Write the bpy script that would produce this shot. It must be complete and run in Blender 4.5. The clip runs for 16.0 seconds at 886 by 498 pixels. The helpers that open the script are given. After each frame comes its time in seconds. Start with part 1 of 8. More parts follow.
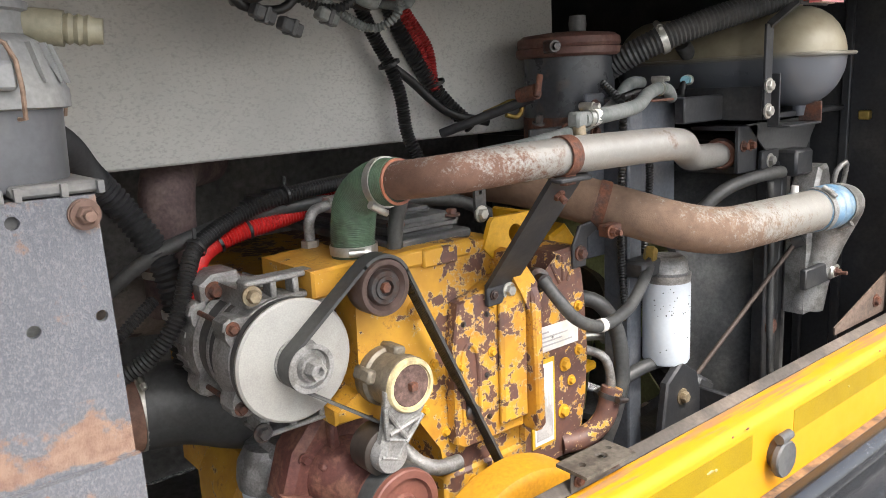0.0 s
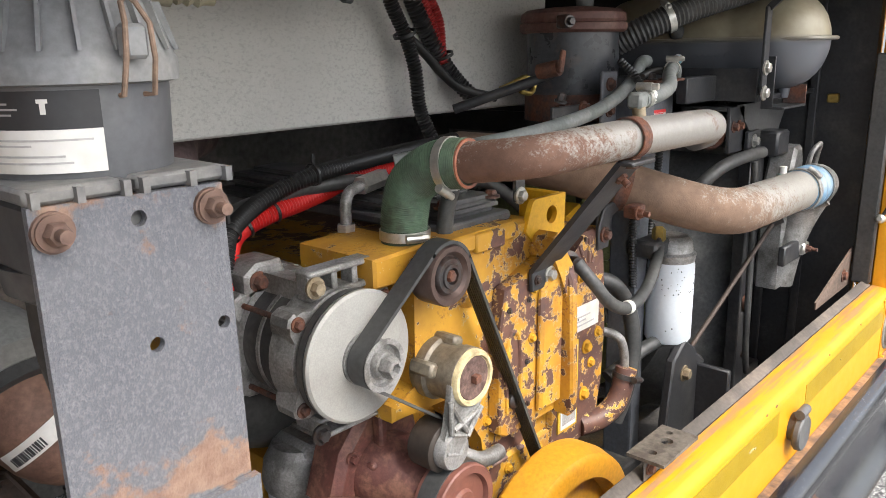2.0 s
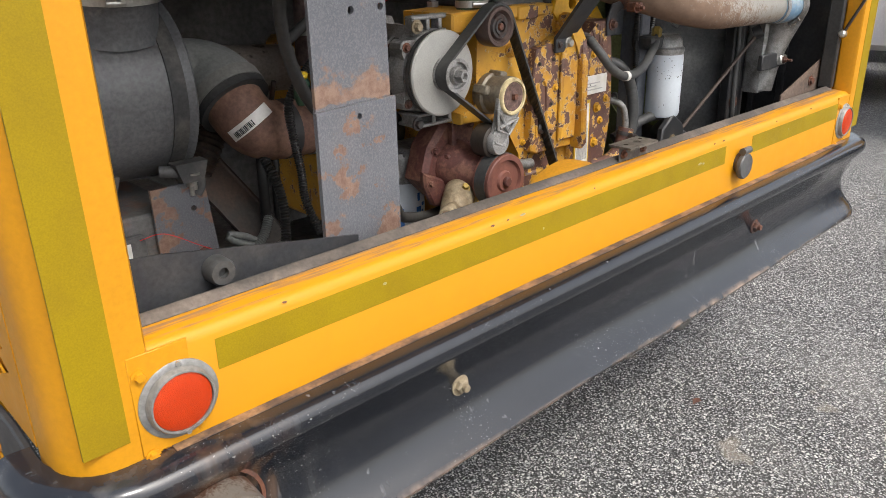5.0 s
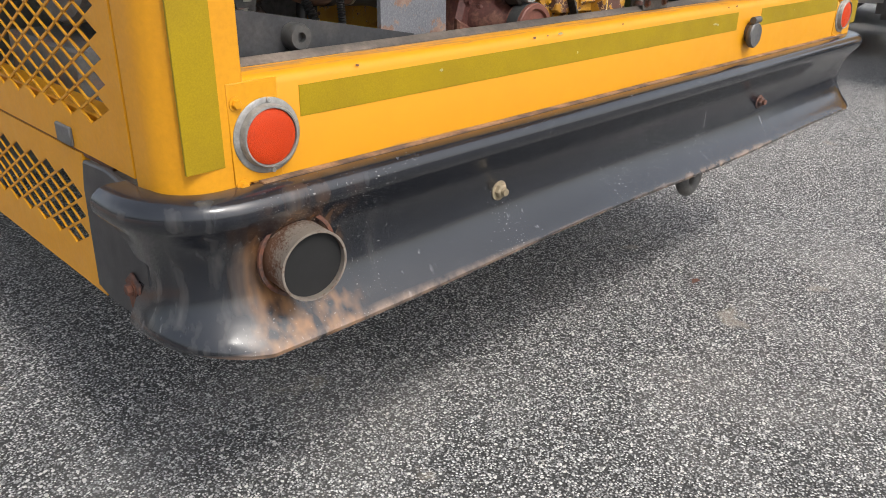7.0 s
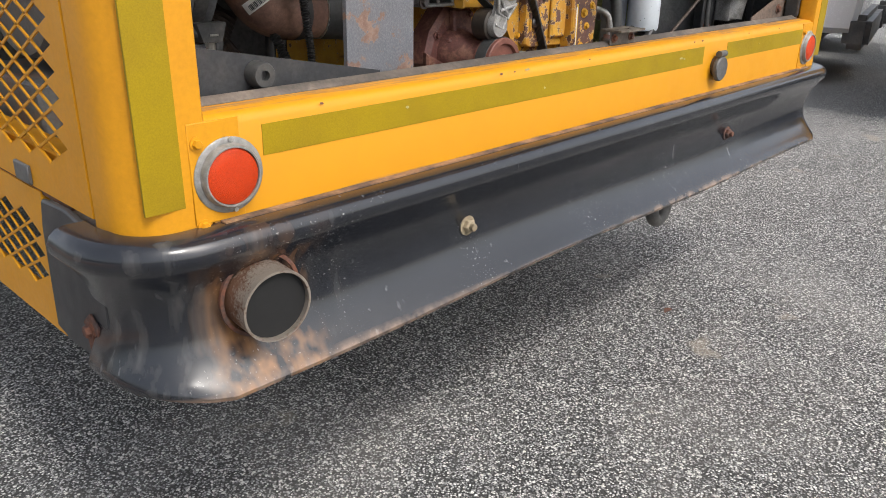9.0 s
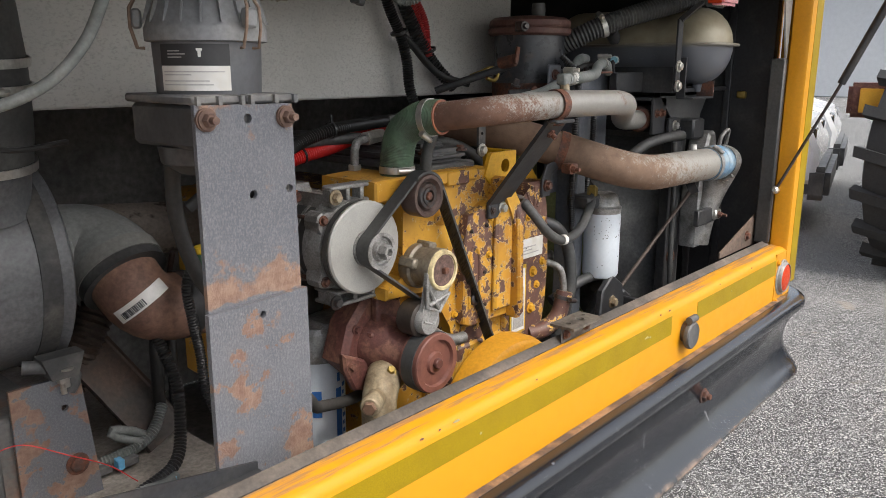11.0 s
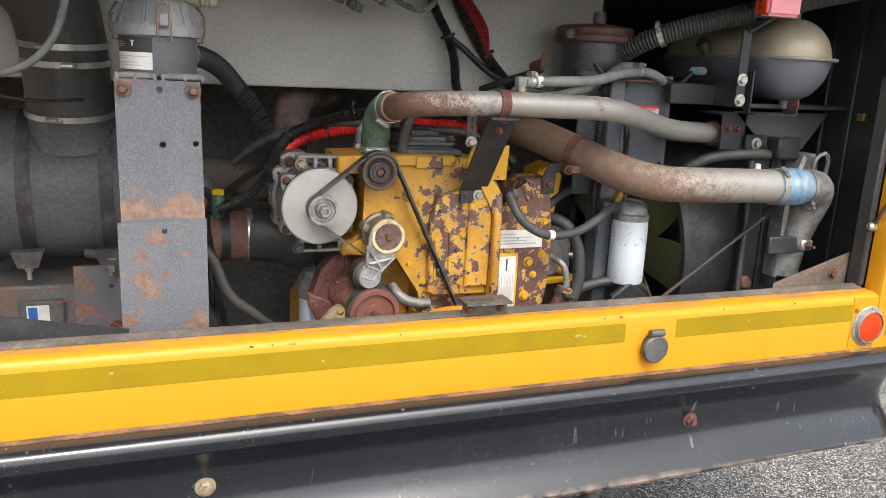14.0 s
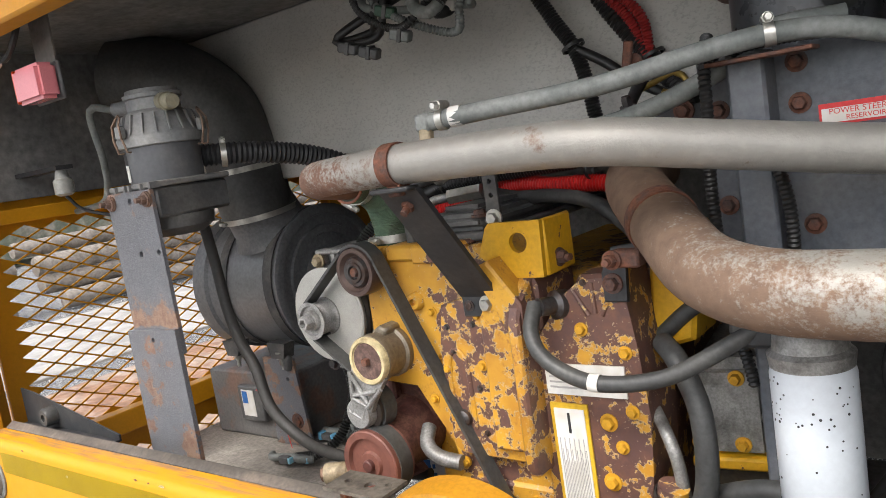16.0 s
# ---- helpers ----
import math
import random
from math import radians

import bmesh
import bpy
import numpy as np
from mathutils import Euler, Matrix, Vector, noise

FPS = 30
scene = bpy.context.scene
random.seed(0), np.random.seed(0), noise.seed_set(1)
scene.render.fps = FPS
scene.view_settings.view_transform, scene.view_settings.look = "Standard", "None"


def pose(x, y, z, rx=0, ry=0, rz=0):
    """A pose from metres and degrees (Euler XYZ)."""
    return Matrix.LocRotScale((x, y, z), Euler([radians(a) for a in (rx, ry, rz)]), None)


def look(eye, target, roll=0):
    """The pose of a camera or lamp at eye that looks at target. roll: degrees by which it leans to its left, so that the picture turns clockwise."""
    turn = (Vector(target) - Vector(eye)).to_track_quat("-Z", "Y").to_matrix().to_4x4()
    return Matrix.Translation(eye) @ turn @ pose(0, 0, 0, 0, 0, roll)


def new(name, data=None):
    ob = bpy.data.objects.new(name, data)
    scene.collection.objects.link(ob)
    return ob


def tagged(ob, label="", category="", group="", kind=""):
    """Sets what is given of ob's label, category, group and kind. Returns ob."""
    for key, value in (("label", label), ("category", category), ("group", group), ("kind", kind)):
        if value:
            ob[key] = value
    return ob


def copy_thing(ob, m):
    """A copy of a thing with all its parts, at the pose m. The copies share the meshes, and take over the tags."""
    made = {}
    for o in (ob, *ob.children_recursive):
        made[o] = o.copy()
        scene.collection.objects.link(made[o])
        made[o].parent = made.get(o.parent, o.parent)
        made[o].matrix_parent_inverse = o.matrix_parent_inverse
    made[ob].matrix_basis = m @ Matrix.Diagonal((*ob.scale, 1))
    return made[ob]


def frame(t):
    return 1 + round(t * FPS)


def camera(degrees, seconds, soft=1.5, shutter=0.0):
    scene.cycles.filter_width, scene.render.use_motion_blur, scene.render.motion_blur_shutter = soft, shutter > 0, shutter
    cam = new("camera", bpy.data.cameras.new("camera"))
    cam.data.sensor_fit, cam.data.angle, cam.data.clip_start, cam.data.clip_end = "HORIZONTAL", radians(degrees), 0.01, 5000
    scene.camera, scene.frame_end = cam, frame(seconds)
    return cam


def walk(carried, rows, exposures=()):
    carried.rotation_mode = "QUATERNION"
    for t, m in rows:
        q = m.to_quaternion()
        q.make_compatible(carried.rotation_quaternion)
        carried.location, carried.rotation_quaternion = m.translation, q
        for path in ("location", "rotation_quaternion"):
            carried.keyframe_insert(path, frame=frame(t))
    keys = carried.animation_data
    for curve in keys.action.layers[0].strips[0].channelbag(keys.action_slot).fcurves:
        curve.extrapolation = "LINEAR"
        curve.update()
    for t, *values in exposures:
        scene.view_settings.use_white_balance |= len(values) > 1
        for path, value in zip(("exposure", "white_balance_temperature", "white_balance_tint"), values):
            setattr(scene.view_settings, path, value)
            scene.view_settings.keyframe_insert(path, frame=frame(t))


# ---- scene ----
cam = camera(59.9, 16.0, soft=0.7)
PATH = [
    (0, (-0.778, -0.607, 1.509), (0.446, 0.919, 1.094), -2.9),
    (0.5, (-0.792, -0.492, 1.507), (0.429, 1.029, 1.062), -3.5),
    (1, (-0.824, -0.45, 1.512), (0.438, 1.03, 1.045), -2.8),
    (1.5, (-0.86, -0.395, 1.52), (0.513, 0.976, 1.033), -2.3),
    (2, (-0.922, -0.381, 1.527), (0.513, 0.918, 1.024), -1.1),
    (2.5, (-0.945, -0.379, 1.517), (0.5, 0.9, 0.993), 0.2),
    (3, (-0.99, -0.375, 1.512), (0.45, 0.897, 0.96), 0.6),
    (3.5, (-1.047, -0.429, 1.512), (0.367, 0.86, 0.927), 0.6),
    (4, (-1.075, -0.601, 1.496), (0.295, 0.717, 0.873), 0.1),
    (4.5, (-1.178, -0.763, 1.457), (0.141, 0.58, 0.782), -0.6),
    (5, (-1.436, -0.865, 1.401), (-0.164, 0.487, 0.658), -1.2),
    (5.2, (-1.554, -0.887, 1.374), (-0.294, 0.463, 0.605), -1.4),
    (7.3, (-1.679, -0.942, 1.143), (-0.377, 0.348, 0.344), 0.9),
    (7.5, (-1.672, -0.944, 1.145), (-0.365, 0.345, 0.351), 1.0),
    (8, (-1.659, -0.942, 1.149), (-0.342, 0.342, 0.366), 1.1),
    (8.5, (-1.661, -0.937, 1.158), (-0.331, 0.34, 0.384), 1.1),
    (9, (-1.653, -0.941, 1.168), (-0.302, 0.332, 0.424), 1.0),
    (9.5, (-1.635, -0.923, 1.204), (-0.243, 0.342, 0.523), 1.0),
    (10, (-1.55, -0.86, 1.314), (-0.105, 0.393, 0.727), 0.9),
    (10.2, (-1.478, -0.813, 1.39), (-0.009, 0.433, 0.853), 0.9),
    (12.3, (-1.128, -0.684, 1.5), (0.261, 0.704, 1.121), 2.6),
    (12.5, (-1.112, -0.728, 1.486), (0.226, 0.706, 1.094), 3.0),
    (13, (-1.062, -1.0, 1.479), (0.107, 0.564, 1.046), 3.9),
    (13.5, (-0.917, -1.246, 1.495), (0.033, 0.454, 1.037), 3.7),
    (14, (-0.656, -1.427, 1.483), (0.032, 0.391, 1.012), 2.8),
    (14.5, (-0.347, -1.351, 1.444), (-0.009, 0.572, 1.014), 0.1),
    (15, (0.044, -1.07, 1.422), (-0.195, 0.887, 1.09), -4.5),
    (15.5, (0.449, -0.871, 1.428), (-0.327, 0.944, 1.106), -7.7),
    (16, (0.748, -0.64, 1.41), (-0.478, 0.92, 1.158), -8.9),
]
LIGHT = [(0, 1.76), (3.5, 1.70), (4.5, 1.32), (5.2, 0.94), (7.3, 0.92), (9.2, 0.90), (10.2, 0.76), (12.3, 1.74), (13.0, 1.58), (14.0, 1.28), (15.0, 1.18), (16.0, 1.30)]
walk(cam, [(t, look(eye, target, roll)) for t, eye, target, roll in PATH], LIGHT)

# ---- daylight ----
world = bpy.data.worlds.new("sky")
scene.world = world
world.use_nodes = True
wn = world.node_tree
sky = wn.nodes.new("ShaderNodeTexSky")
sky.sky_type, sky.sun_disc = "NISHITA", False
sky.sun_elevation, sky.sun_rotation = radians(52), radians(170)
sky.air_density, sky.dust_density, sky.ozone_density = 1.0, 4.0, 1.0
hsv = wn.nodes.new("ShaderNodeHueSaturation")
hsv.inputs["Saturation"].default_value = 0.42
wn.links.new(sky.outputs[0], hsv.inputs["Color"])
wn.links.new(hsv.outputs[0], wn.nodes["Background"].inputs[0])
wn.nodes["Background"].inputs[1].default_value = 0.15
sun = new("sun", bpy.data.lights.new("sun", "SUN"))
sun.data.energy, sun.data.angle, sun.data.color = 1.0, radians(8), (1.0, 0.96, 0.9)
sun.matrix_world = look((-1.2, -5.5, 8.0), (0, 0, 0.3))

# ---- materials ----
def mat(name, color, rough=0.6, metal=0.0, color2=None, scale=20.0, lo=0.45, hi=0.6, bump=0.0, bscale=200.0,
        fine=0.15, spec=0.5, coat=0.0):
    """A surface of one or two colours mixed by noise, with fine grain and relief."""
    m = bpy.data.materials.new(name)
    m.use_nodes = True
    n, l = m.node_tree.nodes, m.node_tree.links
    b = n["Principled BSDF"]
    b.inputs["Roughness"].default_value, b.inputs["Metallic"].default_value = rough, metal
    b.inputs["Specular IOR Level"].default_value = spec
    b.inputs["Coat Weight"].default_value = coat
    geo = n.new("ShaderNodeNewGeometry")
    pos = geo.outputs["Position"]

    def tex(s, detail=6.0, r=0.6):
        t = n.new("ShaderNodeTexNoise")
        t.inputs["Scale"].default_value, t.inputs["Detail"].default_value, t.inputs["Roughness"].default_value = s, detail, r
        l.new(pos, t.inputs["Vector"])
        return t.outputs["Fac"]

    def ramp(src, a, c, va=(0, 0, 0, 1), vc=(1, 1, 1, 1)):
        r = n.new("ShaderNodeValToRGB")
        r.color_ramp.elements[0].position, r.color_ramp.elements[1].position = a, c
        r.color_ramp.elements[0].color, r.color_ramp.elements[1].color = va, vc
        l.new(src, r.inputs[0])
        return r.outputs[0]

    def mix(f, a, c, mode="MIX"):
        x = n.new("ShaderNodeMix")
        x.data_type, x.blend_type = "RGBA", mode
        for s, v in ((x.inputs[0], f), (x.inputs[6], a), (x.inputs[7], c)):
            if isinstance(v, (int, float)):
                s.default_value = v
            elif isinstance(v, tuple):
                s.default_value = (*v[:3], 1)
            else:
                l.new(v, s)
        return x.outputs[2]
    col = color
    if color2 is not None:
        col = mix(ramp(tex(scale), lo, hi), color, color2)
    g = ramp(tex(bscale * 0.6, 3.0), 0.3, 0.7, (1 - fine, 1 - fine, 1 - fine, 1), (1 + fine, 1 + fine, 1 + fine, 1))
    col = mix(1.0, col, g, "MULTIPLY")
    big = ramp(tex(5.0, 4.0), 0.3, 0.7, (1 - fine * 0.8,) * 3 + (1,), (1 + fine * 0.4,) * 3 + (1,))
    col = mix(1.0, col, big, "MULTIPLY")
    l.new(col, b.inputs["Base Color"])
    rr = n.new("ShaderNodeMapRange")
    rr.inputs["To Min"].default_value, rr.inputs["To Max"].default_value = max(0.03, rough - 0.12), min(1, rough + 0.12)
    l.new(tex(30.0, 4.0), rr.inputs["Value"])
    l.new(rr.outputs[0], b.inputs["Roughness"])
    if bump:
        bp = n.new("ShaderNodeBump")
        bp.inputs["Strength"].default_value, bp.inputs["Distance"].default_value = bump, 0.002
        l.new(tex(bscale, 4.0), bp.inputs["Height"])
        l.new(bp.outputs[0], b.inputs["Normal"])
    m["kit"] = 1
    return m, (n, l, b, tex, ramp, mix, pos)


def plain(*a, **k):
    return mat(*a, **k)[0]


dusty_elbow = plain("dusty_grey_black_rubber", (0.20, 0.203, 0.195), 0.55, fine=0.18, color2=(0.26, 0.256, 0.24), scale=6, lo=0.42, hi=0.7)
RUST = (0.16, 0.062, 0.035)
body_yellow = plain("bus_yellow_paint", (0.58, 0.258, 0.007), 0.45, fine=0.06, coat=0.05, spec=0.35, color2=(0.52, 0.224, 0.007), scale=3, lo=0.5, hi=0.9)
tape_yellow = plain("olive_reflective_tape", (0.30, 0.205, 0.004), 0.42, fine=0.10, bscale=900, bump=0.05, spec=0.25, color2=(0.26, 0.17, 0.006), scale=9, lo=0.45, hi=0.75)
rubber = plain("black_rubber", (0.046, 0.047, 0.047), 0.5, fine=0.25, color2=(0.095, 0.094, 0.088), scale=7, lo=0.45, hi=0.75)
hose_grey = plain("dusty_grey_rubber_hose", (0.145, 0.158, 0.15), 0.55, fine=0.2, color2=(0.21, 0.22, 0.21), scale=14)
conduit = plain("black_corrugated_plastic", (0.018, 0.018, 0.018), 0.4, fine=0.2)
red_conduit = plain("red_corrugated_plastic", (0.55, 0.022, 0.02), 0.38, fine=0.12)
green_hose = plain("ribbed_green_silicone", (0.085, 0.14, 0.085), 0.6, fine=0.2, color2=(0.06, 0.08, 0.05), scale=18)
orange_rim = plain("orange_gasket", (0.42, 0.15, 0.08), 0.55, color2=(0.3, 0.13, 0.09), scale=40)
blue_hose = plain("blue_silicone_hose", (0.13, 0.24, 0.36), 0.45, fine=0.15, color2=(0.26, 0.33, 0.38), scale=25)
dark_frame = plain("dusty_black_frame_paint", (0.045, 0.045, 0.046), 0.6, fine=0.25, color2=(0.095, 0.09, 0.083), scale=12, bump=0.15)
black_frame = plain("satin_black_frame_paint", (0.028, 0.029, 0.032), 0.48, fine=0.25, color2=(0.07, 0.067, 0.062), scale=12, lo=0.5, hi=0.8, bump=0.12)
dark_wall = plain("dull_black_bay_lining", (0.15, 0.149, 0.146), 0.7, fine=0.3, color2=(0.21, 0.203, 0.192), scale=4, bump=0.3, bscale=80)
dark_plastic = plain("dusty_black_plastic", (0.065, 0.066, 0.068), 0.5, fine=0.2, color2=(0.15, 0.147, 0.14), scale=7, lo=0.45, hi=0.75)
drum_black = plain("worn_black_drum_paint", (0.12, 0.122, 0.126), 0.36, fine=0.25, color2=(0.22, 0.22, 0.21), scale=16, lo=0.62, hi=0.75)
grey_plastic = plain("dusty_grey_plastic", (0.20, 0.205, 0.212), 0.5, fine=0.16, color2=(0.29, 0.285, 0.27), scale=8, lo=0.42, hi=0.7)
cast_alu = plain("cast_aluminium", (0.34, 0.335, 0.325), 0.5, 0.55, fine=0.22, color2=(0.2, 0.195, 0.185), scale=28, bump=0.3, bscale=500)
disc_alu = plain("brushed_alloy_fan_disc", (0.42, 0.415, 0.385), 0.55, 0.35, fine=0.1, color2=(0.36, 0.35, 0.325), scale=7, bump=0.12, bscale=700)
clean_engine_yellow = plain("bright_engine_yellow", (0.66, 0.36, 0.015), 0.45, fine=0.1, color2=(0.12, 0.06, 0.05), scale=30, lo=0.66, hi=0.68)
sill_brown = plain("dusty_brown_black_sill", (0.085, 0.073, 0.063), 0.65, fine=0.25, color2=(0.15, 0.122, 0.10), scale=10)
steel = plain("bright_steel", (0.5, 0.49, 0.47), 0.32, 0.9, fine=0.2, color2=(0.34, 0.31, 0.28), scale=60)
zinc = plain("zinc_plated_steel", (0.55, 0.54, 0.50), 0.35, 0.8, fine=0.15)
dark_steel = plain("dark_machined_steel", (0.10, 0.095, 0.095), 0.4, 0.7, fine=0.2, color2=(0.09, 0.06, 0.05), scale=40)
rusty = plain("rusty_steel", RUST, 0.8, 0.1, fine=0.3, color2=(0.075, 0.05, 0.045), scale=40, lo=0.4, hi=0.65, bump=0.5, bscale=300)
rust_paint = plain("red_brown_primer", (0.10, 0.036, 0.029), 0.6, fine=0.22, color2=(0.16, 0.075, 0.05), scale=30, bump=0.3)
brown_pipe = plain("rusty_brown_intake_pipe", (0.225, 0.125, 0.085), 0.7, fine=0.22, color2=(0.15, 0.08, 0.058), scale=12, bump=0.25)
white_filter = plain("white_filter_paint", (0.60, 0.645, 0.69), 0.35, fine=0.04)
label_white = plain("white_label", (0.70, 0.69, 0.66), 0.45, fine=0.06, color2=(0.6, 0.58, 0.53), scale=30)
label_black = plain("black_print", (0.03, 0.03, 0.032), 0.5, fine=0.1)
label_grey = plain("grey_print", (0.42, 0.415, 0.40), 0.5)
label_blue = plain("blue_print", (0.03, 0.14, 0.42), 0.5)
red_print = plain("red_print", (0.6, 0.03, 0.03), 0.5)
lens_red = plain("red_lens_plastic", (0.55, 0.045, 0.005), 0.35, fine=0.2, bump=0.8, bscale=700, spec=0.2, coat=0.1)
lens_clear = plain("pink_faded_lens", (0.72, 0.24, 0.27), 0.15, fine=0.1, bump=0.5, bscale=800, coat=0.6)
tank_white = plain("dusty_translucent_tank_plastic", (0.42, 0.39, 0.31), 0.4, fine=0.08)
brass = plain("dull_brass", (0.35, 0.25, 0.07), 0.45, 0.7, fine=0.2)
gold_bolt = plain("yellow_painted_bolt", (0.55, 0.29, 0.02), 0.5, fine=0.15)
cap_yellow = plain("yellow_plastic_cap", (0.55, 0.38, 0.02), 0.4)
cap_green = plain("dark_green_body", (0.03, 0.075, 0.045), 0.4)
tan_cast = plain("oily_tan_casting", (0.33, 0.27, 0.18), 0.6, 0.2, fine=0.25, color2=(0.2, 0.15, 0.09), scale=25, bump=0.4)
oily = plain("oily_dark_metal", (0.05, 0.04, 0.028), 0.45, 0.3, fine=0.3, color2=(0.09, 0.06, 0.03), scale=14, bump=0.4)
fan_green = plain("translucent_olive_fan_plastic", (0.30, 0.33, 0.15), 0.4, fine=0.2)
floor_dirt = plain("oily_dusty_floor_plate", (0.25, 0.225, 0.20), 0.6, fine=0.3, color2=(0.34, 0.31, 0.275), scale=6, bump=0.3)
blade_tyre = plain("tyre_rubber", (0.03, 0.03, 0.03), 0.8, fine=0.3)
glass_dark = plain("dark_vehicle_glass", (0.02, 0.025, 0.03), 0.08, fine=0.0, coat=1.0)
van_white = plain("white_vehicle_paint", (0.72, 0.73, 0.74), 0.25, fine=0.03, coat=0.5)
loader_yellow = plain("faded_machine_yellow", (0.62, 0.33, 0.03), 0.5, fine=0.15, color2=(0.3, 0.14, 0.03), scale=4, lo=0.6, hi=0.8)


def chipped():
    """Yellow engine paint flaking off over red-brown primer."""
    m, (n, l, b, tex, ramp, mix, pos) = mat("flaking_yellow_engine_paint", (0.64, 0.33, 0.02), 0.5, fine=0.1, bump=0.2, bscale=120)
    yel = mix(ramp(tex(12.0, 7.0), 0.40, 0.72), (0.57, 0.305, 0.03), (0.38, 0.175, 0.022))
    prim = mix(ramp(tex(45.0), 0.4, 0.7), (0.10, 0.052, 0.045), (0.16, 0.075, 0.05))
    sep = n.new("ShaderNodeSeparateXYZ")
    l.new(pos, sep.inputs[0])
    # the paint has gone mostly from the bracket plate and the gear cover
    wide = n.new("ShaderNodeMapRange")
    wide.inputs["From Min"].default_value, wide.inputs["From Max"].default_value = -0.30, 0.40
    l.new(sep.outputs[0], wide.inputs["Value"])
    loss = n.new("ShaderNodeValToRGB")
    e = loss.color_ramp.elements
    e[0].position, e[0].color = 0.0, (0.10, 0.10, 0.10, 1)
    e[1].position, e[1].color = 1.0, (0.95, 0.95, 0.95, 1)
    for at, v in ((0.33, 0.12), (0.38, 0.66), (0.50, 0.72), (0.53, 0.42), (0.61, 0.36), (0.64, 0.95)):
        k = e.new(at)
        k.color = (v, v, v, 1)
    l.new(wide.outputs[0], loss.inputs[0])
    high = n.new("ShaderNodeMapRange")
    high.inputs["From Min"].default_value, high.inputs["From Max"].default_value = 1.17, 1.22
    high.inputs["To Min"].default_value, high.inputs["To Max"].default_value = -0.105, -0.15
    l.new(sep.outputs[2], high.inputs["Value"])
    reach = n.new("ShaderNodeMath")
    reach.operation = "MULTIPLY_ADD"
    l.new(loss.outputs[0], reach.inputs[0])
    reach.inputs[1].default_value = 0.20
    l.new(high.outputs[0], reach.inputs[2])
    add = n.new("ShaderNodeMath")
    add.operation = "ADD"
    l.new(tex(30.0, 13.0, 0.68), add.inputs[0])
    l.new(reach.outputs[0], add.inputs[1])
    flake = ramp(add.outputs[0], 0.515, 0.53)
    rim = ramp(add.outputs[0], 0.495, 0.53)
    freckle = n.new("ShaderNodeMath")
    freckle.operation = "MULTIPLY"
    l.new(ramp(tex(150.0, 6.0, 0.7), 0.52, 0.62), freckle.inputs[0])
    l.new(ramp(tex(11.0, 5.0), 0.50, 0.66), freckle.inputs[1])
    yel = mix(freckle.outputs[0], yel, (0.22, 0.09, 0.03))
    col = mix(rim, yel, (0.62, 0.52, 0.33))
    col = mix(flake, col, prim)
    speck = ramp(tex(160.0, 2.0), 0.68, 0.72)
    spk = n.new("ShaderNodeMath")
    spk.operation = "MULTIPLY"
    l.new(speck, spk.inputs[0])
    spk.inputs[1].default_value = 0.5
    col = mix(spk.outputs[0], col, (0.55, 0.45, 0.3))
    l.new(col, b.inputs["Base Color"])
    bp = n.new("ShaderNodeBump")
    bp.inputs["Strength"].default_value, bp.inputs["Distance"].default_value = 0.6, 0.0015
    inv = n.new("ShaderNodeMath")
    inv.operation = "SUBTRACT"
    inv.inputs[0].default_value = 1.0
    l.new(flake, inv.inputs[1])
    l.new(inv.outputs[0], bp.inputs["Height"])
    l.new(bp.outputs[0], b.inputs["Normal"])
    return m


def axis_rust(name, base, rust, axis, a, c, power, rough=0.45, metal=0.35):
    """Bare metal that has rusted along one stretch of its length, with blotchy edges."""
    m, (n, l, b, tex, ramp, mix, pos) = mat(name, base, rough, metal, fine=0.14, bump=0.3, bscale=350)
    sep = n.new("ShaderNodeSeparateXYZ")
    l.new(pos, sep.inputs[0])
    mr = n.new("ShaderNodeMapRange")
    mr.inputs["From Min"].default_value, mr.inputs["From Max"].default_value = a, c
    mr.inputs["To Min"].default_value, mr.inputs["To Max"].default_value = power, -power
    l.new(sep.outputs[axis], mr.inputs["Value"])
    add = n.new("ShaderNodeMath")
    add.operation = "ADD"
    l.new(tex(38.0, 9.0, 0.75), add.inputs[0])
    # the underside rusts first
    nor = n.new("ShaderNodeSeparateXYZ")
    l.new(n["Geometry"].outputs["Normal"], nor.inputs[0])
    low = n.new("ShaderNodeMath")
    low.operation = "MULTIPLY_ADD"
    l.new(nor.outputs[2], low.inputs[0])
    low.inputs[1].default_value = -0.10
    l.new(mr.outputs[0], low.inputs[2])
    l.new(low.outputs[0], add.inputs[1])
    # fine grain breaks the edge of the rust into flecks
    grain = n.new("ShaderNodeMath")
    grain.operation = "MULTIPLY_ADD"
    l.new(tex(230.0, 6.0, 0.7), grain.inputs[0])
    grain.inputs[1].default_value = 0.75
    l.new(add.outputs[0], grain.inputs[2])
    spot = n.new("ShaderNodeMath")
    spot.operation = "MAXIMUM"
    l.new(ramp(grain.outputs[0], 0.76, 0.98), spot.inputs[0])
    l.new(ramp(tex(9.0, 9.0, 0.72), 0.615, 0.68, (0, 0, 0, 1), (0.8, 0.8, 0.8, 1)), spot.inputs[1])
    mask = spot.outputs[0]
    rr = mix(ramp(tex(50.0), 0.4, 0.65), rust, (rust[0] * 0.78, rust[1] * 0.78, rust[2] * 0.8))
    wh = mix(ramp(tex(60.0, 5.0), 0.45, 0.75), base, tuple(min(1, v * 1.15) for v in base))
    l.new(mix(mask, wh, rr), b.inputs["Base Color"])
    f = n.new("ShaderNodeMapRange")
    f.inputs["To Min"].default_value, f.inputs["To Max"].default_value = rough, 0.85
    l.new(mask, f.inputs["Value"])
    l.new(f.outputs[0], b.inputs["Roughness"])
    return m


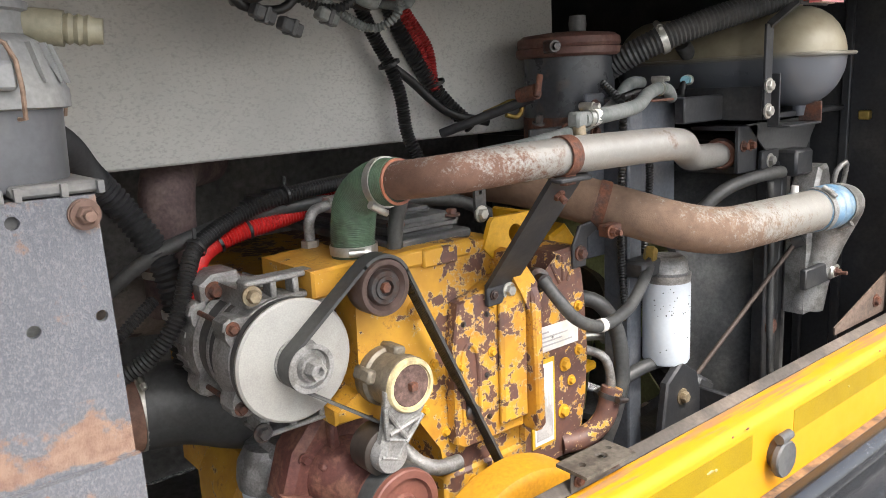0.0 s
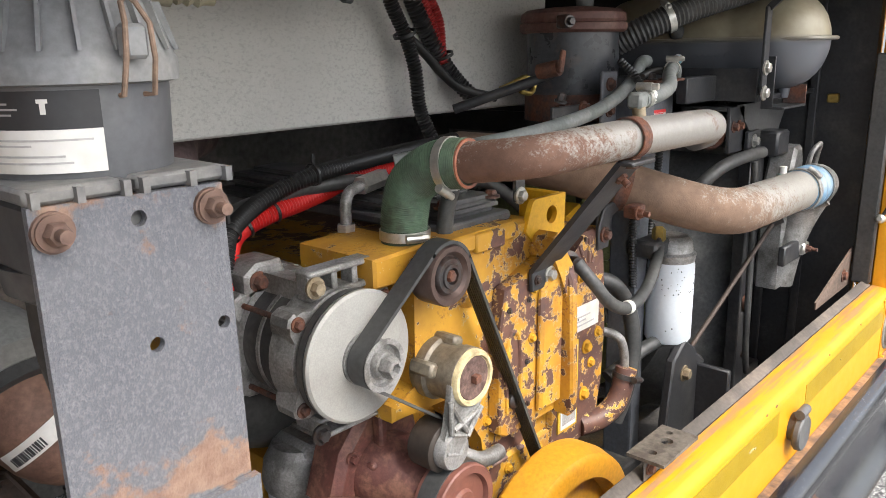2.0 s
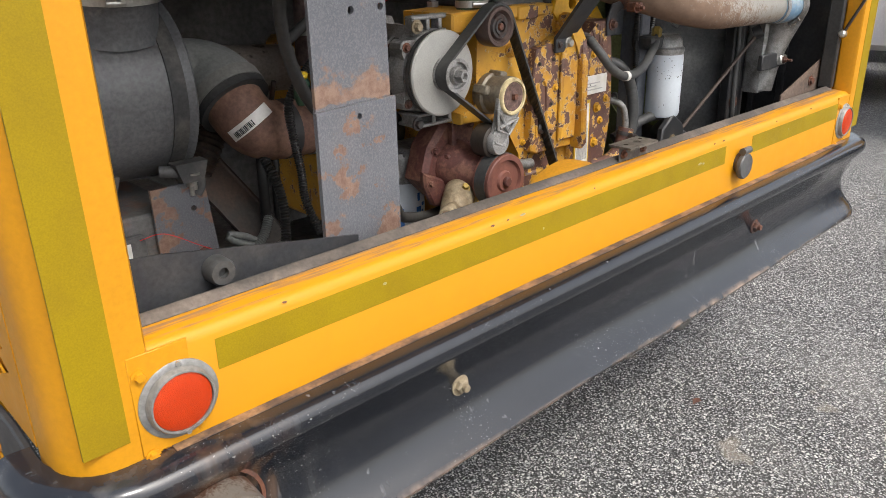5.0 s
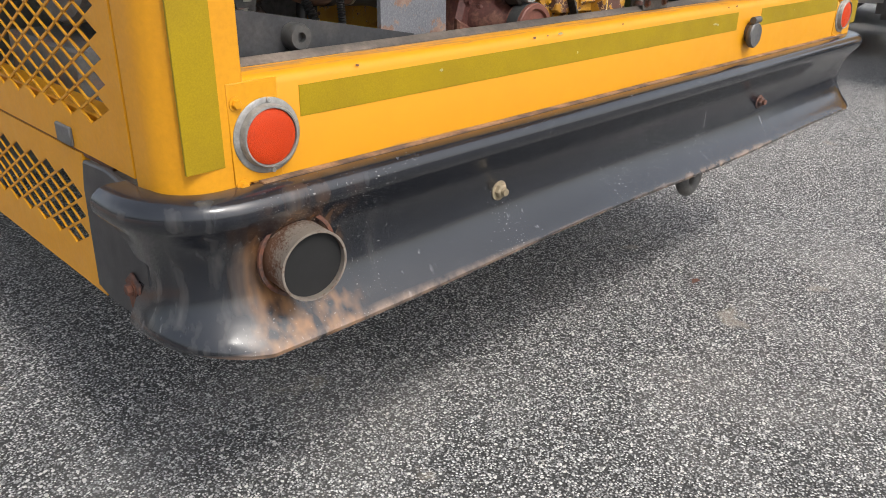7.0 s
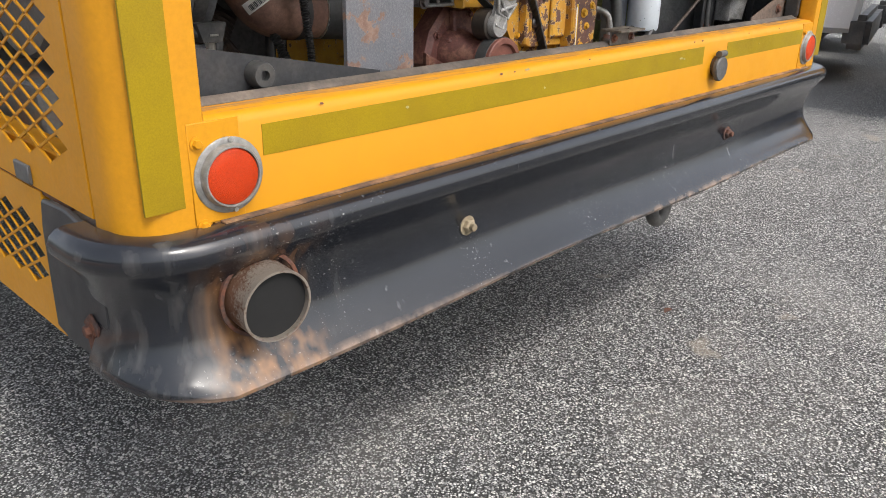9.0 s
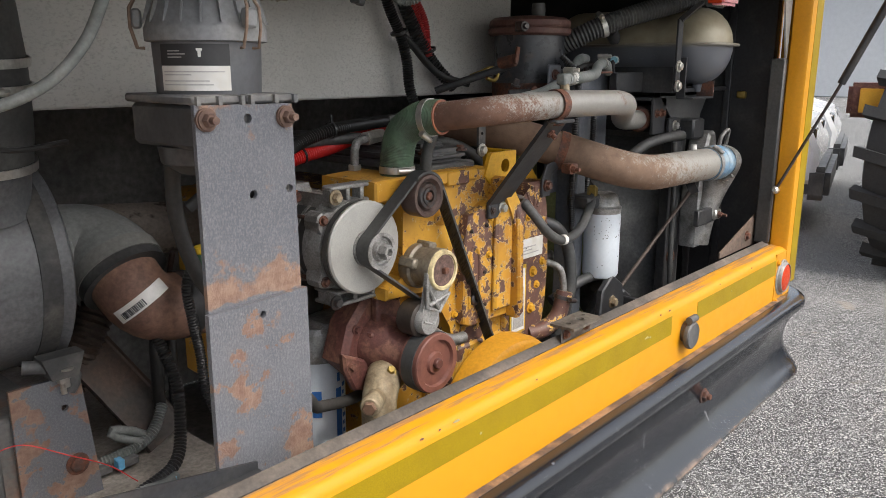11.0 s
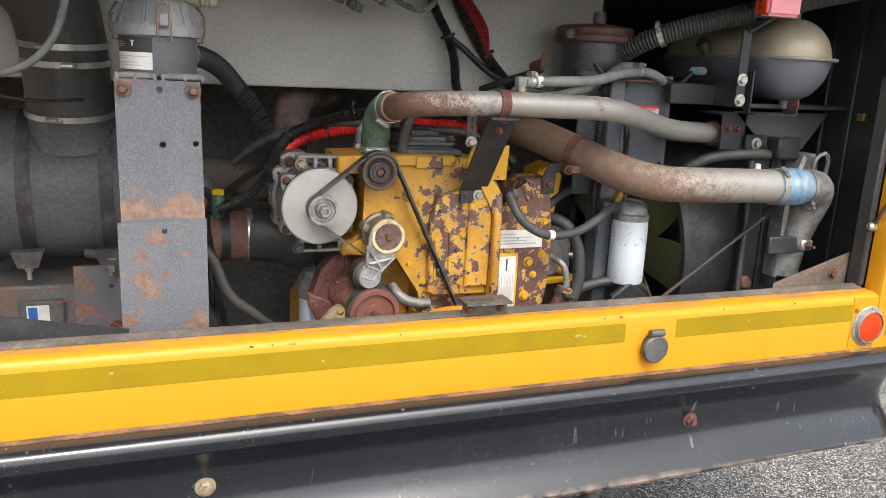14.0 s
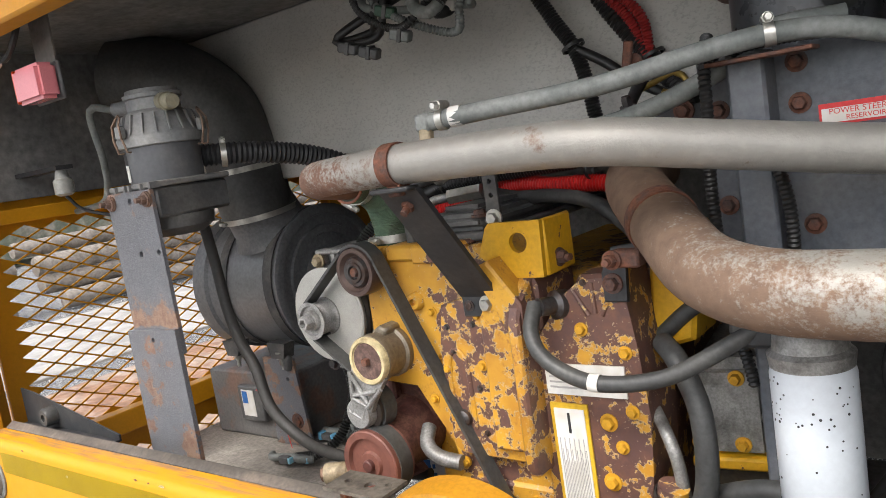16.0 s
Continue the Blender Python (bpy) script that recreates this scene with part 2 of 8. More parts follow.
engine_paint = chipped()
pipe_upper = axis_rust("galvanised_pipe_rusting_at_one_end", (0.30, 0.288, 0.265), (0.20, 0.115, 0.082), 0, -0.22, 0.13, 0.32)
pipe_lower = axis_rust("galvanised_pipe_rusted_brown", (0.30, 0.288, 0.262), (0.225, 0.150, 0.105), 0, 0.30, 0.95, 0.36)


def post_paint():
    m, (n, l, b, tex, ramp, mix, pos) = mat("worn_grey_post_paint", (0.115, 0.118, 0.128), 0.42, 0.1, fine=0.14, bump=0.7, bscale=130)
    mp = n.new("ShaderNodeMapping")
    mp.inputs["Scale"].default_value = (1.0, 1.0, 0.75)
    l.new(pos, mp.inputs["Vector"])
    grain = n.new("ShaderNodeTexNoise")
    grain.inputs["Scale"].default_value, grain.inputs["Detail"].default_value, grain.inputs["Roughness"].default_value = 330.0, 6.0, 0.66
    l.new(mp.outputs[0], grain.inputs["Vector"])
    fleck = ramp(grain.outputs["Fac"], 0.46, 0.74)
    col = mix(fleck, mix(ramp(tex(10.0, 6.0, 0.6), 0.35, 0.7), (0.118, 0.124, 0.142), (0.150, 0.155, 0.172)), (0.222, 0.225, 0.235))
    bp = n.new("ShaderNodeBump")
    bp.inputs["Strength"].default_value, bp.inputs["Distance"].default_value = 0.9, 0.002
    l.new(grain.outputs["Fac"], bp.inputs["Height"])
    l.new(bp.outputs[0], b.inputs["Normal"])
    sep = n.new("ShaderNodeSeparateXYZ")
    l.new(pos, sep.inputs[0])

    def band(lo, hi, amt):
        r = n.new("ShaderNodeMapRange")
        r.inputs["From Min"].default_value, r.inputs["From Max"].default_value = lo, hi
        r.inputs["To Min"].default_value, r.inputs["To Max"].default_value = 0, amt
        l.new(sep.outputs[2], r.inputs["Value"])
        return r.outputs[0]
    # runs of rust at the top edge and where the two plates meet
    s = n.new("ShaderNodeMath")
    s.operation = "MAXIMUM"
    l.new(band(1.235, 1.165, 0.26), s.inputs[0])
    l.new(band(1.39, 1.43, 0.16), s.inputs[1])
    cut = n.new("ShaderNodeMath")
    cut.operation = "SUBTRACT"
    l.new(s.outputs[0], cut.inputs[0])
    l.new(band(1.158, 1.148, 0.24), cut.inputs[1])
    a = n.new("ShaderNodeMath")
    a.operation = "ADD"
    l.new(tex(22.0, 8.0, 0.65), a.inputs[0])
    l.new(cut.outputs[0], a.inputs[1])
    mask = ramp(a.outputs[0], 0.62, 0.70)
    low = n.new("ShaderNodeMath")
    low.operation = "ADD"
    l.new(band(1.16, 1.14, 0.135), low.inputs[0])
    l.new(tex(15.0, 7.0, 0.6), low.inputs[1])
    patch = ramp(low.outputs[0], 0.655, 0.672)
    both = n.new("ShaderNodeMath")
    both.operation = "MAXIMUM"
    l.new(mask, both.inputs[0])
    l.new(patch, both.inputs[1])
    mask = both.outputs[0]
    rr = mix(ramp(tex(60.0), 0.4, 0.65), (0.30, 0.20, 0.145), (0.20, 0.115, 0.085))
    l.new(mix(mask, col, rr), b.inputs["Base Color"])
    return m


post_grey = post_paint()


def bumper_rubber():
    m, (n, l, b, tex, ramp, mix, pos) = mat("scuffed_black_bumper_plastic", (0.02, 0.02, 0.024), 0.21, fine=0.12, bump=0.02, bscale=60, spec=0.5, coat=0.3)
    b.inputs["Coat Roughness"].default_value = 0.12
    sep = n.new("ShaderNodeSeparateXYZ")
    l.new(pos, sep.inputs[0])

    def streaks(sx, sz, detail):
        mp = n.new("ShaderNodeMapping")
        mp.inputs["Scale"].default_value = (sx, sx, sz)
        l.new(pos, mp.inputs["Vector"])
        t = n.new("ShaderNodeTexNoise")
        t.inputs["Scale"].default_value, t.inputs["Detail"].default_value = 1.0, detail
        l.new(mp.outputs[0], t.inputs["Vector"])
        return t.outputs["Fac"]

    def times(a, c):
        x = n.new("ShaderNodeMath")
        x.operation = "MULTIPLY"
        for s, v in ((x.inputs[0], a), (x.inputs[1], c)):
            if isinstance(v, float):
                s.default_value = v
            else:
                l.new(v, s)
        return x.outputs[0]

    def span(src, lo, hi, to_lo=0.0, to_hi=1.0):
        r = n.new("ShaderNodeMapRange")
        r.inputs["From Min"].default_value, r.inputs["From Max"].default_value = lo, hi
        r.inputs["To Min"].default_value, r.inputs["To Max"].default_value = to_lo, to_hi
        l.new(src, r.inputs["Value"])
        return r.outputs[0]
    col = mix(ramp(tex(3.0), 0.35, 0.7), (0.007, 0.0085, 0.012), (0.012, 0.0138, 0.019))
    # pale scuffs, thickest towards the corner by the tail pipe
    worn = times(ramp(streaks(34, 5, 7.0), 0.50, 0.80), span(sep.outputs[0], -0.80, -1.2, 0.01, 0.26))
    col = mix(worn, col, (0.23, 0.22, 0.205))
    bloom = times(ramp(tex(9.0, 7.0), 0.52, 0.8), 0.05)
    col = mix(bloom, col, (0.12, 0.13, 0.15))
    splash = times(ramp(tex(300.0, 2.0, 0.4), 0.70, 0.72), ramp(tex(3.5, 3.0), 0.50, 0.62))
    col = mix(times(splash, 0.8), col, (0.4, 0.39, 0.37))
    drip = times(ramp(streaks(60, 4, 3.0), 0.66, 0.72), ramp(tex(4.0, 3.0), 0.52, 0.66))
    col = mix(times(drip, 0.45), col, (0.30, 0.30, 0.31))
    grime = times(span(sep.outputs[2], 0.553, 0.541), ramp(tex(14.0, 6.0), 0.38, 0.58))
    col = mix(times(grime, 0.8), col, (0.24, 0.165, 0.12))
    # rust water that ran down round the tail pipe
    dx = n.new("ShaderNodeMath")
    dx.operation = "SUBTRACT"
    l.new(sep.outputs[0], dx.inputs[0])
    dx.inputs[1].default_value = -1.075
    ab = n.new("ShaderNodeMath")
    ab.operation = "ABSOLUTE"
    l.new(dx.outputs[0], ab.inputs[0])
    near = span(ab.outputs[0], 0.055, 0.115, 1.0, 0.0)
    runs = ramp(streaks(36, 1.6, 2.5), 0.42, 0.72)
    upper = span(sep.outputs[2], 0.69, 0.77, 1.0, 0.2)
    rm = times(times(times(runs, near), upper), 0.62)
    col = mix(rm, col, (0.42, 0.21, 0.085))
    l.new(col, b.inputs["Base Color"])
    return m


bumper_black = bumper_rubber()


def panel_foil():
    m, (n, l, b, tex, ramp, mix, pos) = mat("stippled_grey_insulation_facing", (0.27, 0.265, 0.24), 0.6, 0.1, fine=0.16, color2=(0.20, 0.196, 0.18),
                                            scale=2.5, bump=0.5, bscale=110)
    mp = n.new("ShaderNodeMapping")
    mp.inputs["Scale"].default_value = (95, 95, 150)
    l.new(pos, mp.inputs["Vector"])
    v = n.new("ShaderNodeTexNoise")
    v.inputs["Scale"].default_value, v.inputs["Detail"].default_value = 1.6, 7.0
    l.new(mp.outputs[0], v.inputs["Vector"])
    fleck = ramp(v.outputs["Fac"], 0.50, 0.72)
    base = mix(ramp(tex(2.0), 0.4, 0.7), (0.52, 0.512, 0.482), (0.41, 0.402, 0.378))
    l.new(mix(fleck, base, (0.37, 0.364, 0.342)), b.inputs["Base Color"])
    return m


foil = panel_foil()


def asphalt():
    m, (n, l, b, tex, ramp, mix, pos) = mat("worn_asphalt_with_pale_stones", (0.06, 0.06, 0.06), 0.9, fine=0.1)
    v = n.new("ShaderNodeTexVoronoi")
    v.inputs["Scale"].default_value = 175.0
    l.new(pos, v.inputs["Vector"])
    stone = n.new("ShaderNodeSeparateColor")
    l.new(v.outputs["Color"], stone.inputs[0])
    tone = n.new("ShaderNodeValToRGB")
    e = tone.color_ramp.elements
    e[0].position, e[0].color = 0.0, (0.12, 0.12, 0.12, 1)
    e[1].position, e[1].color = 1.0, (0.80, 0.79, 0.755, 1)
    k = e.new(0.42)
    k.color = (0.29, 0.288, 0.285, 1)
    k = e.new(0.78)
    k.color = (0.48, 0.475, 0.46, 1)
    l.new(stone.outputs[0], tone.inputs[0])
    gap = ramp(v.outputs["Distance"], 0.40, 0.58)
    col = mix(gap, tone.outputs[0], (0.038, 0.038, 0.037))
    # larger pale and dark stones scattered among the small ones
    big = n.new("ShaderNodeTexVoronoi")
    big.inputs["Scale"].default_value = 78.0
    l.new(pos, big.inputs["Vector"])
    bs = n.new("ShaderNodeSeparateColor")
    l.new(big.outputs["Color"], bs.inputs[0])
    core = ramp(big.outputs["Distance"], 0.30, 0.40, (1, 1, 1, 1), (0, 0, 0, 1))
    for chan, tint in ((0, (0.62, 0.61, 0.58)), (1, (0.06, 0.06, 0.06))):
        pick = n.new("ShaderNodeMath")
        pick.operation = "MULTIPLY"
        l.new(ramp(bs.outputs[chan], 0.80, 0.81), pick.inputs[0])
        l.new(core, pick.inputs[1])
        col = mix(pick.outputs[0], col, tint)
    dust = ramp(tex(1.3, 5.0), 0.5, 0.78)
    dm = n.new("ShaderNodeMath")
    dm.operation = "MULTIPLY"
    l.new(dust, dm.inputs[0])
    dm.inputs[1].default_value = 0.30
    col = mix(dm.outputs[0], col, (0.42, 0.40, 0.37))
    # dried puddles of tan dust
    spill = ramp(tex(3.2, 4.0, 0.5), 0.66, 0.71, (0, 0, 0, 1), (0.55, 0.55, 0.55, 1))
    col = mix(spill, col, (0.33, 0.29, 0.235))
    l.new(col, b.inputs["Base Color"])
    bp = n.new("ShaderNodeBump")
    bp.inputs["Strength"].default_value, bp.inputs["Distance"].default_value = 1.0, 0.006
    bp.invert = True
    l.new(v.outputs["Distance"], bp.inputs["Height"])
    l.new(bp.outputs[0], b.inputs["Normal"])
    return m


ground_mat = asphalt()


def worn_rail():
    """Bus yellow with long scuffs through to brown along the rolled lip, and rust at the foot."""
    m, (n, l, b, tex, ramp, mix, pos) = mat("bus_yellow_paint_scuffed_along_the_lip", (0.58, 0.258, 0.007), 0.45, fine=0.06, coat=0.05, spec=0.35)
    base = mix(ramp(tex(3.0), 0.5, 0.9), (0.58, 0.258, 0.007), (0.52, 0.224, 0.007))
    sep = n.new("ShaderNodeSeparateXYZ")
    l.new(pos, sep.inputs[0])
    mp = n.new("ShaderNodeMapping")
    mp.inputs["Scale"].default_value = (5.0, 90.0, 90.0)
    l.new(pos, mp.inputs["Vector"])
    t = n.new("ShaderNodeTexNoise")
    t.inputs["Scale"].default_value, t.inputs["Detail"].default_value, t.inputs["Roughness"].default_value = 1.0, 8.0, 0.65
    l.new(mp.outputs[0], t.inputs["Vector"])
    lip = n.new("ShaderNodeMapRange")
    lip.inputs["From Min"].default_value, lip.inputs["From Max"].default_value = 0.934, 0.944
    lip.inputs["To Min"].default_value, lip.inputs["To Max"].default_value = -0.25, 0.10
    l.new(sep.outputs[2], lip.inputs["Value"])
    foot = n.new("ShaderNodeMapRange")
    foot.inputs["From Min"].default_value, foot.inputs["From Max"].default_value = 0.803, 0.790
    foot.inputs["To Min"].default_value, foot.inputs["To Max"].default_value = 0.0, 0.36
    l.new(sep.outputs[2], foot.inputs["Value"])
    near = n.new("ShaderNodeMath")
    near.operation = "ADD"
    l.new(lip.outputs[0], near.inputs[0])
    l.new(foot.outputs[0], near.inputs[1])
    a = n.new("ShaderNodeMath")
    a.operation = "ADD"
    l.new(t.outputs["Fac"], a.inputs[0])
    l.new(near.outputs[0], a.inputs[1])
    worn = ramp(a.outputs[0], 0.54, 0.66, (0, 0, 0, 1), (0.75, 0.75, 0.75, 1))
    l.new(mix(worn, base, mix(ramp(tex(40.0), 0.4, 0.6), (0.30, 0.15, 0.07), (0.20, 0.13, 0.10))), b.inputs["Base Color"])
    return m


rail_yellow = worn_rail()

# ---- mesh helpers ----
ROOT = {}


def place(ob_name, bm, material, loc, parent=None, smooth=True):
    me = bpy.data.meshes.new(ob_name)
    bmesh.ops.translate(bm, verts=bm.verts, vec=-Vector(loc))
    bmesh.ops.recalc_face_normals(bm, faces=bm.faces)
    bm.to_mesh(me)
    bm.free()
    me.materials.append(material)
    if smooth:
        me.shade_smooth()
        me.set_sharp_from_angle(angle=radians(38))
    ob = new(ob_name, me)
    return ob


def thing(name, base, label, category, group="", kind=""):
    """An empty at the thing's base, under which its parts hang."""
    ob = new(name)
    ob.empty_display_size = 0.05
    ob.location = base
    ROOT[ob] = Vector(base)
    return tagged(ob, label, category, group, kind)


def part(name, bm, material, parent, label=""):
    """One mesh in world metres, hung under a thing or a part."""
    ob = place(name, bm, material, ROOT[parent])
    ob.parent = parent
    ROOT[ob] = ROOT[parent]
    return tagged(ob, label)


def single(name, bm, material, label="", category="", group="", kind=""):
    """A thing that is one mesh."""
    vs = [v.co for v in bm.verts]
    base = Vector((sum(v.x for v in vs) / len(vs), sum(v.y for v in vs) / len(vs), min(v.z for v in vs)))
    ob = place(name, bm, material, base)
    ob.location = base
    ROOT[ob] = base
    return tagged(ob, label, category, group, kind)


def B():
    return bmesh.new()


def box(bm, lo, hi, bevel=0.0, turn=None, seg=1):
    """A box between two corners; turn: a matrix about its middle."""
    lo, hi = Vector(lo), Vector(hi)
    mid, size = (lo + hi) / 2, hi - lo
    m = Matrix.Translation(mid) @ (turn or Matrix()) @ Matrix.Diagonal((*size, 1))
    vs = bmesh.ops.create_cube(bm, size=1.0, matrix=m)["verts"]
    if bevel:
        es = list({e for v in vs for e in v.link_edges})
        bmesh.ops.bevel(bm, geom=es, offset=bevel, segments=seg, affect="EDGES")
    return bm


def axes(d):
    d = Vector(d).normalized()
    u = d.orthogonal().normalized()
    if abs(d.z) < 0.99:
        u = Vector((0, 0, 1)).cross(d).normalized()
    return d, u, d.cross(u)


def lathe(bm, p0, p1, prof, seg=32):
    """Turns a profile of (part of the way, radius) about the line from p0 to p1, closed at the ends."""
    p0, p1 = Vector(p0), Vector(p1)
    d, u, w = axes(p1 - p0)
    rings = []
    for f, r in prof:
        c = p0 + (p1 - p0) * f
        if r < 1e-6:
            rings.append([bm.verts.new(c)])
        else:
            rings.append([bm.verts.new(c + (u * math.cos(a) + w * math.sin(a)) * r) for a in (2 * math.pi * i / seg for i in range(seg))])
    for a, b in zip(rings, rings[1:]):
        for i in range(seg):
            j = (i + 1) % seg
            if len(a) == 1 and len(b) == 1:
                break
            if len(a) == 1:
                bm.faces.new((a[0], b[i], b[j]))
            elif len(b) == 1:
                bm.faces.new((a[i], b[0], a[j]))
            else:
                bm.faces.new((a[i], b[i], b[j], a[j]))
    for r in (rings[0], rings[-1]):
        if len(r) > 1 and rings[0] is not rings[-1]:
            bm.faces.new(r)
    return bm


def cyl(bm, p0, p1, r, r2=None, seg=24, bev=0.0):
    r2 = r if r2 is None else r2
    n = (Vector(p1) - Vector(p0)).length
    if bev and n > 0:
        f = min(0.45, bev / n)
        return lathe(bm, p0, p1, [(0, r - bev), (f, r), (1 - f, r2), (1, r2 - bev)], seg)
    return lathe(bm, p0, p1, [(0, r), (1, r2)], seg)


def spline(pts, step=0.012):
    """A smooth line through the points, in even small steps."""
    p = [Vector(q) for q in pts]
    if len(p) == 2:
        n = max(2, int((p[1] - p[0]).length / step))
        return [p[0].lerp(p[1], i / n) for i in range(n + 1)]
    p = [p[0] * 2 - p[1]] + p + [p[-1] * 2 - p[-2]]
    out = []
    for a, b, c, d in zip(p, p[1:], p[2:], p[3:]):
        n = max(2, int((c - b).length / step))
        for i in range(n):
            t = i / n
            out.append(0.5 * (2 * b + (c - a) * t + (2 * a - 5 * b + 4 * c - d) * t * t + (3 * b - a - 3 * c + d) * t ** 3))
    return out + [p[-2]]


def corner_line(pts, rad, step=0.01):
    """Straight runs with rounded bends of radius about rad."""
    p = [Vector(q) for q in pts]
    out = [p[0]]
    for a, b, c in zip(p, p[1:], p[2:]):
        k = min(rad, (b - a).length * 0.48, (c - b).length * 0.48)
        s, e = b + (a - b).normalized() * k, b + (c - b).normalized() * k
        for i in range(11):
            t = i / 10
            out.append(s.lerp(b, t).lerp(b.lerp(e, t), t))
    return out + [p[-1]]


def tube(bm, line, r, seg=16, rib=0.0, pitch=0.006, caps=True, hollow=False):
    """A round tube along a line; rib: depth of its corrugation; r may be a function of the part of the way."""
    if rib:
        length = sum((b - a).length for a, b in zip(line, line[1:]))
        n = int(length / (pitch / 2))
        fine, acc, i = [], 0.0, 0
        cum = [0.0]
        for a, b in zip(line, line[1:]):
            cum.append(cum[-1] + (b - a).length)
        for k in range(n + 1):
            s = length * k / n
            while i < len(line) - 2 and cum[i + 1] < s:
                i += 1
            f = (s - cum[i]) / max(1e-9, cum[i + 1] - cum[i])
            fine.append(line[i].lerp(line[i + 1], f))
        line = fine
    rings, u = [], None
    for k, c in enumerate(line):
        d = (line[min(k + 1, len(line) - 1)] - line[max(k - 1, 0)]).normalized()
        if u is None:
            u = axes(d)[1]
        u = (u - d * u.dot(d)).normalized()
        w = d.cross(u)
        rr = r(k / (len(line) - 1)) if callable(r) else r
        if rib:
            rr += rib * (0.5 if k % 2 else -0.5)
        rings.append([bm.verts.new(c + (u * math.cos(a) + w * math.sin(a)) * rr) for a in (2 * math.pi * i / seg for i in range(seg))])
    for a, b in zip(rings, rings[1:]):
        for i in range(seg):
            j = (i + 1) % seg
            bm.faces.new((a[i], b[i], b[j], a[j]))
    if caps:
        bm.faces.new(rings[0])
        bm.faces.new(rings[-1])
    return bm


def ring(bm, c, d, r, w, t=0.0025, seg=28):
    """A flat band of width w and thickness t round a pipe of radius r."""
    d = Vector(d).normalized()
    c = Vector(c)
    a, b = c - d * w / 2, c + d * w / 2
    dd, u, v = axes(d)
    rows = []
    for p, rr in ((a, r), (a, r + t), (b, r + t), (b, r)):
        rows.append([bm.verts.new(p + (u * math.cos(k) + v * math.sin(k)) * rr) for k in (2 * math.pi * i / seg for i in range(seg))])
    for x, y in zip(rows, rows[1:] + rows[:1]):
        for i in range(seg):
            j = (i + 1) % seg
            bm.faces.new((x[i], y[i], y[j], x[j]))
    return bm


def prism(bm, outline, y0, y1, bevel=0.0, plane="xz"):
    """A plate: an outline of (a, b) drawn out between two depths. plane xz: depth along y; yz: along x; xy: along z."""
    def at(a, b, c):
        return {"xz": (a, c, b), "yz": (c, a, b), "xy": (a, b, c)}[plane]
    f0 = [bm.verts.new(at(a, b, y0)) for a, b in outline]
    f1 = [bm.verts.new(at(a, b, y1)) for a, b in outline]
    n = len(outline)
    made = [bm.faces.new(f0), bm.faces.new(f1)]
    for i in range(n):
        made.append(bm.faces.new((f0[i], f0[(i + 1) % n], f1[(i + 1) % n], f1[i])))
    if bevel:
        es = list({e for f in made[:2] for e in f.edges})
        bmesh.ops.bevel(bm, geom=es, offset=bevel, segments=1, affect="EDGES")
    return bm


def holed(bm, outline, holes, y0, y1, plane="xz", seg=16):
    """A plate with round holes (a, b, radius) right through it."""
    def at(a, b, c):
        return {"xz": (a, c, b), "yz": (c, a, b), "xy": (a, b, c)}[plane]
    loops = [outline] + [[(a + r * math.cos(2 * math.pi * i / seg), b + r * math.sin(2 * math.pi * i / seg)) for i in range(seg)] for a, b, r in holes]
    for y in (y0, y1):
        es = []
        for lp in loops:
            vs = [bm.verts.new(at(a, b, y)) for a, b in lp]
            es += [bm.edges.new((vs[i], vs[(i + 1) % len(vs)])) for i in range(len(vs))]
        bmesh.ops.triangle_fill(bm, use_beauty=True, edges=es)
    for lp in loops:
        a = [bm.verts.new(at(p, q, y0)) for p, q in lp]
        b = [bm.verts.new(at(p, q, y1)) for p, q in lp]
        for i in range(len(lp)):
            j = (i + 1) % len(lp)
            bm.faces.new((a[i], a[j], b[j], b[i]))
    bmesh.ops.remove_doubles(bm, verts=bm.verts, dist=1e-5)
    return bm


def hexbolt(bm, p, d, r=0.009, h=0.007, washer=True, stud=0.0):
    """A hexagon head standing on p, pointing along d, with its washer and, if wanted, a stud."""
    d = Vector(d).normalized()
    p = Vector(p)
    s = p
    if washer:
        cyl(bm, p - d * 0.002, p + d * 0.002, r * 1.45, seg=18)
        s = p + d * 0.002
    lathe(bm, s, s + d * h, [(0, r), (0.75, r), (1, r * 0.82)], 6)
    if stud:
        cyl(bm, s + d * h, s + d * (h + stud), r * 0.55, seg=10)
    return bm


def clamp(parent, c, d, r, w=0.012, screw=(0, 0, 1), name="hose_clamp", material=None):
    """A worm-drive clamp: band, housing and screw."""
    bm = ring(B(), c, d, r, w, 0.002)
    c, d, s = Vector(c), Vector(d).normalized(), Vector(screw)
    s = (s - d * s.dot(d)).normalized()
    t = d.cross(s)
    q = c + s * (r + 0.005)
    cyl(bm, q - t * 0.012, q + t * 0.012, 0.0065, seg=10)
    lathe(bm, q + t * 0.012, q + t * 0.022, [(0, 0.0055), (0.8, 0.0055), (1, 0.004)], 6)
    return part(name, bm, material or zinc, parent)


def text(body, size, m, material, parent, name="lettering"):
    """Words in the built-in font, turned into a thin mesh."""
    cu = bpy.data.curves.new(name, "FONT")
    cu.body, cu.size, cu.align_x, cu.align_y, cu.extrude = body, size, "CENTER", "CENTER", 0.0003
    tmp = bpy.data.objects.new(name, cu)
    scene.collection.objects.link(tmp)
    bpy.context.view_layer.update()
    me = bpy.data.meshes.new_from_object(tmp)
    bpy.data.objects.remove(tmp)
    bm = B()
    bm.from_mesh(me)
    bpy.data.meshes.remove(me)
    bmesh.ops.transform(bm, matrix=m, verts=bm.verts)
    return part(name, bm, material, parent)

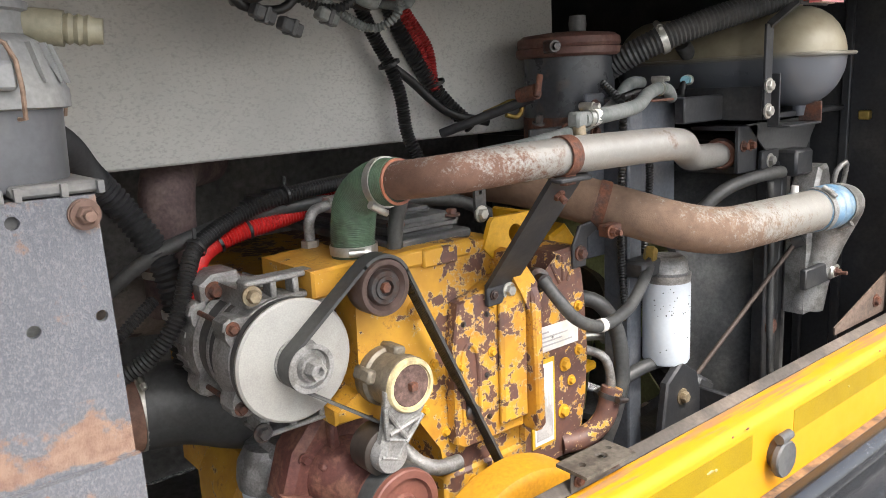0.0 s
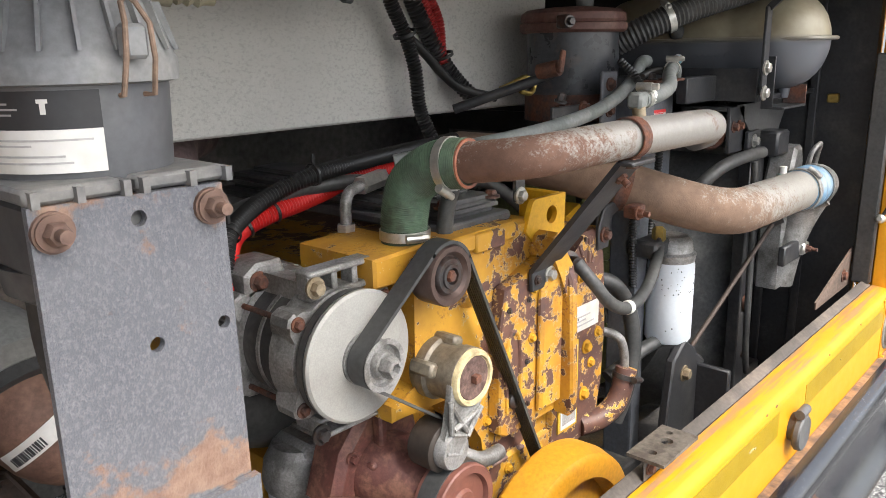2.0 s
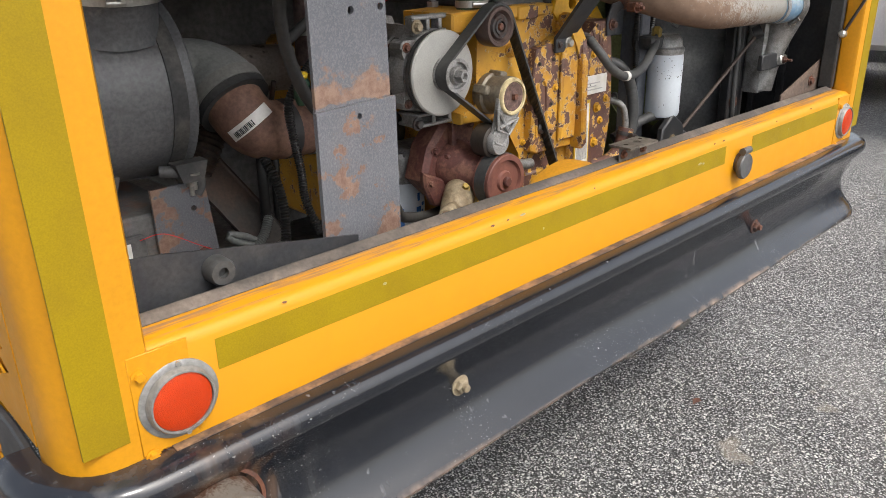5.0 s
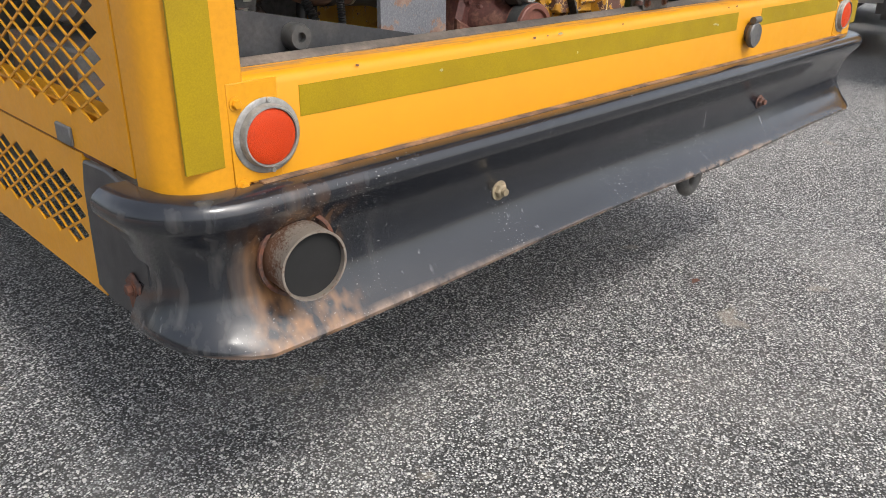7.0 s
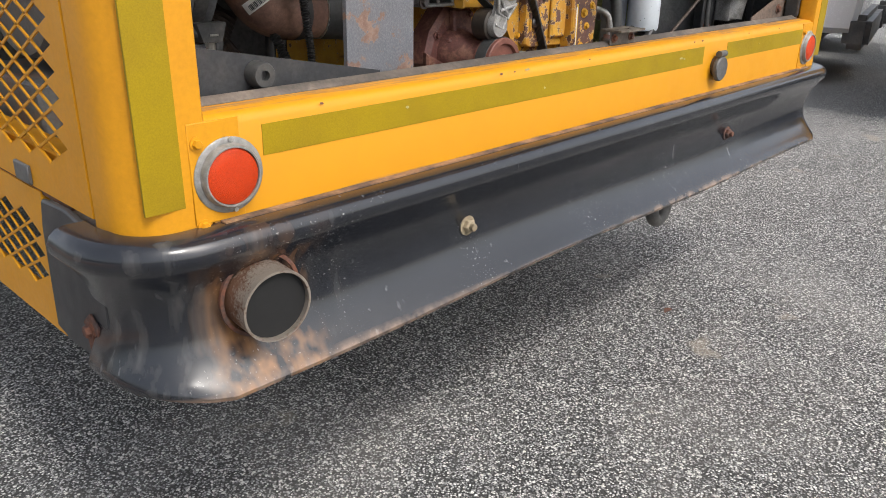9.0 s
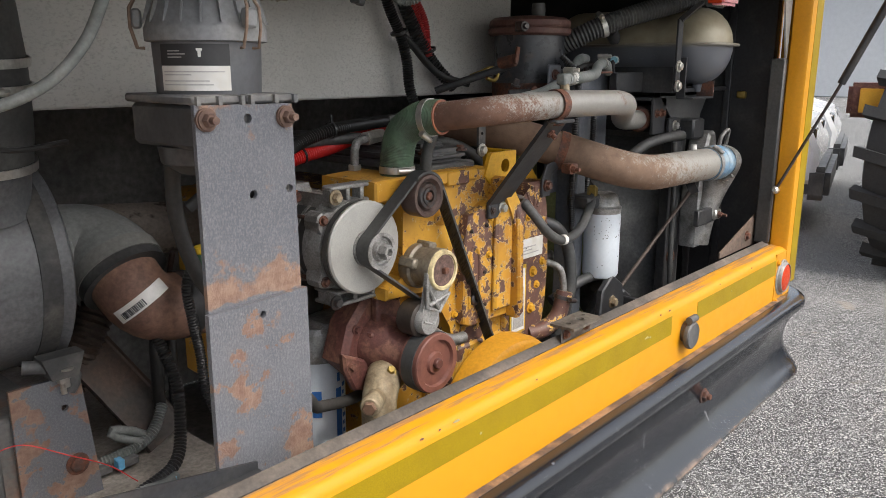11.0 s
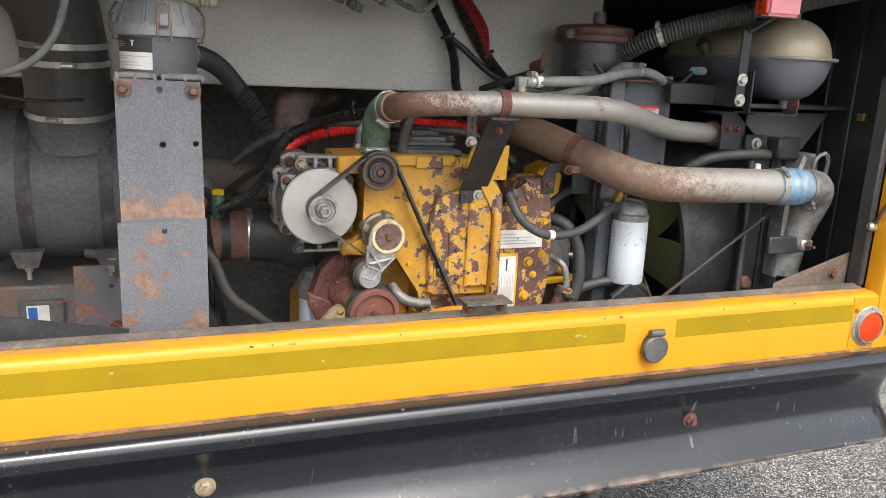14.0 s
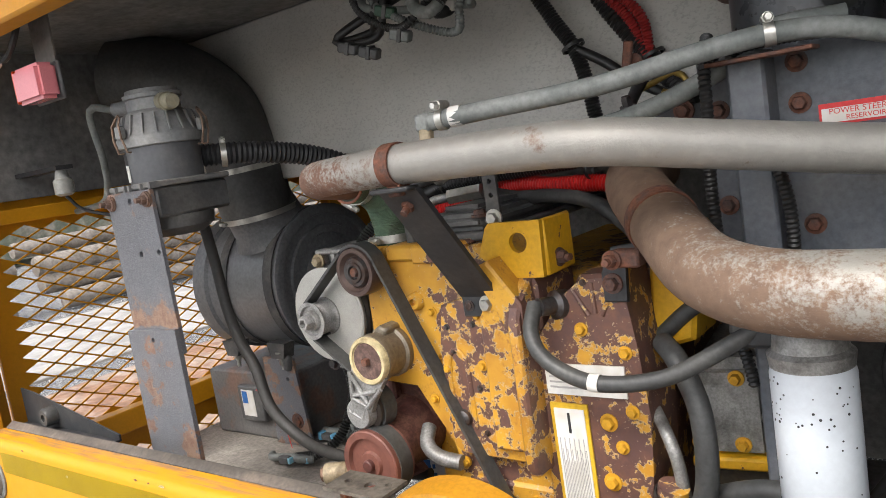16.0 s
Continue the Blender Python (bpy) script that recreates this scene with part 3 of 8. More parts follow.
# ---- ground and the bus shell ----
bm = B()
bmesh.ops.create_grid(bm, x_segments=8, y_segments=8, size=150)
single("ground", bm, ground_mat, "worn grey asphalt yard with pale exposed stones", "ground", kind="structure")

bus = thing("bus_shell", (0, 3.0, 0.4), "yellow bus rear with an open engine bay", "bus", kind="structure")
# rear rail under the opening: rolled lip on top, straight face
prof = [(0.0, 0.772), (0.0, 0.925), (0.004, 0.935), (0.014, 0.942), (0.05, 0.945), (0.05, 0.935), (0.018, 0.932), (0.012, 0.92), (0.012, 0.772)]
part("rear_rail", prism(B(), prof, -1.128, 1.128, 0, "yz"), rail_yellow, bus)
for a, b in ((-1.04, 0.345), (0.485, 1.045)):
    part("reflective_tape", box(B(), (a, -0.0008, 0.873), (b, 0.004, 0.919)), tape_yellow, bus, "olive yellow reflective tape")
# dark inner sill flange behind the rail
part("inner_sill", prism(B(), [(0.052, 0.915), (0.052, 0.946), (0.066, 0.955), (0.070, 0.955), (0.070, 0.90), (0.085, 0.90), (0.085, 0.893), (0.052, 0.893)], -1.12, 1.12, 0, "yz"), sill_brown, bus)


def corner_profile(side):
    """The rounded rear corner in plan, from the opening round to the flank."""
    pts = [(1.128, 0.05), (1.128, 0.006), (1.132, 0.0), (1.18, 0.0)]
    for i in range(1, 9):
        a = math.pi / 2 * i / 8
        pts.append((1.18 + 0.07 * math.sin(a), 0.07 - 0.07 * math.cos(a)))
    pts += [(1.25, 0.11), (1.235, 0.11), (1.235, 0.07)]
    for i in range(1, 8):
        a = math.pi / 2 * (8 - i) / 8
        pts.append((1.18 + 0.055 * math.sin(a), 0.07 - 0.055 * math.cos(a)))
    pts += [(1.145, 0.014), (1.14, 0.05)]
    return [(side * x, y) for x, y in pts]


for side in (-1, 1):
    part("corner_pillar", prism(B(), corner_profile(side), 0.772, 2.35, 0, "xy"), body_yellow, bus)
    part("reflective_tape", box(B(), (side * 1.199 - 0.029, -0.0008, 0.822), (side * 1.199 + 0.029, 0.004, 2.3)), tape_yellow, bus, "olive yellow reflective tape")


def flank(side):
    """The bus's side, with two bays of diamond grille low down."""
    x0, x1 = side * 1.25, side * 1.238
    lo, hi = min(x0, x1), max(x0, x1)
    bm = B()
    for y0, y1, z0, z1 in ((0.118, 0.165, 0.795, 2.6), (0.165, 1.285, 1.39, 2.6), (0.165, 1.285, 0.795, 0.85), (1.285, 9.0, 0.50, 2.6)):
        box(bm, (lo, y0, z0), (hi, y1, z1))
    part("side_panel", bm, body_yellow, bus)
    bm = B()
    for y0, y1, z0, z1 in ((0.312, 0.34, 0.535, 0.79), (0.34, 1.26, 0.745, 0.79), (0.34, 1.26, 0.535, 0.601)):
        box(bm, (lo, y0, z0), (hi, y1, z1))
    part("lower_side_panel", bm, body_yellow, bus)
    part("panel_seam", box(B(), (lo + 0.003, 0.2, 0.786), (hi - 0.001, 1.28, 0.799)), rusty, bus)

    xs = (lo, lo + 0.004) if side < 0 else (hi - 0.004, hi)

    def mesh(y0, z0, ny, nz, p=0.08, h=0.036, w=0.0021):
        bm = B()

        def bar(a, b):
            t = Vector((0, b[0] - a[0], b[1] - a[1]))
            n = Vector((0, -t.z, t.y)).normalized() * w
            v = [bm.verts.new(Vector((x, *a)) + s * n) for x in (xs[0] + 0.0006, xs[1] - 0.0006) for s in (-1, 1)]
            u = [bm.verts.new(Vector((x, *b)) + s * n) for x in (xs[0] + 0.0006, xs[1] - 0.0006) for s in (-1, 1)]
            for i, j in ((0, 1), (1, 3), (3, 2), (2, 0)):
                bm.faces.new((v[i], v[j], u[j], u[i]))

        def wedge(a, b, c):
            f = [bm.verts.new((xs[0], *q)) for q in (a, b, c)]
            g = [bm.verts.new((xs[1], *q)) for q in (a, b, c)]
            bm.faces.new(f)
            bm.faces.new(g)
            for i in range(3):
                bm.faces.new((f[i], f[(i + 1) % 3], g[(i + 1) % 3], g[i]))
        for i in range(ny):
            for j in range(nz):
                y, z = y0 + i * p, z0 + j * h
                bar((y, z), (y + p, z + h))
                bar((y, z + h), (y + p, z))
        y1, z1 = y0 + ny * p, z0 + nz * h
        for j in range(nz):
            z = z0 + j * h
            wedge((y0, z), (y0, z + h), (y0 + p / 2, z + h / 2))
            wedge((y1, z), (y1, z + h), (y1 - p / 2, z + h / 2))
        for i in range(ny):
            y = y0 + i * p
            wedge((y, z0), (y + p, z0), (y + p / 2, z0 + h / 2))
            wedge((y, z1), (y + p, z1), (y + p / 2, z1 - h / 2))
        part("diamond_grille", bm, body_yellow, bus, "yellow painted diamond mesh grille")
    mesh(0.165, 0.85, 14, 15)
    mesh(0.34, 0.601, 12, 4, 0.0767)


flank(-1)
flank(1)
part("roof", box(B(), (-1.25, 0.0, 2.6), (1.25, 9.0, 2.64)), body_yellow, bus)
part("header", box(B(), (-1.13, 0.0, 1.735), (1.13, 0.05, 2.6), 0.006), body_yellow, bus)
part("bay_ceiling", box(B(), (-1.23, 0.052, 1.80), (1.23, 1.6, 1.84)), dark_wall, bus)
part("bay_floor", box(B(), (-1.2, 0.20, 0.70), (-0.50, 1.5, 0.72)), floor_dirt, bus)
part("bay_front_wall", box(B(), (-1.2, 1.6, 0.4), (1.23, 1.64, 1.80)), dark_wall, bus)
part("bay_side_wall", box(B(), (1.19, 0.115, 0.55), (1.22, 1.6, 1.80)), black_frame, bus)
part("bay_side_wall", box(B(), (-1.236, 0.115, 1.45), (-1.205, 1.6, 1.80)), dark_wall, bus)
part("underside", box(B(), (-0.3, 0.95, 0.40), (1.2, 1.5, 0.44)), dark_wall, bus)
# unseen plate, added to keep the space under the engine dark
part("added_dark_plate", box(B(), (-0.50, 0.12, 0.482), (1.18, 0.94, 0.494), 0.002), oily, bus)
part("underside", box(B(), (-1.2, 1.64, 0.45), (1.2, 9.0, 0.5)), dark_wall, bus)
# grey insulation panel hung across the bulkhead, open underneath
part("insulation_panel", box(B(), (-1.19, 0.68, 1.40), (0.62, 0.705, 1.80), 0.004), foil, bus, "stippled grey insulation panel with dirt streaks")

# hatch swung up over the bay on its top hinge
hatch = thing("engine_hatch", (0, 0.0, 1.78), "yellow rear hatch raised open over the engine", "hatch")
up = pose(0, -0.02, 1.79, 45)
bm = prism(B(), [(-1.12, 0.0), (1.12, 0.0), (1.12, 0.85), (-1.12, 0.85)], 0.0, 0.03, 0.006)
bmesh.ops.transform(bm, matrix=up, verts=bm.verts)
part("panel", bm, body_yellow, hatch)
bm = prism(B(), [(-1.08, 0.03), (1.08, 0.03), (1.08, 0.82), (-1.08, 0.82)], 0.032, 0.045, 0.003)
bmesh.ops.transform(bm, matrix=up, verts=bm.verts)
part("lining", bm, dark_wall, hatch)


def bumper():
    """Moulded bumper: rolled top edge, hollow face, lip at the bottom, wrapped round both corners."""
    sec = [(0.0, 0.790), (0.028, 0.791), (0.042, 0.788), (0.052, 0.780), (0.057, 0.768), (0.055, 0.756), (0.045, 0.743), (0.029, 0.724), (0.014, 0.697),
           (0.005, 0.667), (0.004, 0.639), (0.011, 0.610), (0.026, 0.584), (0.044, 0.563), (0.057, 0.551), (0.061, 0.544), (0.059, 0.537), (0.052, 0.535),
           (0.036, 0.548), (0.004, 0.585), (-0.008, 0.66), (-0.006, 0.70)]
    plan = []
    r = 0.10
    plan += [((-1.255, 0.135), (-1, 0)), ((-1.255, 0.12), (-1, 0))]
    for i in range(0, 9):
        a = math.pi / 2 * i / 8
        plan.append(((-1.155 - r * math.cos(a), 0.10 - r * math.sin(a)), (-math.cos(a), -math.sin(a))))
    for i in range(1, 40):
        plan.append(((-1.155 + 2.31 * i / 40, 0.0), (0, -1)))
    for i in range(0, 9):
        a = math.pi / 2 * (8 - i) / 8
        plan.append(((1.155 + r * math.cos(a), 0.10 - r * math.sin(a)), (math.cos(a), -math.sin(a))))
    plan += [((1.255, 0.12), (1, 0)), ((1.255, 0.135), (1, 0))]
    bm = B()
    rows = []
    for (x, y), (nx, ny) in plan:
        drop = 0.006 * math.sin(x * 5.0)
        row = []
        for out, z in sec:
            k = max(0.0, (0.7 - z) / 0.2)
            # the lower flare tucks in round the corners
            tuck = abs(nx) * max(0.0, min(1.0, (0.62 - z) / 0.08))
            out, z = out * (1 - 0.55 * tuck), z + 0.022 * tuck
            row.append(bm.verts.new((x + nx * out, y + ny * out, z - drop * k)))
        rows.append(row)
    for a, b in zip(rows, rows[1:]):
        for i in range(len(sec) - 1):
            bm.faces.new((a[i], a[i + 1], b[i + 1], b[i]))
    return bm


bump_ob = thing("rear_bumper", (0, 0, 0.49), "scuffed black moulded bumper with rust runs", "bumper")
part("moulding", bumper(), bumper_black, bump_ob)
part("dirt_ledge", box(B(), (-1.12, -0.016, 0.786), (1.12, -0.001, 0.7925)), plain("orange_brown_grit", (0.26, 0.15, 0.075), 0.95, fine=0.3, color2=(0.10, 0.065, 0.045), scale=18, bump=0.5), bump_ob, "rusty grit along the top")

# ---- engine ----
engine = thing("engine", (0.0, 0.6, 0.55), "diesel engine in flaking yellow paint over brown primer", "engine")
part("block", box(B(), (-0.18, 0.42, 0.60), (0.28, 1.25, 1.15), 0.02), engine_paint, engine)
part("pump_housing", prism(B(), [(-0.30, 0.70), (-0.30, 0.80), (-0.26, 0.86), (-0.175, 0.88), (-0.175, 0.70)], 0.62, 0.80, 0.012), engine_paint, engine)
part("front_cover", prism(B(), [(-0.245, 1.02), (-0.245, 1.045), (-0.196, 1.06), (-0.2, 1.235), (-0.06, 1.252), (0.085, 1.258), (0.13, 1.235), (0.15, 1.19), (0.15, 0.86), (-0.047, 0.86),
                                 (-0.049, 0.92), (-0.115, 1.02)], 0.331, 0.45, 0.004), engine_paint, engine)
part("top_bar", prism(B(), [(-0.258, 1.216), (-0.258, 1.258), (-0.15, 1.262), (-0.15, 1.216)], 0.343, 0.505, 0.004), engine_paint, engine)
part("deck_rail", box(B(), (-0.135, 0.322, 1.236), (0.03, 0.40, 1.264), 0.005), engine_paint, engine)
part("deck_pad", box(B(), (-0.075, 0.318, 1.232), (-0.005, 0.33, 1.262), 0.003), engine_paint, engine)
part("bracket_plate", prism(B(), [(-0.035, 0.925), (-0.02, 0.915), (0.120, 0.912), (0.122, 1.19), (0.085, 1.20), (0.02, 1.175), (-0.02, 1.165), (-0.035, 1.09)], 0.306, 0.332, 0.003), engine_paint, engine)
part("bracket_rib", prism(B(), [(0.058, 0.935), (0.120, 0.935), (0.122, 1.165), (0.085, 1.185), (0.062, 1.15)], 0.292, 0.307, 0.005), engine_paint, engine)
part("bracket_flange", prism(B(), [(0.335, 0.905), (0.282, 0.905), (0.272, 0.92), (0.278, 1.15), (0.29, 1.175), (0.335, 1.21)], 0.122, 0.143, 0.004, "yz"), engine_paint, engine)
part("bracket_web", prism(B(), [(0.075, 1.20), (0.080, 1.232), (0.095, 1.238), (0.145, 1.172), (0.145, 1.12), (0.118, 1.12), (0.105, 1.165)], 0.286, 0.334, 0.004), engine_paint, engine)
part("gear_cover", prism(B(), [(0.13, 0.80), (0.13, 1.10), (0.175, 1.15), (0.205, 1.175), (0.225, 1.205), (0.288, 1.208), (0.297, 1.15), (0.303, 1.10), (0.31, 1.0), (0.302, 0.90), (0.285, 0.80)], 0.322, 0.42, 0.006), engine_paint, engine)
part("rear_gear_case", prism(B(), [(0.29, 1.07), (0.30, 1.215), (0.345, 1.232), (0.372, 1.20), (0.355, 1.09)], 0.40, 0.50, 0.006), clean_engine_yellow, engine)
part("lower_cover", box(B(), (-0.05, 0.325, 0.70), (0.15, 0.45, 0.865), 0.006), engine_paint, engine)
part("valve_cover", box(B(), (-0.105, 0.355, 1.258), (0.058, 0.95, 1.274), 0.004), dark_plastic, engine, "black moulded valve cover")
part("valve_cover_dome", box(B(), (-0.095, 0.366, 1.272), (0.048, 0.94, 1.302), 0.012, seg=3), dark_plastic, engine)
part("valve_cover_crown", box(B(), (-0.065, 0.405, 1.300), (0.016, 0.90, 1.313), 0.006, seg=2), dark_plastic, engine)
part("lifting_eye", holed(B(), [(0.058, 1.24), (0.075, 1.282), (0.082, 1.289), (0.172, 1.289), (0.168, 1.203), (0.095, 1.203)], [(0.131, 1.257, 0.0155)], 0.326, 0.336), clean_engine_yellow, engine)
part("lifting_eye_flange", box(B(), (0.164, 0.336, 1.203), (0.173, 0.42, 1.289), 0.003), clean_engine_yellow, engine)
part("flange_bolt", hexbolt(B(), (0.173, 0.37, 1.225), (1, -0.2, 0), 0.010, 0.012, True, 0.008), rusty, engine)
part("chassis_beam", box(B(), (-0.5, 0.32, 0.60), (1.18, 0.40, 0.66), 0.004), dark_frame, bus)
for y in (0.235, 0.33, 0.47):
    part("wall_rib", box(B(), (1.178, y, 0.60), (1.191, y + 0.022, 1.72), 0.003), black_frame, bus)
part("corner_gusset_plate", prism(B(), [(1.045, 1.735), (1.127, 1.735), (1.127, 1.50), (1.115, 1.50)], 0.056, 0.060), plain("pale_grey_plate", (0.33, 0.32, 0.30), 0.5, fine=0.15), bus)

# ---- fittings on the rear rail ----
def reflector(x):
    t = thing("side_reflector" if abs(x) > 1.2 else "round_reflector", (x, 0.0, 0.80), "round red reflector in a grey metal ring", "reflector", "rail reflectors")
    part("backing_plate", box(B(), (x - 0.058, -0.002, 0.792), (x + 0.022, 0.003, 0.936), 0.001), body_yellow, t)
    part("bezel", lathe(B(), (x, 0.0, 0.856), (x, -0.016, 0.856), [(0, 0.055), (0.2, 0.055), (0.28, 0.0535), (0.34, 0.047), (0.8, 0.0455), (1, 0.0435), (1, 0.0412), (0.5, 0.041)], 48), plain("weathered_bezel", (0.29, 0.285, 0.27), 0.5, 0.3, fine=0.2, color2=(0.22, 0.215, 0.20), scale=40), t, "weathered grey metal ring")
    lens = part("lens", lathe(B(), (x, -0.004, 0.856), (x, -0.020, 0.856), [(0, 0.0405), (0.55, 0.0405), (0.7, 0.036), (0.8, 0.022), (0.84, 0)], 48), lens_red, t, "orange-red ribbed lens")
    for dz in (-0.0475, 0.0475):
        part("screw", cyl(B(), (x + 0.004, -0.004, 0.856 + dz * 1.08), (x + 0.004, -0.0075, 0.856 + dz * 1.08), 0.0035, seg=10), zinc, t)
    for dz in (-0.066, 0.052):
        part("bolt", hexbolt(B(), (x - 0.046, -0.002, 0.856 + dz), (0, -1, 0), 0.007, 0.006), body_yellow, t)
    return t


ref = reflector(-1.1)
copy_thing(ref, Matrix.Translation((1.1, 0.0, 0.80)))

latch = thing("latch_cover", (0.42, 0, 0.82), "dark grey swivel cover over the hatch lock", "lock cover")
lz, lx = 0.868, 0.42
part("flap", prism(B(), [(lx + 0.034 * math.cos(a) + (0.0), lz - 0.01 + (0.030 if math.sin(a) > -0.7 else 0.036) * math.sin(a)) for a in (2 * math.pi * i / 20 for i in range(20))], -0.024, -0.010, 0.003), dark_plastic, latch)
part("hinge", cyl(B(), (lx - 0.018, -0.017, lz + 0.027), (lx + 0.018, -0.017, lz + 0.027), 0.009, seg=14), dark_plastic, latch)
part("base", cyl(B(), (lx, 0.001, lz - 0.006), (lx, -0.011, lz - 0.006), 0.026), dark_steel, latch)

for x, m, lb in ((-0.592, tan_cast, "corroded bolt head with a pale star washer on the bumper"), (0.557, rusty, "rusty hexagon bolt on the bumper"), (-0.10, bumper_black, "")):
    if lb:
        single("bumper_bolt", hexbolt(B(), (x, -0.005, 0.652), (0, -1, 0), 0.014, 0.010, True, 0.008), m, lb, "bolt", "bumper bolts")
tail = thing("tail_pipe", (-1.06, 0.1, 0.60), "rusty steel tail pipe through the bumper", "exhaust pipe")
bm = lathe(B(), (-1.035, 0.42, 0.672), (-1.062, -0.075, 0.652), [(0, 0.056), (0.97, 0.056), (1, 0.0565), (1, 0.0527), (0.2, 0.0524), (0.2, 0.0)], 40)
part("pipe", bm, axis_rust("heat_stained_steel_pipe", (0.30, 0.26, 0.22), (0.17, 0.085, 0.05), 1, -0.09, -0.02, -0.2, 0.4, 0.6), tail)
part("soot_lining", lathe(B(), (-1.0615, -0.066, 0.6523), (-1.04, 0.33, 0.668), [(0, 0.0524), (0.02, 0.0521), (1, 0.051), (1, 0)], 40), plain("black_soot", (0.008, 0.008, 0.008), 0.95), tail, "sooty black inside")
part("collar", ring(B(), (-1.058, -0.024, 0.655), (-0.05, -1, 0), 0.062, 0.006, 0.006, 40), rusty, tail, "rusted rim of the bumper hole")
tail.location += Vector((-0.020, 0.0, 0.016))
# bumper end wings
for side in (-1, 1):
    w = thing("bumper_end", (side * 1.26, 0.24, 0.56), "black bumper end cap with a rusty fixing bolt", "bumper end", "bumper ends")
    xa = side * 1.249
    outline = [(0.09, 0.775), (0.20, 0.792), (0.285, 0.787), (0.30, 0.74), (0.312, 0.56), (0.25, 0.548), (0.10, 0.56)]
    part("cap", prism(B(), outline, min(xa, xa + side * 0.012), max(xa, xa + side * 0.012), 0.003, "yz"), black_frame, w)
    part("tab", prism(B(), [(0.125, 0.625), (0.150, 0.64), (0.175, 0.62), (0.165, 0.575), (0.130, 0.56)], min(xa + side * 0.013, xa + side * 0.018), max(xa + side * 0.013, xa + side * 0.018), 0.001, "yz"), rusty, w, "rusty fixing tab")
    part("bolt", hexbolt(B(), (side * 1.267, 0.152, 0.612), (side, 0, 0), 0.010, 0.008), rusty, w)
    if side < 0:
        part("clip", box(B(), (side * 1.25 - 0.006, 0.335, 0.797), (side * 1.25 + 0.001, 0.395, 0.829), 0.002), dark_plastic, w)

hook = thing("tow_hook", (0.30, 0.05, 0.42), "dark round tow hook hanging under the bumper", "tow hook")
part("loop", tube(B(), [Vector((0.30 + 0.040 * math.cos(a), 0.05, 0.478 + 0.050 * math.sin(a))) for a in (2 * math.pi * i / 24 for i in range(25))], 0.019, 14), dark_frame, hook)
part("shank", box(B(), (0.285, 0.035, 0.525), (0.315, 0.065, 0.64), 0.004), dark_frame, hook)

# bolts along the inner sill, with a spacer and gusset plates
for i, x in enumerate((-1.035, -0.915, -0.782, -0.55, -0.31, 0.16, 0.52, 0.72, 0.86, 1.03)):
    single("sill_bolt", hexbolt(B(), (x, 0.0665, 0.936), (0, -1, 0.2), 0.0085, 0.007), rusty if i % 3 else dark_steel, "small hexagon bolt in the dark sill", "bolt", "sill bolts")
gus = thing("corner_gusset", (-0.95, 0.1, 0.95), "dark painted steel gusset plate in the corner", "gusset", "gussets")
part("plate", prism(B(), [(-1.12, 0.94), (-1.12, 1.022), (-1.06, 1.016), (-0.72, 0.952), (-0.72, 0.94)], 0.100, 0.104), black_frame, gus)
part("flange", box(B(), (-1.12, 0.072, 0.938), (-0.72, 0.104, 0.942)), black_frame, gus)
part("spacer", lathe(B(), (-0.978, 0.100, 0.972), (-0.978, 0.074, 0.972), [(0, 0.021), (0.8, 0.021), (1, 0.018), (1, 0.008), (0.6, 0.008), (0.6, 0)], 20), rubber, gus)
gus = thing("corner_gusset", (1.0, 0.1, 0.95), "rusty steel gusset plate in the corner", "gusset", "gussets")
part("plate", prism(B(), [(1.12, 0.94), (1.12, 1.035), (0.86, 0.957), (0.86, 0.94)], 0.100, 0.104), plain("dusty_rust_brown_plate", (0.16, 0.115, 0.09), 0.75, fine=0.25, color2=(0.10, 0.075, 0.06), scale=25, bump=0.3), gus)
part("bolt", hexbolt(B(), (1.06, 0.1, 0.975), (0, -1, 0), 0.011, 0.008), rusty, gus)
strk = thing("striker_bracket", (0.03, 0.05, 0.96), "greasy steel striker bracket bolted to the sill", "bracket")
greasy = plain("greasy_grey_bracket", (0.17, 0.15, 0.125), 0.55, 0.3, fine=0.25, color2=(0.10, 0.085, 0.07), scale=40)
part("top_plate", holed(B(), [(-0.045, 0.022), (0.062, 0.022), (0.062, 0.078), (-0.045, 0.078)], [(-0.022, 0.05, 0.006), (0.02, 0.05, 0.009), (0.045, 0.058, 0.005)], 0.977, 0.982, "xy"), greasy, strk)
part("front_plate", box(B(), (-0.045, 0.050, 0.947), (0.062, 0.0515, 0.977)), dark_frame, strk)
for x in (-0.03, 0.045):
    part("bolt", hexbolt(B(), (x, 0.050, 0.962), (0, -1, 0), 0.007, 0.006), rusty, strk)

# ---- steel post with the breather on top ----
post = thing("steel_post", (-0.65, 0.2, 0.72), "worn grey painted steel post with rusty joint", "post")
part("upper_plate", holed(B(), [(-0.728, 1.10), (-0.728, 1.425), (-0.573, 1.423), (-0.569, 1.10)], [(-0.648, 1.405, 0.0065), (-0.645, 1.30, 0.0065), (-0.583, 1.302, 0.006)], 0.183, 0.191), post_grey, post)
part("lower_plate", holed(B(), [(-0.735, 0.72), (-0.735, 1.146), (-0.567, 1.152), (-0.567, 0.72)], [(-0.648, 1.128, 0.0055)], 0.172, 0.182), post_grey, post)
for x, z in ((-0.713, 1.406), (-0.586, 1.405)):
    part("bolt", hexbolt(cyl(B(), (x, 0.184, z), (x, 0.179, z), 0.0155, seg=20), (x, 0.178, z), (0, -1, 0), 0.0095, 0.009, True, 0.010), plain("dusty_rusted_bolt", (0.20, 0.125, 0.095), 0.8, 0.1, fine=0.3, color2=(0.12, 0.075, 0.06), scale=60, bump=0.4), post, "rusty nut and stud on a washer")

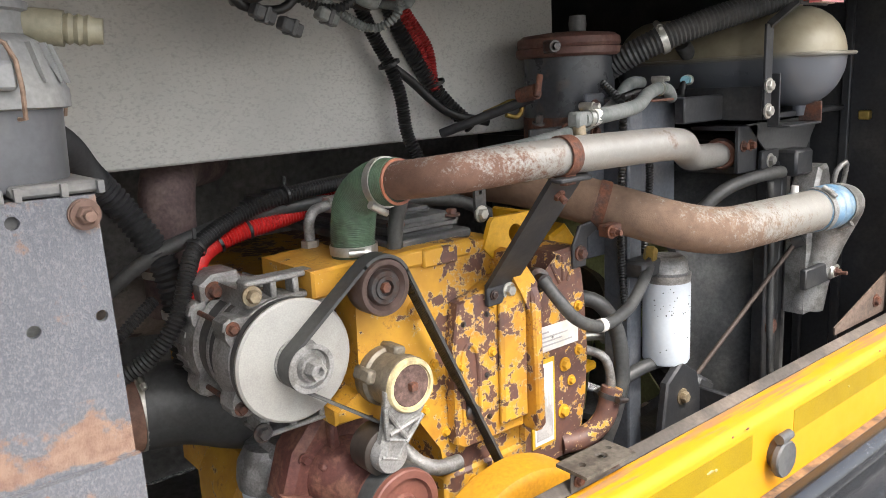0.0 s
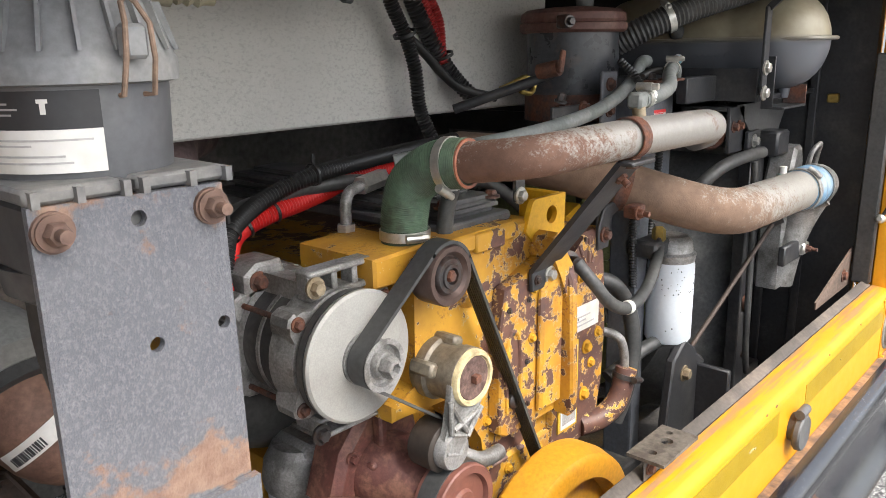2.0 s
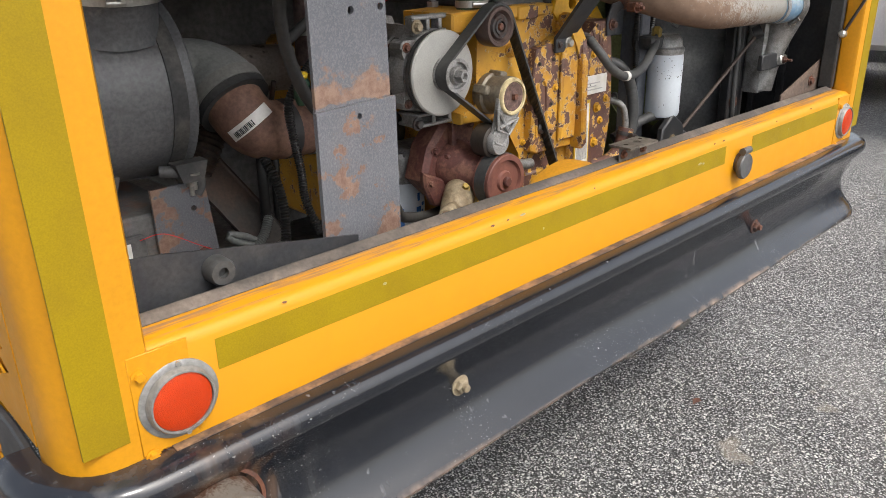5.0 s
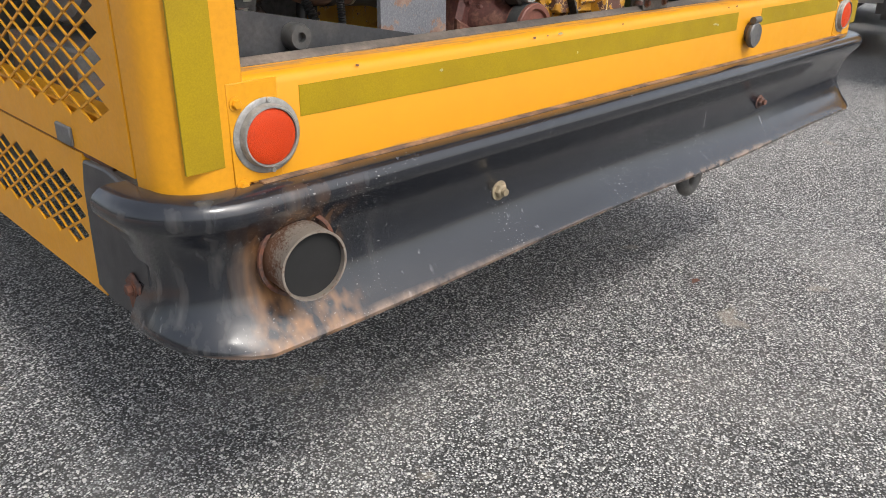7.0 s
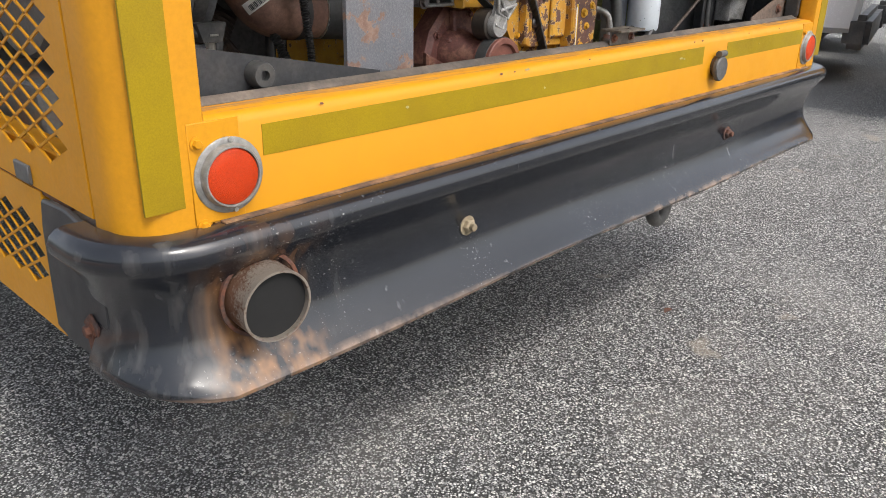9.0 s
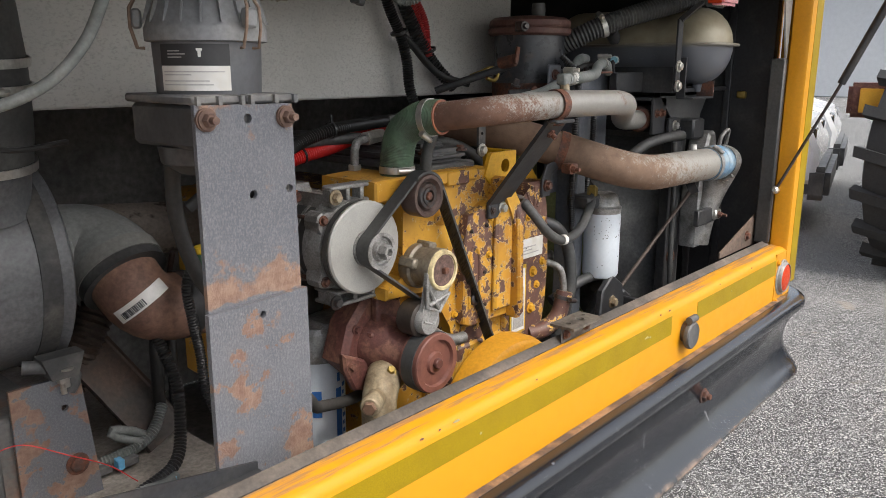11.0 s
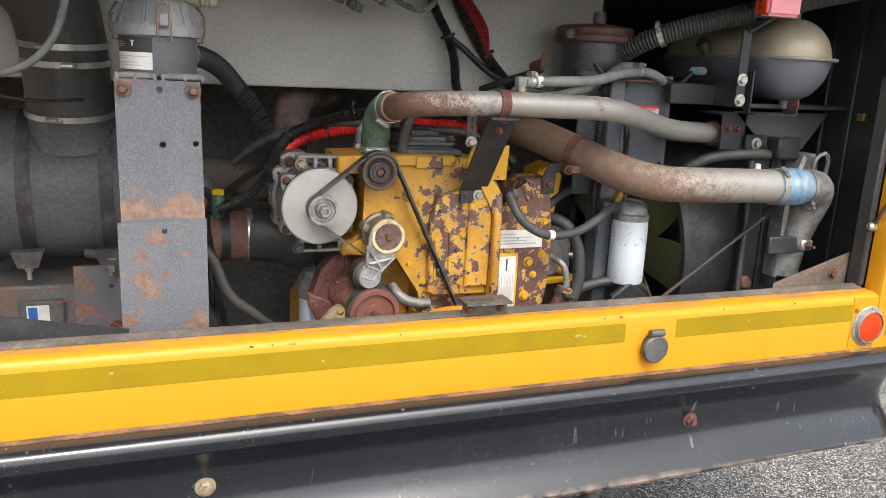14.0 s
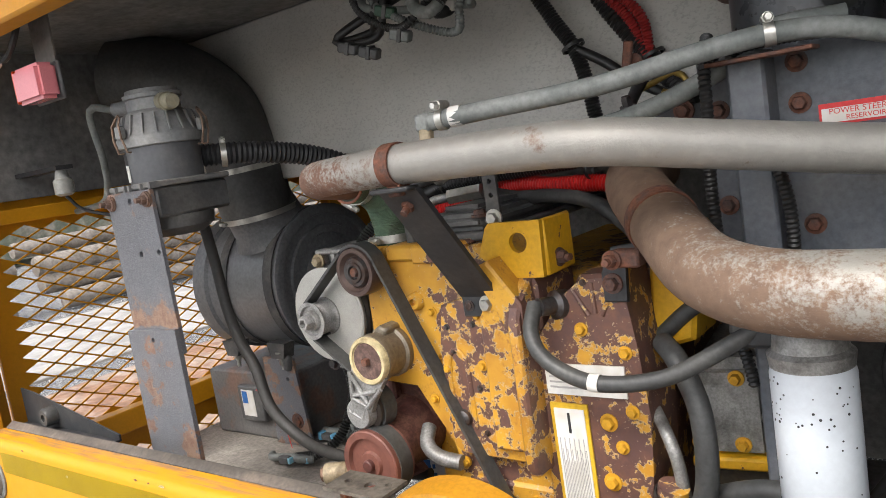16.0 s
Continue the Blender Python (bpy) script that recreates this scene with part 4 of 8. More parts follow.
pc = (-0.645, 0.275)
br = thing("breather_filter", (pc[0], pc[1], 1.34), "dusty grey plastic breather filter canister with a clipped lid", "filter")
part("mount_block", box(B(), (-0.722, 0.192, 1.365), (-0.57, 0.362, 1.425), 0.006), dark_plastic, br)
bm = B()
for a, b in ((-0.728, -0.655), (-0.645, -0.565)):
    box(bm, (a, 0.186, 1.425), (b, 0.366, 1.437), 0.003)
for x in (-0.722, -0.69, -0.655, -0.64, -0.60, -0.567):
    box(bm, (x - 0.003, 0.180, 1.424), (x + 0.003, 0.20, 1.436))
part("mount_rim", bm, plain("dusty_charcoal_plastic", (0.13, 0.132, 0.135), 0.5, fine=0.18, color2=(0.20, 0.195, 0.185), scale=12), br)
part("sump", lathe(B(), (*pc, 1.365), (*pc, 1.325), [(0, 0.078), (0.6, 0.074), (1, 0.05)], 40), dark_plastic, br)
part("body", lathe(B(), (*pc, 1.430), (*pc, 1.512), [(0, 0.070), (0.1, 0.072), (0.9, 0.0745), (1, 0.0745)], 48), plain("dark_grey_canister_plastic", (0.105, 0.108, 0.115), 0.45, fine=0.1, color2=(0.17, 0.168, 0.16), scale=9, lo=0.5, hi=0.8), br)
lid = part("lid", lathe(B(), (*pc, 1.506), (*pc, 1.578), [(0, 0.077), (0.02, 0.083), (0.26, 0.0835), (0.30, 0.0815), (0.85, 0.068), (0.93, 0.060), (1, 0.052)], 48), grey_plastic, br)
bm = B()
for i in range(20):
    a = 2 * math.pi * i / 20
    m = Matrix.Translation((*pc, 1.535)) @ Matrix.Rotation(a, 4, "Z")
    v = [m @ Vector(q) for q in ((0.0828, -0.0015, -0.004), (0.0855, -0.0015, -0.004), (0.0735, -0.0015, 0.034), (0.064, -0.0015, 0.034))]
    w = [m @ Vector((q[0], 0.0015, q[2])) for q in ((0.0828, 0, -0.004), (0.0855, 0, -0.004), (0.0735, 0, 0.034), (0.064, 0, 0.034))]
    f, g = [bm.verts.new(q) for q in v], [bm.verts.new(q) for q in w]
    bm.faces.new(f), bm.faces.new(g)
    for k in range(4):
        bm.faces.new((f[k], f[(k + 1) % 4], g[(k + 1) % 4], g[k]))
part("rib", bm, grey_plastic, lid)
part("cap", lathe(B(), (*pc, 1.576), (*pc, 1.618), [(0, 0.052), (0.55, 0.052), (0.6, 0.057), (0.78, 0.057), (0.82, 0.052), (1, 0.050)], 40), grey_plastic, lid)
bm = cyl(B(), (-0.61, 0.27, 1.590), (-0.562, 0.252, 1.584), 0.018)
lathe(bm, (-0.57, 0.255, 1.585), (-0.528, 0.240, 1.580), [(0, 0.0135), (0.1, 0.016), (0.2, 0.0135), (0.3, 0.016), (0.4, 0.0135), (0.5, 0.016), (0.6, 0.0135), (0.7, 0.016), (0.8, 0.0135), (1, 0.013)], 20)
part("nozzle", bm, plain("yellowed_hose_barb", (0.26, 0.24, 0.17), 0.5), lid)
part("nozzle", cyl(B(), (-0.68, 0.26, 1.594), (-0.735, 0.245, 1.594), 0.015), grey_plastic, lid)
for ang in (-84, 30, 150):
    m = Matrix.Translation((*pc, 1.52)) @ Matrix.Rotation(radians(ang), 4, "Z")
    bm = box(B(), (0.084, -0.010, 0.004), (0.097, 0.010, 0.030), 0.003)
    bmesh.ops.transform(bm, matrix=m, verts=bm.verts)
    part("clip_seat", bm, grey_plastic, lid)
    bm = B()
    for s in (-1, 1):
        tube(bm, [m @ Vector(q) for q in ((0.090, s * 0.006, 0.045), (0.099, s * 0.010, 0.030), (0.099, s * 0.012, 0.005), (0.092, s * 0.013, -0.022), (0.083, s * 0.010, -0.022))], 0.0022, 8)
    tube(bm, [m @ Vector(q) for q in ((0.090, -0.006, 0.045), (0.088, 0.0, 0.050), (0.090, 0.006, 0.045))], 0.0022, 8)
    part("wire_clip", bm, plain("rust_stained_wire", (0.24, 0.165, 0.12), 0.6, 0.3, fine=0.25), lid, "rusty wire bail clip")


def wrap(r, c, a0, a1, z0, z1, n=14):
    bm = B()
    rows = []
    for i in range(n + 1):
        a = radians(a0 + (a1 - a0) * i / n)
        rows.append([bm.verts.new((c[0] + rr * math.cos(a), c[1] + rr * math.sin(a), z)) for rr, z in ((r, z0), (r + 0.0006, z0), (r + 0.0006, z1), (r, z1))])
    for p, q in zip(rows, rows[1:]):
        for k in range(4):
            bm.faces.new((p[k], p[(k + 1) % 4], q[(k + 1) % 4], q[k]))
    return bm


part("label", wrap(0.0742, pc, -176, -100, 1.475, 1.503), label_black, br, "black printed label band")
lab = part("label", wrap(0.0736, pc, -176, -100, 1.442, 1.4745), label_white, br, "white label with faint text")
for i, (z, a) in enumerate(((1.466, -106), (1.462, -140), (1.454, -122), (1.449, -118))):
    part("print_bar", wrap(0.0743, pc, -172, a, z, z + 0.0016, 8), label_grey, lab)
for z, a0, a1 in ((1.493, -165, -151), (1.489, -165, -145), (1.485, -165, -149)):
    part("print_bar", wrap(0.0749, pc, a0, a1, z, z + 0.0014, 5), label_grey, lab)
part("arrow", wrap(0.0749, pc, -132, -129, 1.486, 1.494, 3), label_white, lab)
part("arrow", wrap(0.0749, pc, -133.5, -127.5, 1.494, 1.497, 3), label_white, lab)

thin = spline([(-0.74, 0.245, 1.594), (-0.79, 0.22, 1.60), (-0.83, 0.25, 1.50), (-0.89, 0.28, 1.44), (-1.0, 0.32, 1.41), (-1.2, 0.36, 1.40)])
single("vent_hose", tube(B(), thin, 0.0075, 12), hose_grey, "thin grey vent hose from the breather", "hose")
drain = single("corrugated_hose", tube(B(), spline([(-0.61, 0.34, 1.475), (-0.56, 0.41, 1.470), (-0.51, 0.53, 1.447), (-0.466, 0.62, 1.405), (-0.42, 0.64, 1.348), (-0.382, 0.625, 1.278), (-0.365, 0.61, 1.21), (-0.355, 0.61, 1.08)]), 0.022, 18, 0.004, 0.010), plain("black_ribbed_rubber", (0.026, 0.026, 0.028), 0.6, fine=0.25), "thick black corrugated drain hose", "hose")

clamp(drain, (-0.585, 0.375, 1.4725), (0.05, 0.07, -0.005), 0.0245, 0.012, (0, -0.3, 1))
clamp(drain, (-0.361, 0.61, 1.17), (0.05, 0, -1), 0.0245, 0.012, (0, -1, 0))

# ---- air cleaner ----
ac = thing("air_cleaner", (-0.87, 0.76, 0.93), "large worn black drum air cleaner with steel straps", "air cleaner")
Y, Z = 0.765, 1.13
part("drum", lathe(B(), (-1.09, Y, Z), (-0.735, Y, Z), [(0, 0.12), (0.01, 0.19), (0.03, 0.196), (0.17, 0.196), (0.19, 0.188), (0.95, 0.188), (0.97, 0.193), (0.985, 0.193), (1, 0.185), (1, 0.168), (0.975, 0.165), (0.975, 0.140), (0.995, 0.137), (0.995, 0.118), (0.965, 0.114), (0.965, 0.09)], 56), drum_black, ac)
part("outlet_collar", lathe(B(), (-0.745, Y, Z), (-0.69, Y, Z), [(0, 0.085), (0.2, 0.068), (1, 0.064)], 36), drum_black, ac)
for x in (-0.955, -0.775):
    part("strap", ring(B(), (x, Y, Z), (1, 0, 0), 0.189, 0.032, 0.003, 56), dark_frame, ac, "flat black steel strap")
part("intake_stub", lathe(B(), (-0.85, 0.69, 1.27), (-0.85, 0.655, 1.345), [(0, 0.11), (0.3, 0.096), (1, 0.092)], 40), drum_black, ac)
ab = thing("air_cleaner_bracket", (-0.86, 0.62, 0.73), "folded black steel bracket under the air cleaner", "bracket")
part("box", box(B(), (-1.13, 0.60, 0.72), (-0.79, 0.98, 0.905), 0.006), plain("dusty_grey_bracket_paint", (0.14, 0.137, 0.133), 0.6, fine=0.2, color2=(0.19, 0.12, 0.09), scale=9, lo=0.52, hi=0.62, bump=0.2), ab)
for x in (-0.955, -0.775):
    part("clamp_foot", prism(B(), [(x - 0.035, 1.0), (x + 0.035, 1.0), (x + 0.022, 0.96), (x - 0.022, 0.96)], 0.565, 0.60), dark_frame, ab)
    part("bolt", hexbolt(B(), (x, 0.58, 0.96), (0, 0, -1), 0.010, 0.010, True, 0.02), zinc, ab)
ecu = thing("sensor_box", (-0.945, 0.585, 0.80), "small black box with a white and blue label", "electrical box")
part("case", box(B(), (-0.985, 0.578, 0.775), (-0.885, 0.599, 0.872), 0.004), dark_plastic, ecu)
part("label", box(B(), (-0.968, 0.5765, 0.79), (-0.918, 0.5785, 0.862)), label_white, ecu)
part("label", box(B(), (-0.964, 0.5755, 0.825), (-0.944, 0.577, 0.858)), label_blue, ecu)
single("sensor_wire", tube(B(), spline([(-0.90, 0.575, 0.865), (-0.86, 0.55, 0.875), (-0.80, 0.53, 0.84), (-0.74, 0.52, 0.80), (-0.70, 0.5, 0.76)]), 0.001, 6), red_print, "thin red wire to the sensor box", "wire")

duct = thing("intake_duct", (-0.85, 0.66, 1.32), "black rubber intake duct with steel band clamps", "duct")
part("duct", tube(B(), spline([(-0.85, 0.655, 1.32), (-0.85, 0.64, 1.40), (-0.855, 0.63, 1.50), (-0.88, 0.61, 1.60), (-0.96, 0.56, 1.68), (-1.10, 0.50, 1.72)]), lambda f: 0.095 + 0.02 * max(0, f - 0.35), 40), rubber, duct)
clamp(duct, (-0.85, 0.654, 1.325), (0, -0.15, 1), 0.098, 0.014, (-0.3, -1, 0))
clamp(duct, (-0.85, 0.633, 1.445), (0, -0.1, 1), 0.096, 0.014, (0.1, -1, 0))
clamp(duct, (-0.853, 0.628, 1.485), (0, -0.1, 1), 0.097, 0.014, (-0.4, -1, 0))

el = thing("intake_elbow", (-0.57, 0.6, 0.95), "black rubber elbow joined to a rusty brown intake pipe", "intake pipe")
part("rubber_elbow", tube(B(), spline([(-0.715, 0.768, Z), (-0.655, 0.775, 1.14), (-0.61, 0.755, 1.135), (-0.588, 0.715, 1.115), (-0.583, 0.68, 1.09)]), 0.084, 36), dusty_elbow, el)
part("cuff", tube(B(), spline([(-0.586, 0.705, 1.109), (-0.583, 0.683, 1.090)]), 0.088, 36), plain("pale_dusty_cuff", (0.21, 0.205, 0.19), 0.6, fine=0.15), el, "dusty grey clamp cuff")
part("cuff_lip", tube(B(), spline([(-0.584, 0.688, 1.094), (-0.581, 0.670, 1.078)]), 0.0855, 36), rubber, el)
part("cuff_bolt", cyl(B(), (-0.497, 0.66, 1.075), (-0.497, 0.64, 1.125), 0.006, seg=10), dark_steel, el)
pl = spline([(-0.585, 0.70, 1.108), (-0.583, 0.665, 1.075), (-0.565, 0.645, 1.04), (-0.53, 0.64, 1.02), (-0.47, 0.638, 1.014), (-0.38, 0.635, 1.015)])
part("steel_pipe", tube(B(), pl, 0.068, 36), brown_pipe, el, "rusty brown steel pipe")
clamp(el, (-0.42, 0.637, 1.0145), (1, 0, 0), 0.069, 0.018, (-0.2, -0.6, 1))
part("black_boot", tube(B(), spline([(-0.41, 0.637, 1.015), (-0.34, 0.62, 1.01), (-0.27, 0.60, 0.985), (-0.22, 0.62, 0.96)]), 0.073, 32), rubber, el)
bm = B()
rows = []
c, ax = Vector((-0.568, 0.648, 1.045)), Vector((0.45, -0.35, -0.80)).normalized()
u = Vector((1, 0, 0)) - ax * ax.x
u.normalize()
w = ax.cross(u)
for i in range(13):
    a = radians(165 - 95 * i / 12)
    rad = u * math.cos(a) + w * math.sin(a)
    rows.append([bm.verts.new(c + rad * r + ax * s) for r, s in ((0.0675, -0.013), (0.0705, -0.013), (0.0705, 0.014), (0.0675, 0.014))])
for p, q in zip(rows, rows[1:]):
    for k in range(4):
        bm.faces.new((p[k], p[(k + 1) % 4], q[(k + 1) % 4], q[k]))
part("label", bm, label_white, el, "white barcode label")
for k in range(14):
    a = radians(155 - 3.1 * k)
    bm = B()
    rad = u * math.cos(a) + w * math.sin(a)
    tan = ax.cross(rad) * (0.0007 + 0.0005 * (k % 3))
    q = [c + rad * r + ax * z + tan * e for r in (0.0702, 0.0712) for z in (-0.004, 0.010) for e in (-1, 1)]
    vs = [bm.verts.new(p) for p in q]
    for f in ((0, 1, 3, 2), (4, 6, 7, 5), (0, 4, 5, 1), (2, 3, 7, 6), (0, 2, 6, 4), (1, 5, 7, 3)):
        bm.faces.new([vs[i] for i in f])
    part("print_bar", bm, label_black, el)
part("label", ring(B(), (-0.485, 0.6385, 1.0145), (1, 0, 0), 0.0682, 0.024, 0.0008, 36), label_black, el)
el.location += Vector((-0.010, 0.028, -0.010))
single("heat_shielded_pipe", tube(B(), [Vector((-0.80, 1.05, 1.13)), Vector((-0.25, 1.0, 1.085))], 0.062, 28), plain("dusty_brown_pipe", (0.26, 0.22, 0.185), 0.7, fine=0.2, color2=(0.07, 0.05, 0.04), scale=14, lo=0.55, hi=0.62), "dusty grey-brown pipe crossing behind the air cleaner", "pipe")
ex = thing("exhaust_elbow", (-0.29, 0.78, 1.15), "rust-brown exhaust elbow rising behind the alternator", "exhaust pipe")
part("pipe", tube(B(), spline([(-0.30, 0.80, 1.12), (-0.30, 0.79, 1.25), (-0.29, 0.80, 1.34), (-0.25, 0.86, 1.38), (-0.15, 0.95, 1.385)]), 0.05, 28), plain("dull_rust_brown", (0.13, 0.088, 0.085), 0.8, fine=0.25, color2=(0.19, 0.135, 0.125), scale=20), ex)
clamp(ex, (-0.30, 0.795, 1.20), (0, 0, 1), 0.051, 0.014, (0, -1, 0))

ind = thing("restriction_indicator", (-0.518, 0.53, 1.08), "small filter indicator with a yellow cap and green body", "indicator")
part("body", lathe(B(), (-0.518, 0.54, 1.08), (-0.518, 0.54, 1.135), [(0, 0.012), (0.3, 0.018), (0.9, 0.018), (1, 0.015)], 20), cap_green, ind)
part("cap", cyl(B(), (-0.518, 0.54, 1.135), (-0.518, 0.54, 1.150), 0.0155, seg=20, bev=0.003), cap_yellow, ind)
single("corrugated_wire", tube(B(), spline([(-0.40, 0.60, 1.20), (-0.46, 0.575, 1.165), (-0.51, 0.565, 1.125), (-0.545, 0.557, 1.08), (-0.54, 0.555, 1.01), (-0.525, 0.56, 0.93), (-0.52, 0.56, 0.86), (-0.50, 0.54, 0.78)]), 0.009, 12, 0.003, 0.006), conduit, "grey-black corrugated wire loom", "wire loom")
single("drain_hose", tube(B(), spline([(-0.67, 0.35, 1.37), (-0.665, 0.36, 1.25), (-0.64, 0.35, 1.15), (-0.595, 0.335, 1.08), (-0.548, 0.325, 1.028), (-0.515, 0.320, 0.945), (-0.455, 0.328, 0.888), (-0.415, 0.355, 0.848), (-0.36, 0.395, 0.818), (-0.28, 0.41, 0.800), (-0.20, 0.42, 0.80)]), 0.012, 14), plain("dusty_black_hose", (0.045, 0.043, 0.04), 0.6, fine=0.2), "black rubber drain hose", "hose")
single("wire_loom", tube(B(), spline([(-0.70, 0.50, 0.735), (-0.62, 0.52, 0.75), (-0.58, 0.56, 0.79), (-0.56, 0.60, 0.88), (-0.57, 0.66, 0.98)]), 0.011, 12, 0.003, 0.007), conduit, "loose black wire loom on the bay floor", "wire loom")
single("wire_loom", tube(B(), spline([(-0.78, 0.50, 0.735), (-0.74, 0.47, 0.745), (-0.70, 0.50, 0.738), (-0.66, 0.48, 0.745), (-0.63, 0.50, 0.74)]), 0.009, 12), hose_grey, "loose grey wire loom on the bay floor", "wire loom")
for x, y in ((-0.70, 0.475), (-0.655, 0.49)):
    c = thing("wire_connector", (x, y, 0.74), "small wire connector with a pale blue clip", "connector", "loose connectors")
    part("shell", box(B(), (x - 0.018, y - 0.009, 0.732), (x + 0.012, y + 0.009, 0.75), 0.002), dark_plastic, c)
    part("clip", box(B(), (x + 0.012, y - 0.007, 0.734), (x + 0.02, y + 0.007, 0.748), 0.001), plain("pale_blue_plastic", (0.2, 0.42, 0.55), 0.4), c)
strap_brown = plain("oil_stained_brown_steel", (0.085, 0.055, 0.04), 0.6, 0.2, fine=0.25, color2=(0.05, 0.045, 0.04), scale=7, lo=0.45, hi=0.6, bump=0.2)
bt = thing("bay_brace", (-0.60, 0.72, 0.74), "oil-stained brown steel brace leaning across the bay floor", "brace", "bay braces")
bm = B()
d0, d1 = Vector((-0.70, 0.86, 1.02)), Vector((-0.555, 0.66, 0.735))
w = Vector((0.045, 0.012, 0.012))
u = (d1 - d0).cross(w).normalized() * 0.006
v = [bm.verts.new(p + sx * w + sy * u) for p in (d0, d1) for sx in (-1, 1) for sy in (-1, 1)]
for f in ((0, 1, 3, 2), (4, 6, 7, 5), (0, 4, 5, 1), (2, 3, 7, 6), (0, 2, 6, 4), (1, 5, 7, 3)):
    bm.faces.new([v[k] for k in f])
part("web", bm, strap_brown, bt)
part("edge_flange", tube(B(), [d0 + w, d1 + w], 0.009, 6), strap_brown, bt)
single("flexible_pipe", tube(B(), spline([(-0.72, 0.80, 0.76), (-0.68, 0.80, 0.86), (-0.63, 0.80, 0.95), (-0.58, 0.82, 1.02)]), 0.034, 20, 0.005, 0.012), strap_brown, "brown corrugated flexible pipe under the intake elbow", "pipe")
for dx, r in ((0.0, 0.013), (0.035, 0.011)):
    single("fuel_line", tube(B(), spline([(-0.545 + dx, 0.70, 0.74), (-0.55 + dx, 0.69, 0.84), (-0.54 + dx, 0.70, 0.95), (-0.50 + dx, 0.74, 1.02)]), r, 12), conduit, "black rubber fuel line rising from the floor", "hose", "fuel lines")
lg = thing("bracket_leg", (-0.80, 0.60, 0.72), "grey steel bracket leg blotched with rust", "bracket")
part("plate", holed(B(), [(-0.86, 0.722), (-0.86, 0.955), (-0.745, 0.955), (-0.725, 0.722)], [(-0.775, 0.90, 0.006)], 0.585, 0.593), post_grey, lg)
part("saddle", tube(B(), spline([(-0.83, 0.60, 0.985), (-0.79, 0.585, 0.978), (-0.755, 0.58, 0.955), (-0.765, 0.585, 0.93)]), 0.012, 10), dark_plastic, lg)
part("bolt", hexbolt(B(), (-0.771, 0.575, 0.975), (0, 0, -1), 0.010, 0.012, True, 0.02), zinc, lg)
part("bolt", hexbolt(B(), (-0.765, 0.585, 0.79), (0, -1, 0), 0.014, 0.006), rusty, lg)
single("wire_loom", tube(B(), spline([(-0.74, 0.645, 0.742), (-0.68, 0.635, 0.748), (-0.63, 0.64, 0.75), (-0.585, 0.655, 0.765), (-0.55, 0.68, 0.80)]), 0.0105, 12, 0.003, 0.006), hose_grey, "grey corrugated wire loom lying on the floor plate", "wire loom")
single("wire_loom", tube(B(), spline([(-0.60, 0.65, 0.757), (-0.625, 0.66, 0.775), (-0.665, 0.665, 0.79), (-0.66, 0.66, 0.775), (-0.62, 0.64, 0.756)]), 0.0085, 12), hose_grey, "loop of grey wire loom on the floor plate", "wire loom")
for x, y in ((-0.722, 0.622), (-0.672, 0.618)):
    c = thing("wire_connector", (x, y, 0.735), "black wire connector with a sky blue clip", "connector", "floor connectors")
    part("shell", box(B(), (x - 0.004, y - 0.009, 0.732), (x + 0.030, y + 0.008, 0.748), 0.002), dark_plastic, c)
    part("clip", box(B(), (x - 0.012, y - 0.010, 0.731), (x + 0.002, y + 0.010, 0.752), 0.002), plain("sky_blue_plastic", (0.12, 0.36, 0.58), 0.4), c)
leaf = B()
for k, (a, b, c) in enumerate(((0, 0, 0.004), (0.02, 0.014, 0.009), (0.045, 0.006, 0.006), (0.03, -0.012, 0.010))):
    leaf.verts.new((0.58 + a, 0.122 + b, c))
leaf.verts.ensure_lookup_table()
leaf.faces.new([leaf.verts[i] for i in (0, 1, 2, 3)])
ext = bmesh.ops.extrude_face_region(leaf, geom=leaf.faces[:])
bmesh.ops.translate(leaf, verts=[g for g in ext["geom"] if isinstance(g, bmesh.types.BMVert)], vec=(0, 0, 0.0012))
single("dry_leaf", leaf, rusty, "small dry brown leaf lying on the asphalt", "leaf")

# chips along the rolled lip and a scratch on the tape
chip_brown = plain("bare_primer_chip", (0.16, 0.075, 0.045), 0.7, fine=0.3)
chip_pale = plain("pale_scraped_paint", (0.40, 0.34, 0.17), 0.6, fine=0.2)
random.seed(11)


def chip(x, y0, z, w, h, m, nm):
    pts = []
    for k in range(9):
        a = 2 * math.pi * k / 9
        r = random.uniform(0.6, 1.0)
        pts.append((x + w * r * math.cos(a), z + h * r * math.sin(a)))
    part(nm, prism(B(), pts, y0 - 0.0006, y0 + 0.0004), m, bus)


for x, w in ((-0.42, 0.010), (-0.50, 0.005), (-0.46, 0.003), (0.33, 0.006), (0.285, 0.003), (0.84, 0.004), (-0.93, 0.004), (-0.2, 0.003), (0.62, 0.003)):
    chip(x, 0.0005, 0.9345, w, 0.0025, chip_brown if w < 0.008 else chip_pale, "paint_chip")
for x, z, w in ((0.22, 0.899, 0.011), (0.236, 0.896, 0.006), (-0.36, 0.892, 0.003), (-0.75, 0.905, 0.004), (0.7, 0.90, 0.003)):
    chip(x, -0.0012, z, w, 0.003, chip_pale, "tape_scratch")

# ---- engine front accessories ----
def bolts(parent, pts, d=(0, -1, 0), r=0.0065, h=0.006, material=None):
    for p in pts:
        part("bolt", hexbolt(B(), p, d, r, h), material or gold_bolt, parent)


